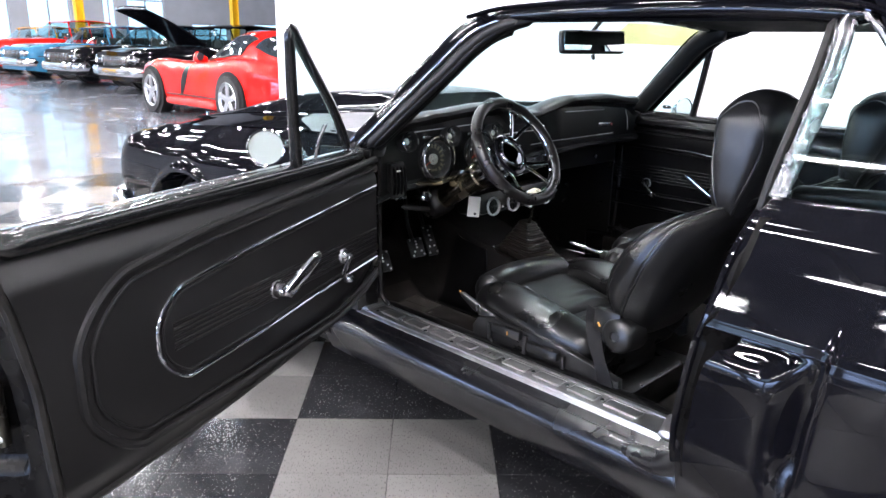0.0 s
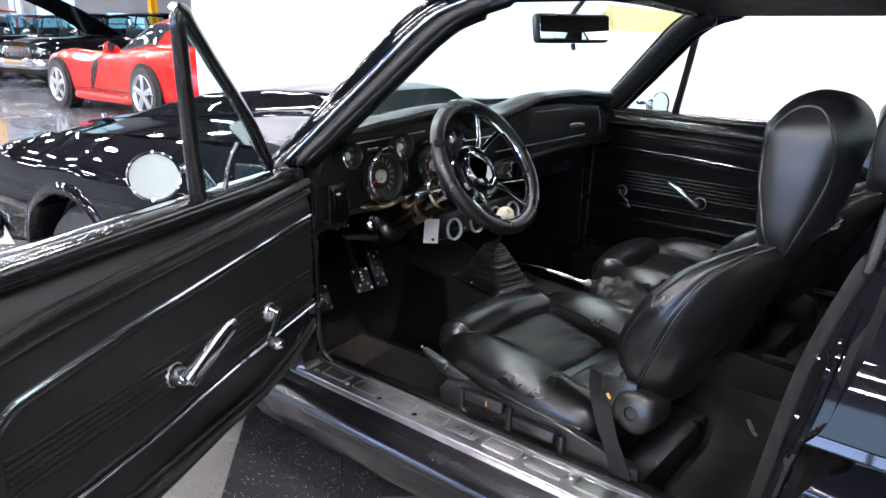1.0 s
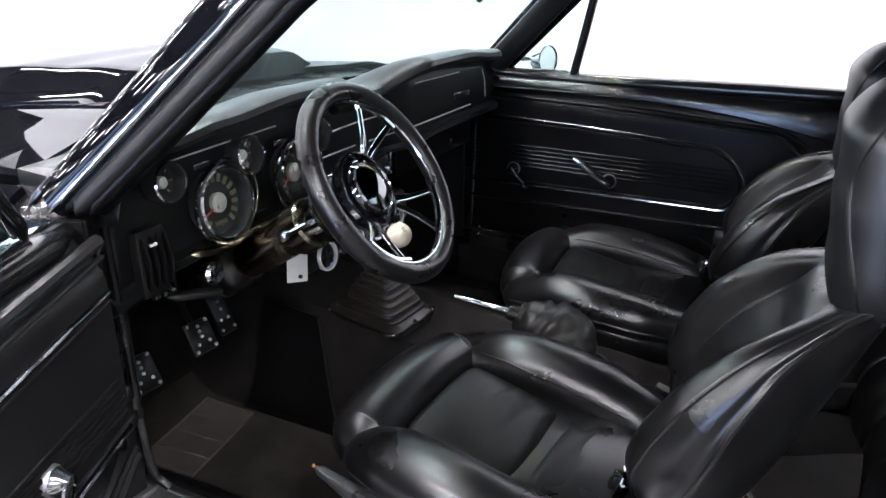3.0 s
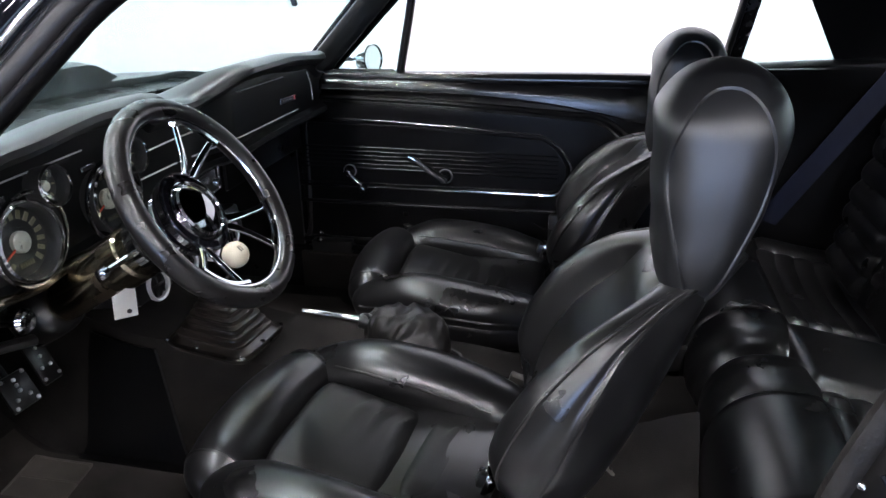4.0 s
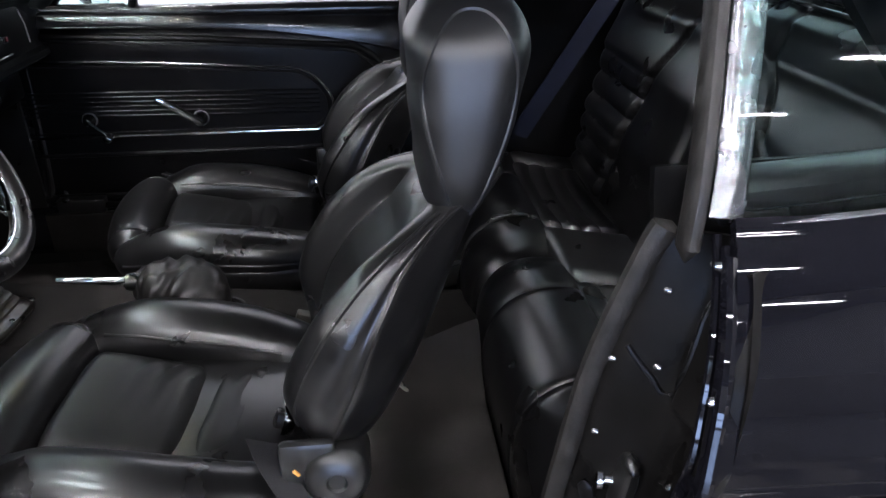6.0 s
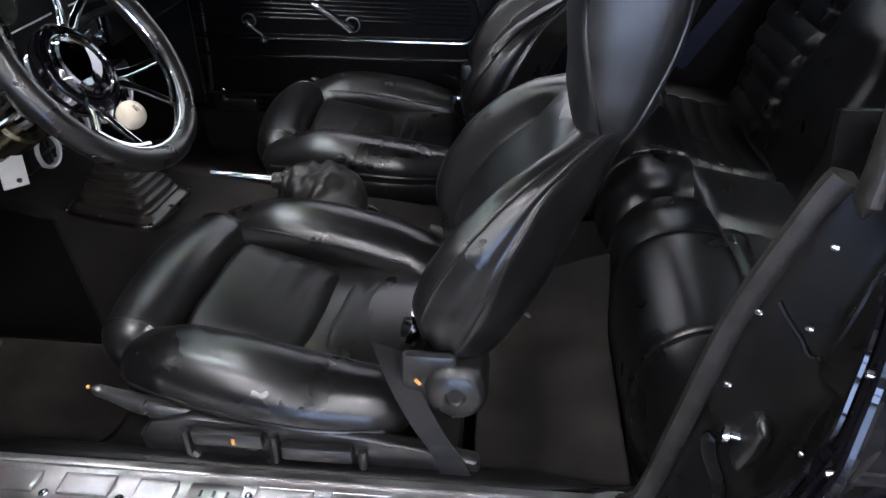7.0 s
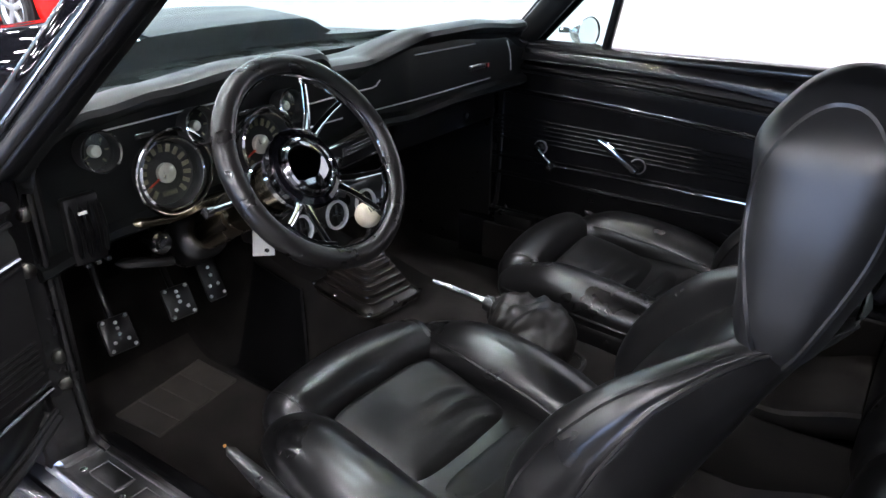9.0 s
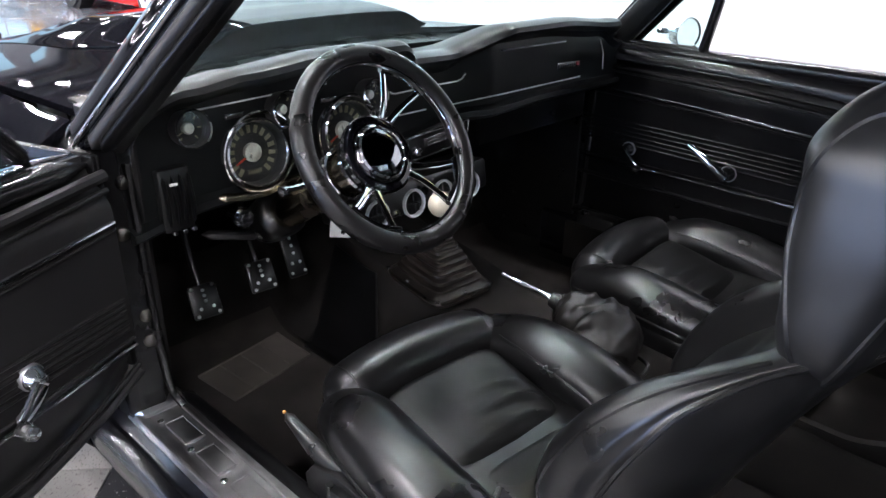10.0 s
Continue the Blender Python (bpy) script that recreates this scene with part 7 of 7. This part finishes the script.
                part("spoke", b, SILVER, ww)
            part("hub_cap", lathe([(0.06, 0.12), (0.055, 0.156), (0, 0.16)], at, 20), SILVER, ww)
        part("side_vent", sheet(lambda u, v, s=s: flip(skin(2.62 - 0.30 * v * v - 0.15 * u * math.sin(math.pi * min(1, 0.12 + v * 0.85)), 1.2 + 2.7 * v, 0.006), s), 6, 16, 0.004 * s), RUBBER, c, "black curved side vent")
        part("sill_line", tube([flip(skin(1.45 + 1.62 * i / 10, 1.15, 0.004), s) for i in range(11)], 0.010, 6), RUBBER, c)
        part("sill", pillow([(1.45, s * 0.915, 0.22), (2.2, s * 0.90, 0.22), (3.1, s * 0.93, 0.22)], [0.06] * 2, [0.065] * 2, n=14, m=16), RED_PAINT, c)
        part("door_mirror", pillow([(2.02, s * 0.76, 0.83), (2.02, s * 0.95, 0.90)], [0.07, 0.08], [0.05, 0.075], n=16, m=12), RED_PAINT, c)
        part("mirror_face", lathe([(0.06, 0), (0.05, 0.01), (0, 0.012)], axis_to((-1, 0, 0), (1.945, s * 0.90, 0.89)), 20), SMOKED, c)
        part("tail_light", lathe([(0.085, -0.02), (0.09, 0.015), (0, 0.03)], axis_to((-1, s * 0.35, 0), (0.045, s * 0.60, 0.655)), 22), RED, c)
    return c


sports_coupe(Matrix.Translation((3.88, 6.90, 0)) @ turn(0, 0, 90), "low red sports coupe with silver star wheels on the hall floor")
parked_car(stand(3.97, 14.6, 186, 5.3), "black chrome-nosed classic car with its hood raised", BLACK_PAINT, 5.3, 1.95, CLASSIC, TOP, True)
parked_car(stand(3.85, 17.6, 186, 5.2), "dark classic car with a heavy chrome bumper", BLACK_PAINT, 5.2, 1.95, CLASSIC, TOP)
parked_car(stand(3.70, 20.8, 186, 5.0), "blue and ivory classic car", BLUE_PAINT, 5.0, 1.9, CLASSIC, TOP, False, True, 0.34, (0.21, 0.79), IVORY_PAINT)
parked_car(stand(3.85, 23.9, 186, 4.8), "tall red vintage car", RED_PAINT, 4.8, 1.85, [(a, b + 0.12) for a, b in CLASSIC], [(a, b + 0.18, c) for a, b, c in TOP])
parked_car(stand(3.75, 26.8, 186, 4.8), "yellow classic car parked near the far windows", YELLOW_PAINT, 4.8, 1.85, CLASSIC, TOP)


# ---------------------------------------------------------------- floor tiles, last
def lay_tiles():
    dark, light = tile_mesh(TILE_DARK), tile_mesh(TILE_LIGHT)
    spin = Matrix(((E1.x, E2.x, 0), (E1.y, E2.y, 0), (0, 0, 1))).to_4x4()
    rest = {0: bmesh.new(), 1: bmesh.new()}
    for i in range(-40, 40):
        for j in range(-40, 40):
            c = CORNER + E1 * ((i + 0.5) * TILE) + E2 * ((j + 0.5) * TILE)
            if not (-6.5 < c.x < 2.0 and -6.7 < c.y < 5.3):
                continue
            odd = (i // 2 + j // 2) % 2
            near = -2.2 < c.x < 0.1 and -0.9 < c.y < 2.2
            if near:
                t = new("tile", light if odd else dark)
                t.matrix_basis = Matrix.Translation(c + V((0, 0, 0.0))) @ spin
                t.parent = FLOOR
            else:
                h = TILE / 2 - 0.0006
                q = [rest[odd].verts.new(c + E1 * (a * h) + E2 * (b * h)) for a, b in ((-1, -1), (1, -1), (1, 1), (-1, 1))]
                rest[odd].faces.new(q)
    for odd in (0, 1):
        ob = new("tile_field", solid("tile_field", rest[odd], TILE_LIGHT if odd else TILE_DARK))
        ob.parent = FLOOR
        tagged(ob, kind="stuff")
    box_ = rounded((-2.1, -0.7, -0.0095), (8.9, 12.1, 0.009), 0)
    ob = new("tile_bed", solid("tile_bed", box_, JOINT))
    ob.parent = FLOOR


lay_tiles()
